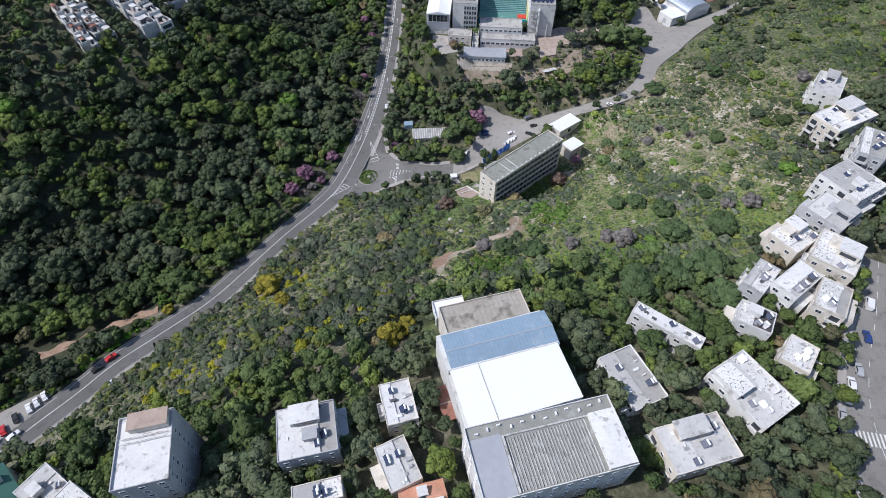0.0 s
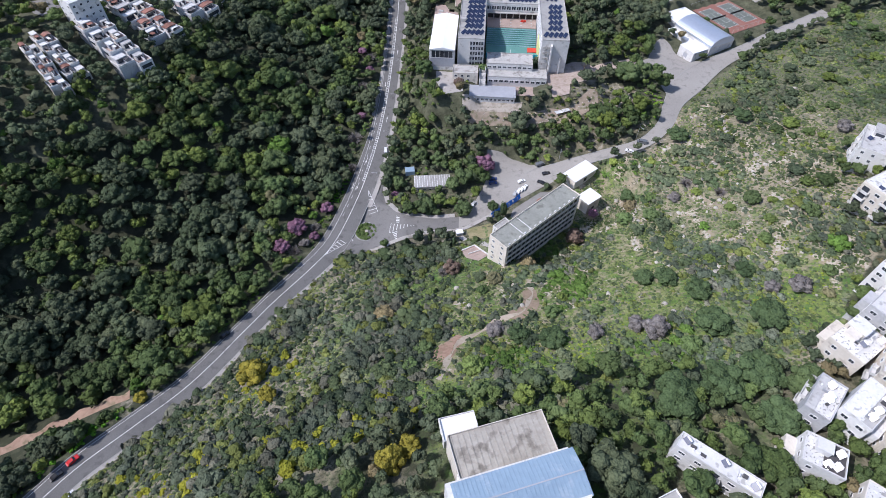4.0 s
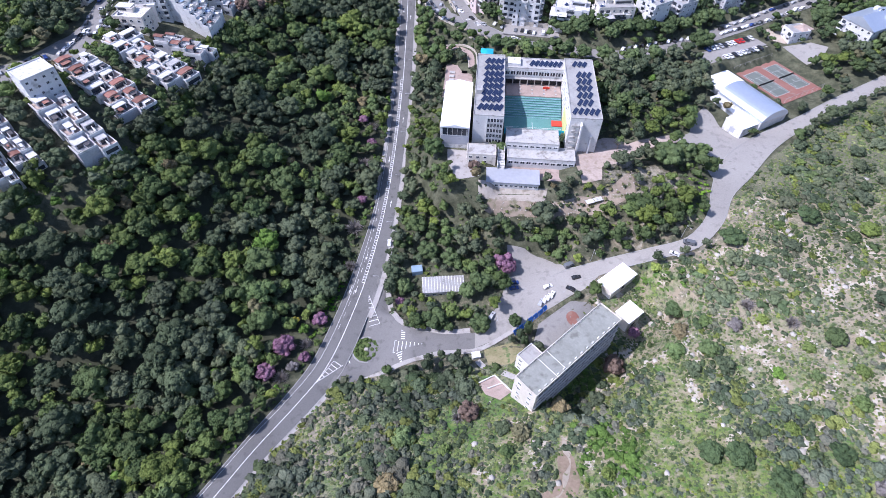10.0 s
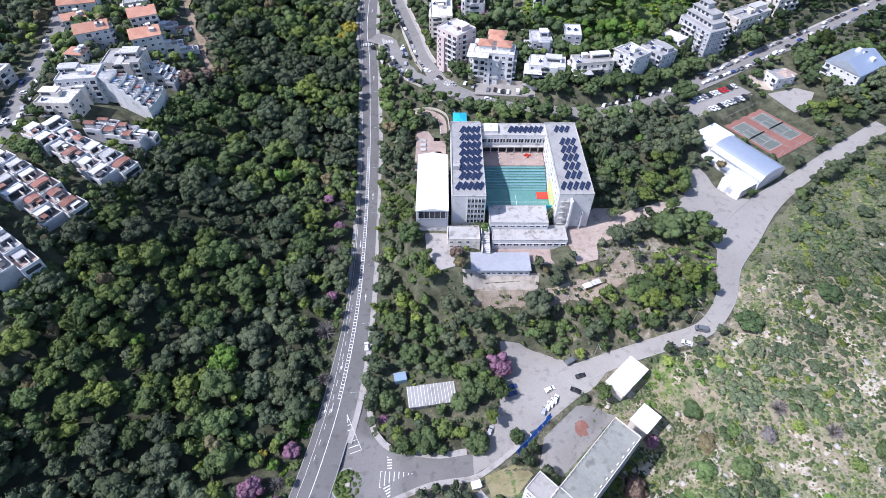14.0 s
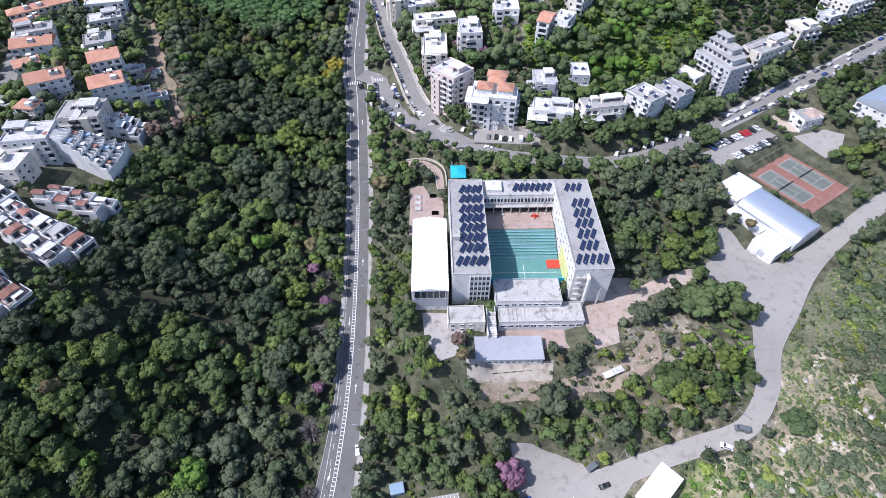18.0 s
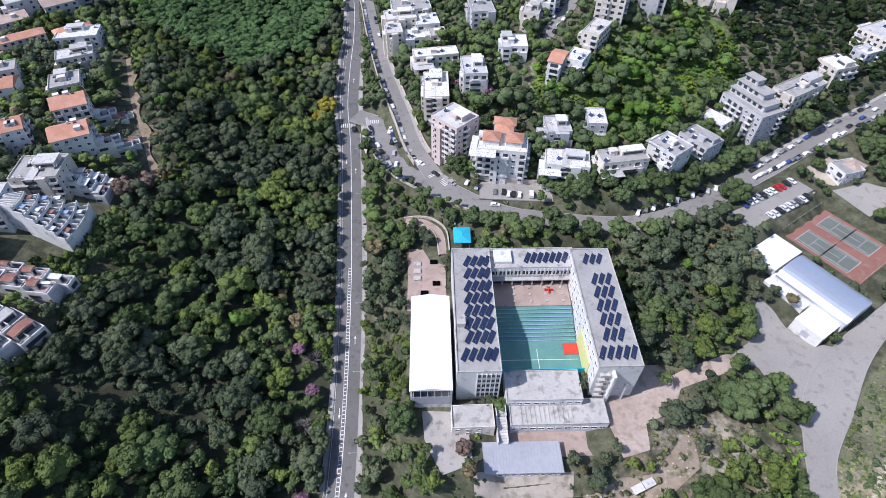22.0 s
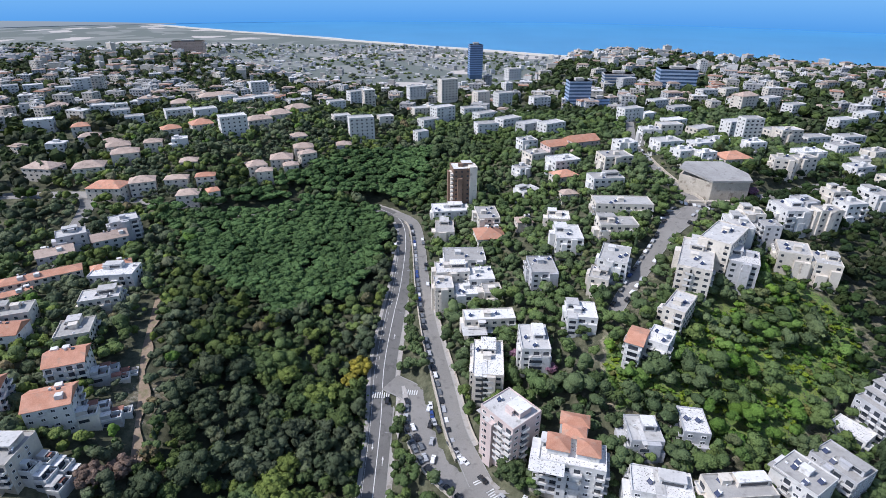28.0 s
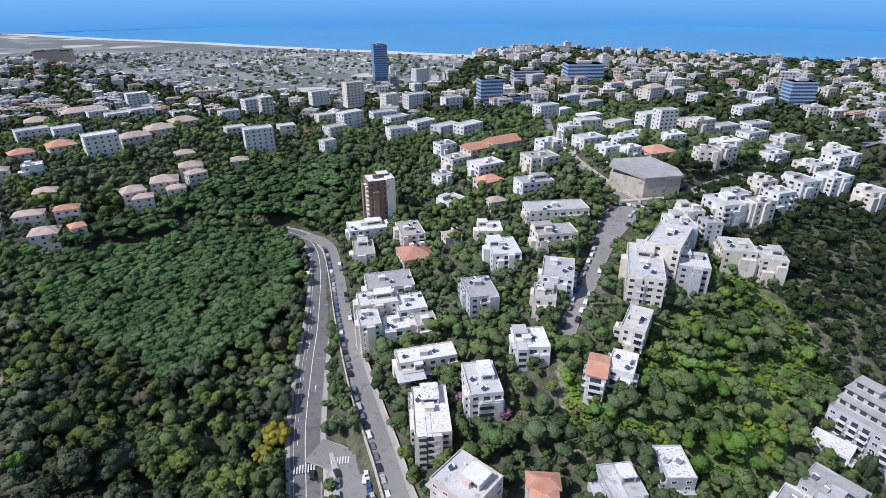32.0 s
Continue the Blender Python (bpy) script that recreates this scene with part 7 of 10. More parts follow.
far_house(-278, 942, 81.3, 40.0, 16.0, 91.6, 35, CREAM_WALL, TILE_TAN, "hip", "cream house with a weathered tiled hip roof")
far_house(104, 960, 75.8, 24.7, 16.0, 86.1, 22, WHITE_WALL, ROOF_WHITE, "flat", "white flat-roofed house on the hillside")
far_house(313, 983, 82.1, 31.9, 16.0, 92.4, 20, WHITE_WALL, ROOF_WHITE, "flat", "white flat-roofed house on the hillside")
far_house(62, 987, 75.6, 20.6, 16.0, 85.9, 29, WHITE_WALL, ROOF_WHITE, "flat", "white flat-roofed house on the hillside")
far_house(342, 989, 82.9, 25.7, 16.0, 93.2, 26, CREAM_WALL, ROOF_GREY, "flat", "cream flat-roofed block on the hillside")
far_house(-122, 992, 75.4, 28.9, 16.0, 85.7, 35, WHITE_WALL, ROOF_WHITE, "flat", "white flat-roofed house on the hillside")
far_house(35, 995, 75.4, 19.0, 14.7, 85.7, 32, CREAM_WALL, ROOF_GREY, "flat", "cream flat-roofed block on the hillside")
far_house(-502, 1010, 74.7, 32.9, 16.0, 85.0, 35, WHITE_WALL, ROOF_WHITE, "flat", "white flat-roofed house on the hillside")
far_house(-7, 1011, 75.3, 27.2, 16.0, 98.0, 26, CREAM_WALL, ROOF_GREY, "flat", "cream flat-roofed block on the hillside")
far_house(-587, 1026, 73.1, 17.6, 15.7, 83.4, 35, WHITE_WALL, ROOF_WHITE, "flat", "white flat-roofed house on the hillside")
far_house(-491, 1026, 73.1, 40.0, 16.0, 92.7, 35, WHITE_WALL, ROOF_WHITE, "flat", "white flat-roofed house on the hillside")
far_house(-49, 1034, 74.9, 27.4, 16.0, 85.2, 25, WHITE_WALL, ROOF_WHITE, "flat", "white flat-roofed house on the hillside")
far_house(-260, 1037, 72.3, 40.0, 16.0, 88.8, 32, WHITE_WALL, ROOF_WHITE, "flat", "white flat-roofed house on the hillside")
far_house(-568, 1042, 71.5, 24.3, 16.0, 81.8, 35, WHITE_WALL, ROOF_WHITE, "flat", "white flat-roofed house on the hillside")
far_house(236, 1058, 80.8, 32.6, 16.0, 94.2, 25, GREY_WALL, ROOF_GREY, "flat", "grey flat-roofed block on the hillside")
far_house(91, 1147, 83.1, 30.7, 16.0, 93.4, 30, WHITE_WALL, ROOF_WHITE, "flat", "white flat-roofed house on the hillside")


# white flats along the rim of the dark hill
for x_, y_, w_, d_, top_, turn_, wall_, roof_ in (
        (190, 585, 15, 18, 97.5, 4, WHITE_WALL, ROOF_PALE), (206, 598, 11, 12, 97, 8, GREY_WALL, ROOF_GREY), (207, 579, 13, 9, 98.5, 6, CREAM_WALL, ROOF_GREY), (231, 609, 12, 11, 99, 8, CREAM_WALL, ROOF_WHITE),
        (230, 593, 13, 11, 97.5, 10, WHITE_WALL, ROOF_PALE), (257, 609, 14, 16, 98, 8, WHITE_WALL, ROOF_GREY), (282, 612, 17, 14, 98, 10, WHITE_WALL, ROOF_PALE), (325, 652, 22, 14, 98, 12, WHITE_WALL, ROOF_WHITE),
        (291, 640, 16, 15, 97, 9, CREAM_WALL, ROOF_PALE), (293, 594, 15, 12, 94, 12, CREAM_WALL, ROOF_PALE), (150, 563, 12, 18, 97, -10, WHITE_WALL, ROOF_PALE), (164, 577, 11, 12, 97.5, -6, CREAM_WALL, ROOF_WHITE), (168, 564, 9, 9, 95.5, -4, GREY_WALL, ROOF_GREY)):
    far_house(x_, y_, min(height(x_, y_) - 0.5, 88.0), w_, d_, top_, turn_, wall_, roof_, "flat", "pale flats with cluttered flat roofs above the dark hill")

# more white and cream houses along the ridge street and behind the civic hall
for x_, y_, w_, d_, storeys_, turn_ in (                                        (258, 684, 20, 13, 4, 10), (286, 668, 17, 12, 3, 16), (313, 728, 22, 13, 4, 14), (281, 752, 20, 14, 5, 10), (330, 712, 19, 13, 4, 18), (256, 766, 17, 12, 7, 6), (191, 708, 22, 11, 3, 12),
                                        (185, 764, 20, 12, 4, 8), (213, 732, 16, 12, 3, 14), (228, 704, 14, 11, 4, 8), (305, 690, 18, 12, 3, 18), (340, 672, 17, 12, 4, 20), (352, 700, 16, 12, 3, 20), (128, 700, 15, 12, 4, 16), (43, 617, 10, 9, 2, 8), (75, 640, 11, 9, 2, 12),
                                        (-36, 880, 18, 12, 4, 24), (-70, 845, 15, 12, 3, 20), (-100, 770, 13, 11, 2, 16), (-112, 830, 17, 12, 3, 26), (-140, 770, 14, 11, 2, 28), (-210, 705, 13, 11, 2, 18), (-292, 745, 15, 11, 2, 24), (-300, 800, 16, 12, 3, 30), (-330, 830, 17, 12, 3, 28), (-210, 850, 15, 11, 2, 30), (-130, 900, 18, 12, 4, 32), (-180, 920, 17, 12, 3, 30)):
    low_ = height(x_, y_) - 0.5
    tiled_ = storeys_ == 2
    far_house(x_, y_, low_, w_, d_, low_ + 3.2 * storeys_, turn_, CREAM_WALL if tiled_ else (WHITE_WALL, CREAM_WALL, WHITE_WALL)[(x_ + y_) % 3], TILE_TAN if tiled_ else ROOF_WHITE, "hip" if tiled_ else "flat", "cream house with a weathered tiled hip roof" if tiled_ else "pale flat-roofed block of flats among trees")


# ---- the far town, roofs beyond counting ----
def far_town():
    rng = random.Random(11)
    verts, faces, index = [], [], []

    def add(box, turn, x, y, mat):
        c, s = math.cos(turn), math.sin(turn)
        v, f = box_data(*box)
        k = len(verts)
        verts.extend((x + a * c - b * s, y + a * s + b * c, z) for a, b, z in v)
        faces.extend(tuple(i + k for i in q) for q in f[1:])
        index.extend([mat] * 5)

    mats = (WHITE_WALL, CREAM_WALL, GREY_WALL, ROOF_WHITE, ROOF_GREY, TILE_TAN, TILE_ORANGE, GLASS)
    spots = []
    for j in range(60):
        for i in range(-60, 61):
            y = 700 + j * 25 + rng.uniform(-8, 8)
            x = i * 27 + rng.uniform(-9, 9)
            if abs(x) > 0.95 * (y - 180) or (y < 905 and -320 < x < 420) or rng.random() < 0.4 + 0.35 * math.sin(x / 90 + 2) * math.sin(y / 70):
                continue
            spots.append((x, y))
    xs, ys = np.array([p[0] for p in spots]), np.array([p[1] for p in spots])
    zs = ground(xs, ys)
    ok = (zs > 8) & free_of_things(xs, ys, 6.0) & (road_gap(xs, ys)[0] > 8)
    ok &= ~((np.abs(xs + 90) < 70) & (ys > 1130) & (ys < 1330))
    for x, y, z in zip(xs[ok], ys[ok], zs[ok]):
        w, d, n = rng.uniform(10, 20), rng.uniform(9, 14), rng.choice((2, 3, 3, 4, 4, 5))
        if rng.random() < 0.02:
            n += 5
        h, turn = n * 3.1, rng.uniform(-0.5, 0.5)
        wall = rng.choice((0, 0, 1, 1, 1, 2, 2))
        add((-w / 2, -d / 2, z - 6, w / 2, d / 2, z + h), turn, x, y, wall)
        if rng.random() < 0.3 and n < 5:
            add((-w / 2 - 0.4, -d / 2 - 0.4, z + h, w / 2 + 0.4, d / 2 + 0.4, z + h + 0.6), turn, x, y, rng.choice((5, 5, 6)))
            add((-w / 2 + 2, -d / 2 + 2, z + h + 0.6, w / 2 - 2, d / 2 - 2, z + h + 1.6), turn, x, y, 5)
        else:
            add((-w / 2 - 0.1, -d / 2 - 0.1, z + h, w / 2 + 0.1, d / 2 + 0.1, z + h + 0.5), turn, x, y, rng.choice((3, 4, 4, 5)))
            add((-2, -1, z + h + 0.5, 2, 2, z + h + 2.6), turn, x, y, wall)
        if y < 1250:
            for s in range(n):
                m = int(w / 3.6)
                for k in range(m):
                    if rng.random() < 0.85:
                        u = (k + 0.5) / m * w - w / 2
                        add((u - 0.9, -d / 2 - 0.08, z + s * 3.1 + 0.9, u + 0.9, -d / 2 + 0.02, z + s * 3.1 + 2.4), turn, x, y, 7)
                for u in (-d / 4, d / 4):
                    add((w / 2 - 0.02, u - 0.8, z + s * 3.1 + 0.9, w / 2 + 0.08, u + 0.8, z + s * 3.1 + 2.4), turn, x, y, 7)
                    add((-w / 2 - 0.08, u - 0.8, z + s * 3.1 + 0.9, -w / 2 + 0.02, u + 0.8, z + s * 3.1 + 2.4), turn, x, y, 7)
    ob = tagged(new("far_town", mesh_of("far_town", verts, faces, *mats, index=index)), "white and cream houses of the far town", "town", kind="stuff")
    # low sheds and blocks of the coastal plain
    verts.clear(), faces.clear(), index.clear()
    for k in range(1500):
        y = rng.uniform(1650, 2900)
        x = rng.uniform(-1500, 900)
        z = float(hills(np.array([x]), np.array([y]))[0])
        if z > -25 or y > 2893 - 0.66 * x - 120:
            continue
        w, d, h = rng.uniform(7, 18), rng.uniform(6, 13), rng.choice((3, 4, 5, 6, 7, 13))
        add((-w / 2, -d / 2, z - 2, w / 2, d / 2, z + h), rng.uniform(-0.5, 0.5), x, y, rng.choice((0, 2, 2, 4, 4, 1)))
    tagged(new("coastal_town", mesh_of("coastal_town", verts, faces, *mats, index=index)), "pale sheds and blocks on the coastal plain", "town", kind="stuff")


def free_of_things(x, y, margin):
    ok = np.ones(len(x), bool)
    for f in FOOTPRINTS:
        near = (np.abs(x - f[0]) < f[2] + f[3] + 6) & (np.abs(y - f[1]) < f[2] + f[3] + 6)
        if near.any():
            ok[near] &= pad_gap(f, x[near], y[near]) > margin
    return ok


def thing_gap(x, y):
    """Metres to the nearest building or other thing kept clear of trees."""
    out = np.full(len(x), 9.0)
    for f in FOOTPRINTS:
        near = (np.abs(x - f[0]) < f[2] + f[3] + 9) & (np.abs(y - f[1]) < f[2] + f[3] + 9)
        if near.any():
            out[near] = np.minimum(out[near], pad_gap(f, x[near], y[near]))
    return out


far_town()


# ---- cars ----
def car_meshes():
    """A saloon and a van: body, windows, wheel, as bevelled meshes about the wheels' base."""
    side = [(-2.15, 0.35), (2.15, 0.35), (2.15, 0.75), (2.0, 0.85), (1.0, 0.95), (0.35, 1.42), (-1.1, 1.45), (-1.75, 1.0), (-2.12, 0.95)]
    van = [(-2.5, 0.35), (2.5, 0.35), (2.5, 0.9), (2.35, 1.1), (1.8, 1.2), (1.3, 2.0), (-2.4, 2.05), (-2.5, 1.9)]
    bus = [(-5.6, 0.35), (5.6, 0.35), (5.6, 1.0), (5.55, 2.9), (5.4, 3.1), (-5.5, 3.1), (-5.6, 2.9)]
    out = []
    for shape, half, glass, axle in ((side, 0.88, [(0.95, 0.98), (0.35, 1.38), (-1.08, 1.4), (-1.62, 1.02)], 1.3), (van, 0.97, [(1.7, 1.3), (1.3, 1.9), (-0.2, 1.92), (-0.2, 1.3)], 1.6), (bus, 1.25, [(5.3, 1.5), (5.3, 2.6), (-5.3, 2.6), (-5.3, 1.5)], 3.4)):
        k = len(shape)
        verts = [(x, s * half * (0.82 if z > 1.3 and half < 0.9 else 1), z) for s in (-1, 1) for x, z in shape]
        body = (verts, [tuple(range(k)), tuple(range(2 * k - 1, k - 1, -1))] + [(i, k + i, k + (i + 1) % k, (i + 1) % k) for i in range(k)])
        g = [(x, s * (half * (0.84 if z > 1.3 and half < 0.9 else 0.97) + 0.03), z) for s in (-1, 1) for x, z in glass]
        panes = (g, [(0, 1, 2, 3), (7, 6, 5, 4)])
        x0, z0, x1, z1 = glass[0][0] + 0.06, glass[0][1], glass[1][0] + 0.06, glass[1][1]
        screen = ([(x0, -half * 0.8, z0), (x0, half * 0.8, z0), (x1, half * 0.74, z1), (x1, -half * 0.74, z1)], [(0, 1, 2, 3)])
        out.append((body, panes, screen, half, axle))
    return out


SHAPES = car_meshes()
_w = [(0.32 * math.cos(a), 0.32 * math.sin(a)) for a in np.linspace(0, 2 * math.pi, 11)[:-1]]
WHEEL = mesh_of("wheel", [(x, s, z + 0.32) for s in (-0.11, 0.11) for x, z in _w], [tuple(range(10)), tuple(range(19, 9, -1))] + [(i, 10 + i, 10 + (i + 1) % 10, (i + 1) % 10) for i in range(10)], TYRE)
BODIES = {}
COLOURS = ("white", "silver", "black", "grey", "dark blue", "red")


def car(x, y, turn, colour, shape=0):
    body, panes, screen, half_w, axle = SHAPES[shape]
    if (colour, shape) not in BODIES:
        BODIES[colour, shape] = mesh_of("body", *body, CAR_PAINTS[colour])
        BODIES["panes", shape] = mesh_of("side_window", *panes, GLASS)
        BODIES["screen", shape] = mesh_of("windscreen", *screen, GLASS)
    kind_ = ("car", "van", "bus")[shape]
    z = height(x, y)
    gap = road_gap(np.array([x]), np.array([y]))[0][0]
    z += 0.36 if gap < 0.3 else 0.14
    ob = empty(kind_, x, y, z, turn, COLOURS[colour] + " " + ("parked hatchback car on the asphalt", "parked van on the asphalt", "city bus on the valley road")[shape], kind_, "parked cars")
    body = part("body", BODIES[colour, shape], ob)
    if y < 520:
        part("side_window", BODIES["panes", shape], body)
    part("windscreen", BODIES["screen", shape], body)
    for u in (-axle, axle):
        for s in (-1, 1):
            if y < 440:
                part("wheel", WHEEL, ob, "", Matrix.Translation((u, s * (half_w - 0.1), 0)))


def along(line, off, y0, y1, gap, seed, keep=0.85, flip=0):
    """Cars parked along a road."""
    rng = random.Random(seed)
    d = np.gradient(line[:, :2], axis=0)
    s = np.r_[0, np.cumsum(np.linalg.norm(np.diff(line[:, :2], axis=0), axis=1))]
    for at in np.arange(2, s[-1] - 2, gap):
        x, y = np.interp(at, s, line[:, 0]), np.interp(at, s, line[:, 1])
        dx, dy, hw = np.interp(at, s, d[:, 0]), np.interp(at, s, d[:, 1]), np.interp(at, s, line[:, 3])
        n = math.hypot(dx, dy)
        if y0 < y < y1 and rng.random() < keep:
            o = math.copysign(hw - 1.1, off)
            car(x + dy / n * o, y - dx / n * o, math.degrees(math.atan2(dy, dx)) + flip + rng.uniform(-2, 2), rng.choice((0, 0, 0, 1, 1, 2, 2, 2, 3, 3, 3, 4)))


car(-150.2, 79.3, 130, 0)
car(-148.7, 81.6, 130, 0)
car(-147.1, 84.1, 130, 0)
car(-152.7, 75.3, 130, 2)
car(-154.4, 70.6, 130, 5)
car(-149.9, 68.9, 55, 0)
car(-133.7, 96.5, 52, 2)
car(-130.8, 101.8, 52, 5)
car(-126.4, 89.8, 52, 0)
car(127.2, 82.7, 75, 4)
car(119.5, 71.9, 75, 1)
car(115.4, 67.5, 72, 0)
car(112.4, 63.5, 72, 0)
car(108.4, 58.3, 70, 1)
car(105.4, 54.1, 70, 2)
car(107.5, 49.8, 80, 5)
car(133.7, 94.5, 62, 0, 1)
car(35.6, 241.6, 60, 1)
car(37.5, 243.1, 60, 0)
car(39.2, 244.3, 60, 0)
car(40.9, 245.6, 60, 0)
car(39.5, 249.9, 20, 0)
car(52.5, 253.6, 12, 2)
car(49.4, 248.1, 150, 2)
car(24.4, 252.5, 10, 4)
car(24.2, 249.6, 10, 4)
car(50.0, 260.4, 25, 3, 1)
car(13.6, 235.5, 60, 1)
car(22.2, 429.8, 60, 0)
car(26.5, 426.1, 60, 1)
car(34.2, 421.3, 75, 3)
car(38.1, 420.6, 75, 2)
car(40.2, 419.1, 75, 0)
car(42.4, 418.6, 75, 2)
car(45.1, 417.9, 75, 0)
car(33.0, 413.2, -12, 0)
car(50.6, 417.6, 80, 0, 1)
car(96.3, 401.9, 60, 0)
car(100.6, 403.5, 60, 3)
car(104.5, 404.4, 60, 0)
car(108.8, 406.0, 60, 2)
car(112.7, 406.8, 60, 0)
car(117.0, 408.3, 60, 1)
car(121.3, 409.8, 60, 2)
car(125.7, 411.2, 60, 0)
car(129.6, 411.9, 60, 2)
car(133.9, 413.3, 60, 1)
car(138.3, 414.6, 60, 0)
car(146.6, 402.5, -62, 4)
car(149.8, 404.2, -62, 0)
car(152.5, 405.3, -62, 0)
car(155.8, 407.0, -62, 1)
car(158.5, 408.0, -62, 2)
car(161.8, 409.7, -62, 0)
car(164.5, 410.8, -62, 0)
car(167.8, 412.4, -62, 5)
car(170.5, 413.4, -62, 5)
car(173.8, 415.1, -62, 2)
car(177.1, 416.7, -62, 0)
car(155.3, 394.9, -62, 0)
car(158.0, 395.9, -62, 0)
car(161.2, 397.6, -62, 2)
car(163.9, 398.7, -62, 0)
car(167.1, 400.3, -62, 0)
car(169.7, 401.4, -62, 1)
car(173.0, 403.0, -62, 3)
car(175.7, 404.0, -62, 0)
car(178.9, 405.6, -62, 2)
car(161.0, 420.2, 28, 0)
car(164.3, 421.9, 28, 0)
car(167.0, 422.9, 28, 1)
car(169.7, 423.9, 28, 0)
car(172.4, 424.9, 28, 2)
car(175.2, 425.9, 28, 0)
car(178.4, 427.6, 28, 0)
car(181.2, 428.5, 28, 4)
car(183.9, 429.5, 28, 3)
car(187.2, 431.1, 28, 2)
car(161.5, 425.5, 28, 2)
car(166.5, 428.0, 28, 0)
car(172.0, 431.1, 28, 1)
car(177.0, 433.5, 28, 0)
car(182.6, 436.5, 28, 3)
car(187.6, 438.8, 28, 0)
car(213.1, 443.5, 25, 0)
car(222.9, 448.7, 25, 2)
car(232.7, 453.8, 25, 4)
car(242.5, 458.9, 25, 0)
car(252.9, 464.5, 25, 1)
car(-13.9, 478.9, 80, 0)
car(-13.0, 469.1, 80, 2)
car(-12.1, 459.3, 80, 1)
car(-11.3, 449.6, 80, 0)
car(-10.5, 439.9, 80, 0)
car(-20.3, 467.2, 110, 0)
car(-18.4, 461.4, 110, 2)
car(-16.4, 456.5, 110, 3)
car(-14.6, 450.7, 110, 1)
car(-12.7, 444.9, 110, 2)
car(95.0, 259.3, 150, 0)
car(102.0, 264.0, 160, 3, 1)
car(-26.4, 391.4, 88, 1)
car(-34.6, 275.6, 92, 0)
car(-94.6, 156.9, 50, 2)
car(-103.9, 208.3, 50, 2)
car(-33.2, 485.5, 90, 2)
car(-42.0, 621.3, 90, 0, 2)
car(-201.5, 375.6, 40, 0)
car(-197.2, 374.6, 40, 2)
car(-192.3, 372.9, 40, 1)
car(-188.5, 372.6, 40, 0)
car(-184.7, 372.2, 40, 3)
car(-203.5, 403.2, 0, 0)
car(-199.8, 396.5, 0, 0)
car(-196.0, 389.8, 0, 2)
car(-192.8, 383.9, 0, 1)
car(-208.8, 457.2, 10, 0)
car(-205.1, 449.5, 10, 2)
car(-201.8, 442.6, 10, 1)
car(-198.6, 435.7, 10, 0)
car(-195.8, 429.6, 10, 0)
car(-193.0, 423.5, 10, 3)
car(117.3, 586.9, 30, 0)
car(121.0, 591.3, 30, 0)
car(124.7, 595.7, 30, 2)
car(128.5, 600.1, 30, 1)
car(132.3, 604.4, 30, 3)
car(139.2, 611.1, 75, 0)
car(141.5, 609.9, 75, 0)
car(143.8, 608.8, 75, 2)
car(146.1, 607.6, 75, 0)
car(148.0, 605.6, 75, 1)
car(150.3, 604.4, 75, 2)
car(152.1, 602.4, 75, 0)
car(153.8, 600.3, 75, 3)
car(137.1, 581.8, 10, 2)
car(137.3, 578.8, 10, 3)
car(137.6, 575.7, 10, 2)
along(TERRACE_ROAD, -1, 446, 662, 5.3, 1, 0.95)
along(TERRACE_ROAD, 1, 560, 640, 6, 2, 0.4)
along(EAST_ROAD, -1, 515, 590, 6, 3, 0.7)
along(EAST_ROAD, 1, 520, 590, 6, 4, 0.6)
along(EAST_ROAD, 1, 630, 760, 7, 5, 0.6)
along(UPPER_ROAD, -1, 424, 490, 5.6, 6, 0.7)
along(UPPER_ROAD, 1, 432, 488, 5.6, 16, 0.85)
along(WEST_ROAD, 1, 372, 545, 6.5, 8, 0.5)
along(WEST_ROAD, -1, 372, 545, 6.5, 9, 0.4)
along(CROSS_ROAD, 1, 580, 640, 6.5, 10, 0.5)


# ---- road furniture ----
def zebra(x, y, turn, length, n, road):
    z = height(x, y) + 0.43
    for k in range(n):
        part("crossing_stripe", boxes_mesh("crossing_stripe", [(-length / 2, -0.25, 0, length / 2, 0.25, 0.012)], PAINT), road, "", pose(x, y, z, 0, 0, turn) @ Matrix.Translation((0, (k - (n - 1) / 2) * 1.05, 0)))


sheet("junction", JUNCTION, 0.1, JUNCTION_ASPHALT, parent=main)
sheet("pavement_island", [(-29.6, 493.6), (-25.8, 494.4), (-23.4, 486), (-24.6, 472), (-26.5, 463), (-28.6, 472)], 0.34, PAVING, "pale paved triangular traffic island with trees", "traffic island")
for line, low, high, title in ((UPPER_ROAD, 424, 486, "pavement_upper"), (MAIN_ROAD, 300, 680, "pavement_wood")):
    strip = line[(line[:, 1] > low) & (line[:, 1] < high)]
    tagged(new(title, strip_mesh(title, strip, lambda p: -half(p) - 1.7, lambda p: -half(p) - 0.15, 0.18, PAVING, 0.5)), "narrow pale footway along the street", "pavement", kind="structure")
sheet("pavement_street_yard", STREET_YARD, 0.12, MID_ASPHALT, "grey asphalt street yard behind the terraced flats", "street")
for k in range(7):
    car(-226 + k * 2.6, 331 + k * 3.4, 130, (0, 1, 3, 0, 2, 0, 4)[k])
for k in range(6):
    car(-205 + k * 0.6, 356 + k * 4.6, 75, (1, 0, 0, 3, 2, 0)[k])
sheet("pavement_lot", LOT, 0.11, PALE_ASPHALT, "pale worn car park with parked cars", "car park")
sheet("pavement_court", COURT, 0.1, MID_ASPHALT, "grey play court beside the long block", "play court")
sheet("pavement_plaza", PLAZA, 0.1, PALE_ASPHALT, "pale asphalt yard beside the vaulted hall", "yard")
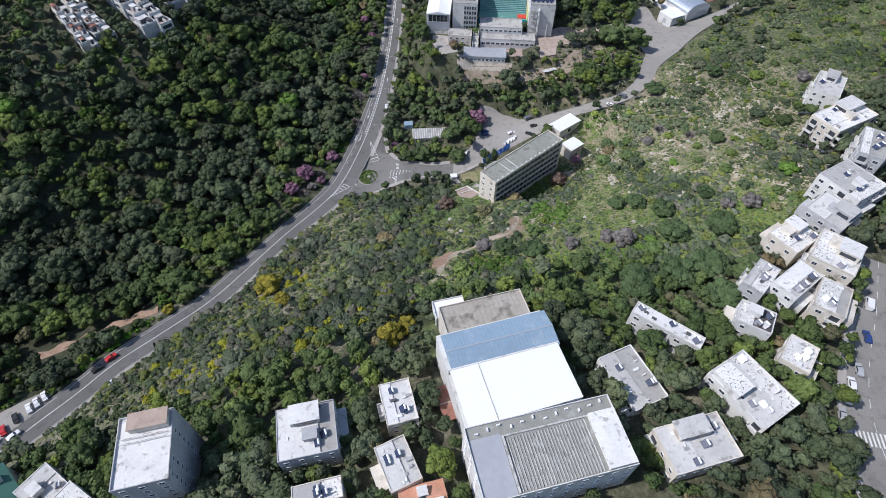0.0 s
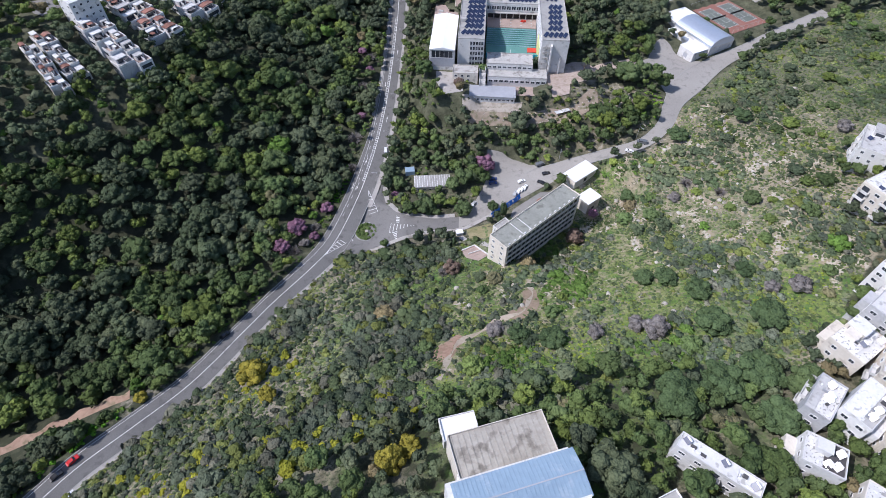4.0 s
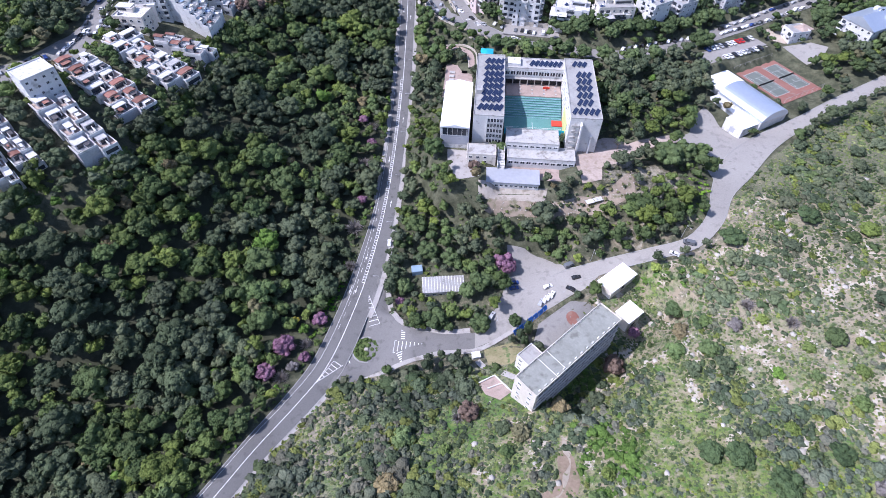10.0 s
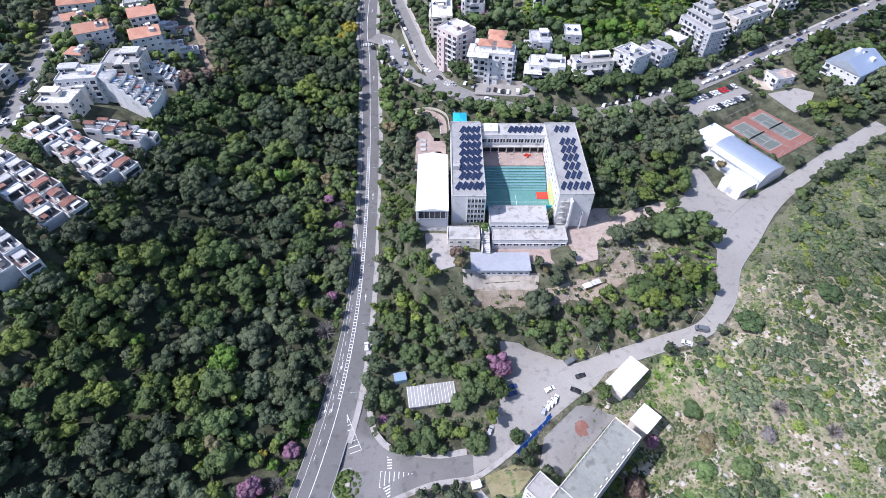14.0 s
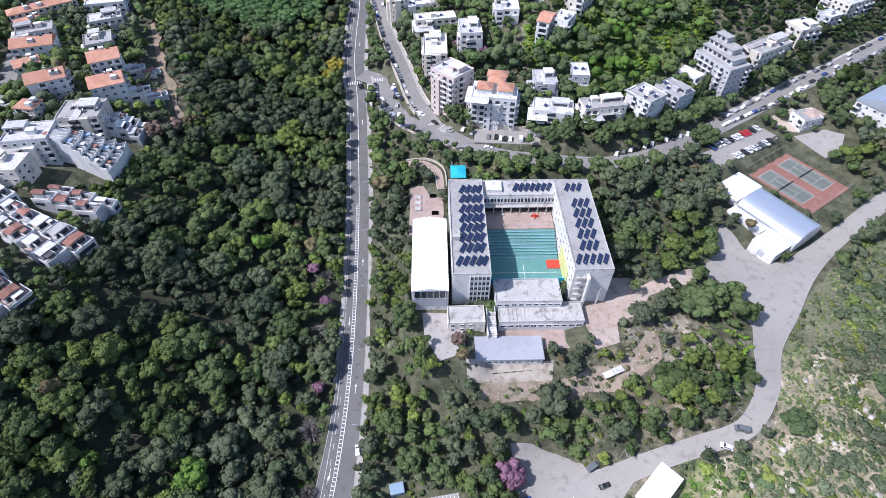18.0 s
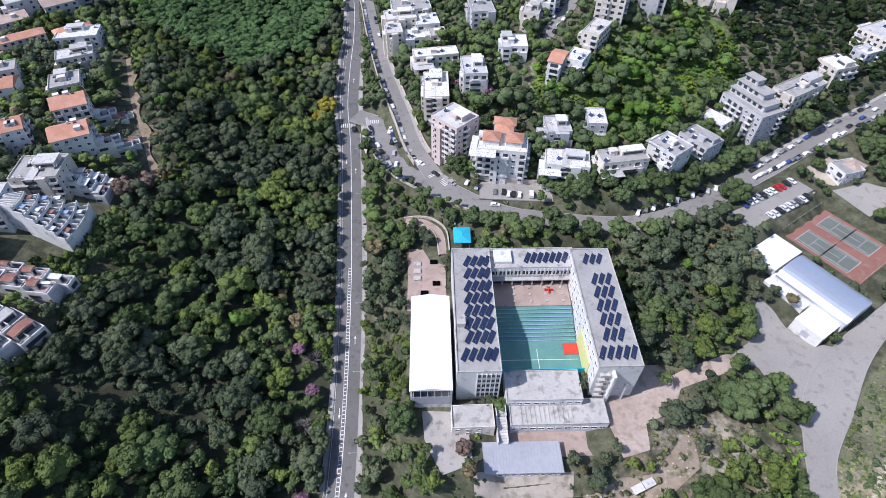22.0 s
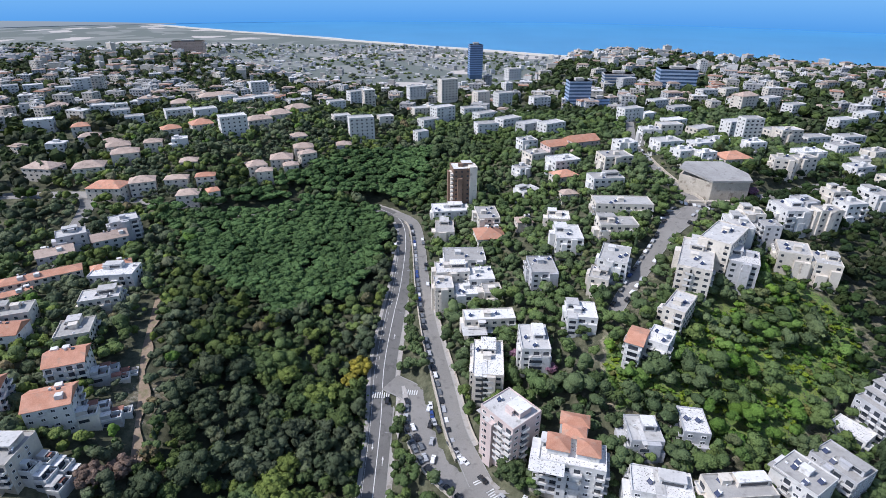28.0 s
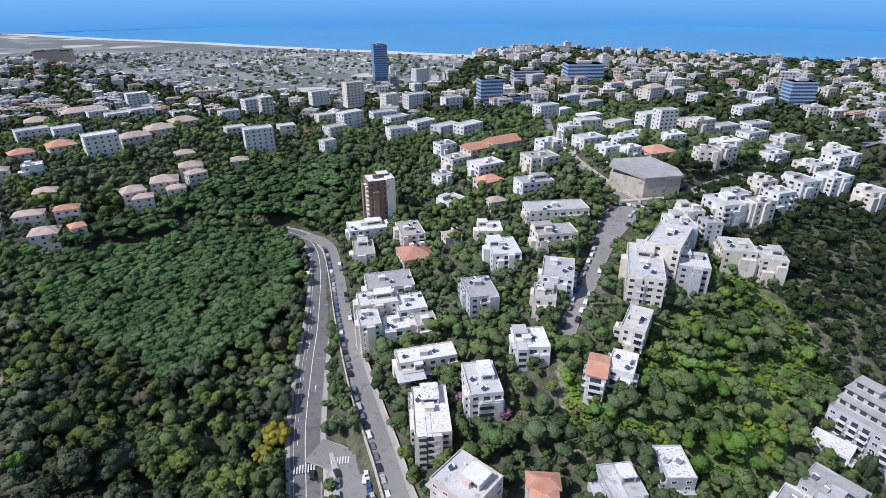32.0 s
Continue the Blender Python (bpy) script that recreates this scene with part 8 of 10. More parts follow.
south_kerb = on_ground(JUNCTION[2:8] + [(13, 223.3), (19.8, 227.6), (28.6, 233.7)])
tagged(new("pavement_south", strip_mesh("pavement_south", south_kerb, 0.0, 2.0, 0.22, PAVING, 0.6)), "pale pavement curving along the lane", "pavement", kind="structure")
north_kerb = on_ground([(-35.6, 258), (-33.6, 244), (-30.6, 236.4), (-25.9, 231.5), (-19.2, 229.4), (-7.2, 226.9), (4, 227.4)])
tagged(new("pavement_north", strip_mesh("pavement_north", north_kerb, -2.4, 0.0, 0.22, PAVING, 0.6)), "pale pavement round the junction corner", "pavement", kind="structure")
sheet("court_circle", [(48 + 3 * math.cos(a), 232 + 3 * math.sin(a)) for a in np.linspace(0, 6.2832, 17)[:-1]], 0.16, COURT_RED, "faded red circle painted on the play court", "court marking")
gate_hut = empty("gate_hut", 6, 215.6, height(6, 215.6), 12, "small white gatekeeper's hut beside the lane", "hut")
part("wall", boxes_mesh("wall", [(-1.6, -1.2, -0.5, 1.6, 1.2, 2.3)], WHITE_WALL), gate_hut)
part("roof", bevelled("roof", [(-1.8, -1.4, 2.3, 1.8, 1.4, 2.5)], WHITE_SHEET, 0.04), gate_hut)
part("window", boxes_mesh("window", [(-1.0, 1.2, 0.9, 1.0, 1.25, 1.8)], GLASS), gate_hut)
part("door", boxes_mesh("door", [(-1.65, -0.4, 0, -1.6, 0.4, 2.0)], METAL), gate_hut)
clear(6, 215.6, 4, 4, 12)
island = empty("roundabout", -40.8, 220.8, 4.3, 0, "round hedged traffic island with a stone kerb", "roundabout")
ring_ = [(math.cos(a), math.sin(a)) for a in np.linspace(0, 2 * math.pi, 33)[:-1]]
part("kerb_ring", mesh_of("kerb_ring", [(r_ * x, r_ * y, z) for r_, z in ((6.4, -0.3), (6.4, 0.25), (5.8, 0.25), (5.8, -0.3)) for x, y in ring_], [(j * 32 + i, j * 32 + (i + 1) % 32, (j + 1) * 32 + (i + 1) % 32, (j + 1) * 32 + i) for j in range(3) for i in range(32)], KERB), island)
part("bed", mesh_of("bed", [(5.8 * x, 5.8 * y, 0.15) for x, y in ring_], [tuple(range(32))], material("bed_soil", (0.1, 0.14, 0.04), (0.16, 0.2, 0.07), 0.95)), island)
clear(-40.8, 220.8, 12, 12, 0)
for k in range(26):
    a_ = k * 2.4
    part("hedge", HEDGE, island, "", pose(4.7 * math.cos(a_) * (1 if k < 20 else 0.5), 4.7 * math.sin(a_) * (1 if k < 20 else 0.5), 0.15, 0, 0, k * 77) @ Matrix.Diagonal((1.6, 1.6, 1.0, 1)))
part("stone", bevelled("stone", [(-0.9, -0.7, 0, 0.9, 0.7, 0.9)], ROCK, 0.25), island)
zebra(-24.6, 227, 0, 3, 5, main)
zebra(-25.3, 216.4, 25, 3, 5, main)
zebra(-36.5, 489, 90, 4, 8, main)
zebra(-23, 490, 85, 3.4, 7, upper)
zebra(4.5, 441, 30, 3.5, 7, upper)
zebra(12, 432, 35, 3.5, 7, upper)
zebra(113, 52, 80, 4, 9, south)


def laid(p, q):
    """A pose at p, along the asphalt towards q."""
    za, zb = (height(*v) + 0.45 for v in (p, q))
    length = math.hypot(q[0] - p[0], q[1] - p[1])
    return pose(p[0], p[1], za, 0, 0, math.degrees(math.atan2(q[1] - p[1], q[0] - p[0]))) @ pose(0, 0, 0, 0, -math.degrees(math.atan2(zb - za, length)), 0)


def hatch(points, z, road):
    """A painted island: outline and slanting bars between two long sides."""
    (ax, ay), (bx, by), (cx_, cy_) = points
    for p, q in ((points[0], points[1]), (points[1], points[2]), (points[2], points[0])):
        length, turn = math.hypot(q[0] - p[0], q[1] - p[1]), math.degrees(math.atan2(q[1] - p[1], q[0] - p[0]))
        part("painted_line", boxes_mesh("painted_line", [(0, -0.1, 0, length, 0.1, 0.012)], PAINT), road, "", laid(p, q))
    for k in range(1, 7):
        t = k / 7
        p, q = (ax + (cx_ - ax) * t, ay + (cy_ - ay) * t), (bx + (cx_ - bx) * t, by + (cy_ - by) * t)
        length, turn = math.hypot(q[0] - p[0], q[1] - p[1]), math.degrees(math.atan2(q[1] - p[1], q[0] - p[0]))
        part("painted_bar", boxes_mesh("painted_bar", [(0, -0.16, 0.012, length, 0.16, 0.02)], PAINT), road, "", laid(p, q))


hatch([(-36, 233), (-41, 232), (-42, 247)], 7.0, main)
hatch([(-49, 214), (-53, 217), (-60, 205)], 4.75, main)
hatch([(-28.6, 224.3), (-29.1, 218.3), (-16.6, 222.3)], 6.2, main)
hatch([(-52, 225), (-50, 218), (-47, 214)], 4.6, main)
part("lane_line", dash_mesh("lane_line", MAIN_ROAD[(MAIN_ROAD[:, 1] > 228) & (MAIN_ROAD[:, 1] < 300)], -3.2, 0.09, 0.15, 2.5, 3.5, PAINT), main)
part("lane_line", dash_mesh("lane_line", MAIN_ROAD[(MAIN_ROAD[:, 1] > 500) & (MAIN_ROAD[:, 1] < 600)], -3.0, 0.09, 0.15, 2.5, 3.5, PAINT), main)

ARROW = mesh_of("lane_arrow", [(-0.12, -2.2, 0), (0.12, -2.2, 0), (0.12, 0.6, 0), (0.45, 0.6, 0), (0, 2.2, 0), (-0.45, 0.6, 0), (-0.12, 0.6, 0)], [(0, 1, 2, 6), (5, 6, 2, 3, 4)], PAINT)
for u, v in ((-2.6, 250), (-5.2, 250), (-2.8, 268), (2.4, 300), (-2.4, 330), (2.4, 360), (2.4, 455), (-2.4, 462), (2.8, 530), (-2.8, 560)):
    x, z = np.interp(v, MAIN_ROAD[:, 1], MAIN_ROAD[:, 0]), np.interp(v, MAIN_ROAD[:, 1], MAIN_ROAD[:, 2])
    dx = np.interp(v + 2, MAIN_ROAD[:, 1], MAIN_ROAD[:, 0]) - x
    dz = np.interp(v + 2, MAIN_ROAD[:, 1], MAIN_ROAD[:, 2]) - z
    part("lane_arrow", ARROW, main, "", pose(x + u, v, z + 0.14, math.degrees(math.atan2(dz, 2)), 0, (180 if u < 0 else 0) - math.degrees(math.atan2(dx, 2))) if u > 0 else pose(x + u, v, z + 0.14, -math.degrees(math.atan2(dz, 2)), 0, 180 - math.degrees(math.atan2(dx, 2))))

# stone retaining walls of the terrace street and the hillside lanes
wall_line = TERRACE_ROAD[(TERRACE_ROAD[:, 1] > 448) & (TERRACE_ROAD[:, 1] < 668)]
tagged(new("wall_terrace", strip_mesh("wall_terrace", wall_line, lambda p: -half(p) - 1.0, lambda p: -half(p) - 0.4, 1.0, STONE, 6.0)), "pale stone retaining wall under the terrace street", "retaining wall", kind="structure")
wall_line = TERRACE_ROAD[(TERRACE_ROAD[:, 1] > 452) & (TERRACE_ROAD[:, 1] < 560)]
tagged(new("wall_gardens", strip_mesh("wall_gardens", wall_line, lambda p: half(p) + 1.8, lambda p: half(p) + 2.2, 1.4, STONE, 3.0)), "stone garden wall along the terrace street", "garden wall", kind="structure")
tagged(new("pavement_terrace", strip_mesh("pavement_terrace", wall_line, lambda p: half(p) + 0.15, lambda p: half(p) + 1.8, 0.2, PAVING, 0.5)), "narrow pavement of the terrace street", "pavement", kind="structure")
wall_line = UPPER_ROAD[(UPPER_ROAD[:, 1] > 415) & (UPPER_ROAD[:, 0] < 25) & (UPPER_ROAD[:, 0] > -16)]
tagged(new("wall_upper", strip_mesh("wall_upper", wall_line, lambda p: half(p) + 0.4, lambda p: half(p) + 0.8, 1.0, STONE, 6.0)), "pale stone wall along the curving street", "retaining wall", kind="structure")
wall_line = EAST_ROAD[(EAST_ROAD[:, 1] > 606) & (EAST_ROAD[:, 1] < 700)]
tagged(new("wall_east", strip_mesh("wall_east", wall_line, lambda p: half(p) + 0.4, lambda p: half(p) + 0.9, 1.6, STONE, 3.0)), "pale stone wall along the climbing street", "garden wall", kind="structure")
flat = MAIN_ROAD[(MAIN_ROAD[:, 1] > 60) & (MAIN_ROAD[:, 1] < 205)]
tagged(new("verge", strip_mesh("verge", flat, lambda p: half(p) + 0.15, lambda p: half(p) + 1.7, 0.1, PAVING, 0.4)), "dusty verge beside the valley road", "verge", kind="structure")
sheet("pavement_bay", [(-143.5, 88.5), (-150, 84.8), (-160, 77.5), (-163.5, 70), (-156, 64.5), (-150.5, 73)], 0.1, PALE_ASPHALT, "pale parking bay beside the valley road", "car park")
clear(-153, 77, 20, 11, 45)
EARTH = material("bare_earth", (0.22, 0.165, 0.115), (0.36, 0.275, 0.2), 0.95, 0.8, 0.1, (0.2, 0.18, 0.1), 0.3)
RED_EARTH = material("red_earth", (0.26, 0.165, 0.115), (0.44, 0.305, 0.225), 0.95, 0.8, 0.1, (0.2, 0.17, 0.1), 0.25)
bank = on_ground([(-168, 106), (-157, 112.5), (-146, 119), (-134, 125.5), (-125, 129)])
tagged(new("earth_bank", strip_mesh("earth_bank", bank, lambda p: -3.0 - 0.9 * np.sin(p[:, 0] * 0.7), lambda p: 3.0 + 0.9 * np.sin(p[:, 0] * 0.5), 0.2, RED_EARTH)), "bare reddish earth bank beside the road", "bank", kind="structure")
track = on_ground([(-125, 440), (-128, 449), (-137, 473), (-147, 496), (-155, 519), (-165, 548)])
tagged(new("track", strip_mesh("track", track, lambda p: -3.2 - 1.3 * np.sin(p[:, 1] * 0.35), lambda p: 2.8 + 1.4 * np.sin(p[:, 1] * 0.23), 0.15, EARTH)), "reddish dirt track along the wood's edge", "track", kind="structure")
block("school_annex", 10, 314.6, 30, 14.4, 8.2, 38, -3, CREAM_WALL, CONCRETE, "low cream annex with a concrete roof deck beside the school")
stair = empty("outdoor_stair", 20, 318, 0, -3, "white concrete outdoor stair beside the annex", "stair")
for k in range(14):
    part("step", boxes_mesh("step", [(-1.5, -0.85 * (k + 1), 29.5, 1.5, -0.85 * k, 37.4 - 0.3 * k)], ROOF_PALE), stair)
for s in (-1, 1):
    part("side_wall", boxes_mesh("side_wall", [(s * 1.65 - 0.14, -4.0 * (j + 1), 29.5, s * 1.65 + 0.14, -4.0 * j, 38.2 - 1.35 * j) for j in range(3)], WHITE_WALL), stair)
BARE_BANK = [(13.5, 290.7), (10.9, 287.4), (23.5, 283.1), (35.4, 283.8), (48.8, 281.5), (53.4, 284.8), (65, 283.3), (74.2, 288), (84.4, 293.9), (83.9, 306.2), (77, 300.2), (69, 293.7), (57.5, 293.7), (46.9, 289.2), (35.9, 289.1)]
sheet("ground_bank", BARE_BANK, 0.22, material("stony_earth", (0.24, 0.19, 0.14), (0.4, 0.33, 0.26), 0.95, 0.7, 0.12, (0.15, 0.15, 0.08), 0.45), "bare stony earth bank below the school", "bank")
lean_to = empty("sheet_shelter", 63.8, 290.2, float(ground(63.8, 290.2)) - 0.1, 18, "small shelter roofed with white metal sheets on the bank", "shelter")
for k in (-1, 1):
    part("roof_sheet", boxes_mesh("roof_sheet", [(-2.1, -1.3, 2.0, 2.1, 1.3, 2.06)] + [(-2.1, -1.3 + 0.4 * j, 2.06, 2.1, -1.22 + 0.4 * j, 2.1) for j in range(7)], ROOF_WHITE), lean_to, "", pose(k * 2.15, 0, 0.15 * k))
    for s in (-1, 1):
        part("post", boxes_mesh("post", [(-0.05, -0.05, 0, 0.05, 0.05, 2.0 + 0.15 * k)], METAL), lean_to, "", pose(k * 4.0, s * 1.1, 0))
trail = on_ground([(-3, 120), (0, 128), (3, 136), (9, 141), (18, 148), (27, 152), (32, 158), (35, 167), (34, 176)])
tagged(new("trail", strip_mesh("trail", trail, lambda p: -1.3 - 0.9 * np.sin(p[:, 1] * 0.6), lambda p: 1.3 + 0.9 * np.sin(p[:, 0] * 0.5), 0.12, material("pale_earth", (0.34, 0.28, 0.21), (0.5, 0.43, 0.34), 0.95, 0.9, 0.15, (0.2, 0.2, 0.1), 0.35, patch=(0.6, 0.05)))), "pale trodden earth trail up the slope", "trail", kind="structure")
sheet("trail_patch", [(-7, 131), (-3, 128.5), (1.5, 131), (4, 136.5), (6.5, 141), (3.5, 143.5), (0, 140), (-3.5, 137.5)], 0.16, RED_EARTH, "bare reddish earth beside the trail", "bare earth", 1.2)
sheet("trail_patch_pale", [(22, 151), (27, 148.5), (33, 152), (36, 158), (36, 167), (33.5, 172), (30.5, 167), (30, 160), (25, 156.5)], 0.16, EARTH, "bare stony earth at the head of the trail", "bare earth", 1.2)
for u, v in ((-1, 135), (2.5, 139.5), (26, 152), (33, 158), (33, 165)):
    clear(u, v, 5, 5, 0)
for p in trail[::3]:
    clear(p[0], p[1], 3, 3, 0)
for p in list(track[::4]) + list(bank[::3]):
    clear(p[0], p[1], 6, 8, 0)
for s_, name_ in ((-1, "pavement_hill"), (1, "pavement_hill_far")):
    tagged(new(name_, strip_mesh(name_, SOUTH_ROAD, (lambda p, s_=s_: half(p) + 0.15 if s_ > 0 else -half(p) - 2.2), (lambda p, s_=s_: half(p) + 2.2 if s_ > 0 else -half(p) - 0.15), 0.18, PAVING, 0.6)), "paved footway along the hill street", "pavement", kind="structure")
# garden and steps at the long block, yards and walls by the upper street
GARDEN_SOIL = material("garden_soil", (0.2, 0.19, 0.09), (0.34, 0.29, 0.17), 0.95, 1.1, 0.2, (0.12, 0.17, 0.06), 0.5, patch=(0.5, 0.05))
sheet("garden_plot", [(9.5, 219), (23.8, 223), (27, 217.5), (20, 210.5), (11, 210.2)], 0.12, GARDEN_SOIL, "terraced garden plot with dry beds", "garden")
path_line = on_ground([(6.5, 213.6), (9.5, 209.2), (16, 206.6), (21.5, 203.5)])
tagged(new("garden_path", strip_mesh("garden_path", path_line, -1.2, 1.2, 0.22, PAVING, 0.5)), "pale curved path to the long block", "path", kind="structure")
sheet("pavement_terrace_rust", [(6.5, 201.9), (13, 205.2), (19, 197), (14.3, 193.5), (8.8, 196.5)], 0.25, PINK_PAVING, "rust-coloured paved terrace below the long block", "terrace")
for p, q in (((6.5, 201.9), (13, 205.2)), ((13, 205.2), (19, 197)), ((9.8, 199), (16, 201.4))):
    line = on_ground([p, ((p[0] + q[0]) / 2, (p[1] + q[1]) / 2), q])
    tagged(new("wall_low", strip_mesh("wall_low", line, -0.2, 0.2, 0.9, WHITE_WALL, 1.5)), "low white wall of the paved terrace", "wall", kind="structure")
sheet("pavement_sand", [(189, 425), (203, 430), (213, 424), (214, 416), (197, 413), (188.5, 418)], 0.15, material("sandy_yard", (0.4, 0.33, 0.26), (0.52, 0.45, 0.37), 0.95, 0.8, 0.1), "sandy yard behind the car park", "yard")
sheet("pavement_hall_yard", [(195, 410.5), (212, 412.5), (220, 407), (213, 397), (203, 393), (199, 402)], 0.15, PALE_ASPHALT, "pale asphalt yard beside the tennis courts", "yard")
line = on_ground([(23.8, 432.5), (36.3, 428.6), (50.5, 426.0), (60, 424)])
tagged(new("wall_parking", strip_mesh("wall_parking", line, -0.3, 0.3, 2.6, STONE, 4.0)), "pale stone retaining wall above the parking court", "retaining wall", kind="structure")
for k, points in enumerate(([(-9, 416), (-2, 414.5), (4, 411), (9.3, 403), (9.8, 391)], [(-8, 412), (-3, 410.5), (1, 407), (4.5, 401), (5.2, 390)], [(5.6, 418), (10, 413), (13.4, 407), (13.8, 396)])):
    line = on_ground(points)
    tagged(new("wall_ramp", strip_mesh("wall_ramp", line, -0.25, 0.25, 1.1, STONE, 2.5)), "curved stone wall of the school ramp", "garden wall", kind="structure")
ramp_line = on_ground([(-8.5, 414), (-2.5, 412.5), (2.5, 409), (7, 402), (7.5, 390.5)])
tagged(new("ramp", strip_mesh("ramp", ramp_line, -2.0, 2.0, 0.3, PINK_PAVING, 0.5)), "curved reddish paved ramp to the school", "ramp", kind="structure")
for p in list(ramp_line[::2]):
    clear(p[0], p[1], 5, 4, 0)
for cx_, cy_, w_, d_ in ((201, 421, 24, 14), (208, 403, 22, 16), (14, 200, 12, 10), (17, 215, 15, 10)):
    clear(cx_, cy_, w_, d_, 0)
POLE = mesh_of("pole", [(r_ * x, r_ * y, z) for r_, z in ((0.11, 0), (0.07, 8)) for x, y in [(math.cos(a), math.sin(a)) for a in np.linspace(0, 6.283, 9)[:-1]]], [(i, (i + 1) % 8, 8 + (i + 1) % 8, 8 + i) for i in range(8)] + [tuple(range(8, 16))], METAL)
ARM = boxes_mesh("arm", [(0, -0.05, 7.8, 2.2, 0.05, 7.9)], METAL)
HEAD = bevelled("lamp_head", [(1.8, -0.16, 7.75, 2.7, 0.16, 7.9)], METAL, 0.04)
for x, y, turn in [(np.interp(v, MAIN_ROAD[:, 1], MAIN_ROAD[:, 0]) + np.interp(v, MAIN_ROAD[:, 1], MAIN_ROAD[:, 3]) + 0.7, v, 180) for v in (252, 282, 312, 342, 372, 402, 432, 462, 540, 580, 620)] + [(15, 231, -90), (60, 262, -90), (100, 268, -60)]:
    lamp = empty("street_lamp", x, y, height(x, y) + 0.1, turn, "slim grey street lamp beside the road", "street lamp", "street lamps")
    pole = part("pole", POLE, lamp)
    part("arm", ARM, pole)
    part("lamp_head", HEAD, pole)


# ---- trees ----
def plant(name, spots, shapes, mat, label, category, kind="stuff"):
    """One mesh of many crowns. spots: x, y, z of the crown's middle, radius, height factor, and a tint."""
    rng = np.random.RandomState(len(spots) + 5)
    verts, tris, tones, at = [], [], [], 0
    for x, y, z, r, tall, red, green, blue in spots:
        v, f = shapes[rng.randint(len(shapes))]
        a = rng.uniform(0, 6.283)
        c, s = math.cos(a) * r, math.sin(a) * r
        verts.append(np.column_stack([v[:, 0] * c - v[:, 1] * s + x, v[:, 0] * s + v[:, 1] * c + y, v[:, 2] * r * tall + z]))
        tris.append(f + at)
        tones.append(np.tile(np.array([red, green, blue, 1], np.float32), (len(v), 1)))
        at += len(v)
    verts, tris, tones = np.concatenate(verts), np.concatenate(tris), np.concatenate(tones)
    me = bpy.data.meshes.new(name)
    me.vertices.add(len(verts))
    me.vertices.foreach_set("co", verts.astype(np.float32).reshape(-1))
    me.loops.add(len(tris) * 3)
    me.loops.foreach_set("vertex_index", tris.astype(np.int32).reshape(-1))
    me.polygons.add(len(tris))
    me.polygons.foreach_set("loop_start", np.arange(0, len(tris) * 3, 3, dtype=np.int32))
    me.polygons.foreach_set("use_smooth", np.ones(len(tris), bool))
    me.update(calc_edges=True)
    me.color_attributes.new("tone", "FLOAT_COLOR", "POINT").data.foreach_set("color", tones.reshape(-1))
    me.materials.append(mat)
    return tagged(new(name, me), label, category, kind=kind)


NEAR_SHAPES = [crown_shape(k, 7, 64, 0.105, 0.8, 0.58, 0.42, loose=0.75) for k in range(8)]
BIG_SHAPES = [crown_shape(30 + k, 26, 300, 0.062, 0.72, 0.7, 0.3, loose=0.7) for k in range(5)]
PINE_SHAPES = [crown_shape(130 + k, 9, 60, 0.09, 0.5, 0.7, 0.36, loose=0.5) for k in range(5)]
BUSH_SHAPES = [crown_shape(20 + k, 3, 14, 0.17, 0.62, 0.5, 0.5, loose=0.6) for k in range(6)]
FAR_SHAPES = [crown_shape(40 + k, 3, 12, 0.15, 0.8, 0.55, 0.52, loose=0.6) for k in range(6)]
SPECK_SHAPES = [crown_shape(60 + k, 1, 9, 0.26, 0.8, 0.7, 0.6, loose=0.6) for k in range(5)]


def scatter(x0, y0, x1, y1, spacing, seed):
    rng = np.random.RandomState(seed)
    u, v = np.meshgrid(np.arange(x0, x1, spacing), np.arange(y0, y1, spacing * 0.87))
    u = u + (np.arange(len(u))[:, None] % 2) * spacing / 2
    return (u + rng.uniform(-0.4, 0.4, u.shape) * spacing).ravel(), (v + rng.uniform(-0.4, 0.4, v.shape) * spacing).ravel(), rng


GREY_TINTS = np.array([(0.92, 0.9, 1.04), (1.1, 1.06, 1.2), (0.84, 0.87, 0.96), (1.25, 1.18, 1.26), (1.0, 1.0, 1.04), (0.82, 0.86, 0.9)])
GREEN_TINTS = np.array([(0.92, 1.06, 0.78), (1.08, 1.2, 0.8), (0.88, 0.98, 0.75), (1.25, 1.34, 0.8), (1.0, 1.1, 0.85), (1.45, 1.5, 0.75)])
RARE_TINTS = np.array([(1.75, 1.75, 0.8), (1.6, 1.2, 1.25), (1.1, 1.5, 0.6), (1.45, 1.25, 1.45), (1.9, 1.25, 1.3)])


def tint(rng, x, y, seed=11, rare=0.05):
    """Leaf tints in patches of grey-green pine and greener oak, with a few odd ones."""
    n = len(x)
    gardens = (y > 405) & (x > -30)
    grey = patchy(x, y, 70, seed) + rng.uniform(-0.22, 0.22, n) > 0.52
    t = np.where(grey[:, None], GREY_TINTS[rng.randint(6, size=n)], GREEN_TINTS[rng.randint(6, size=n)])
    t = np.where((rng.uniform(0, 1, n) < rare)[:, None], RARE_TINTS[rng.randint(5, size=n)], t)
    t = np.where(gardens[:, None], 0.45 * t + 0.55 * np.array((0.94, 1.13, 0.8)), t)
    return t * rng.uniform(0.85, 1.15, (n, 1))


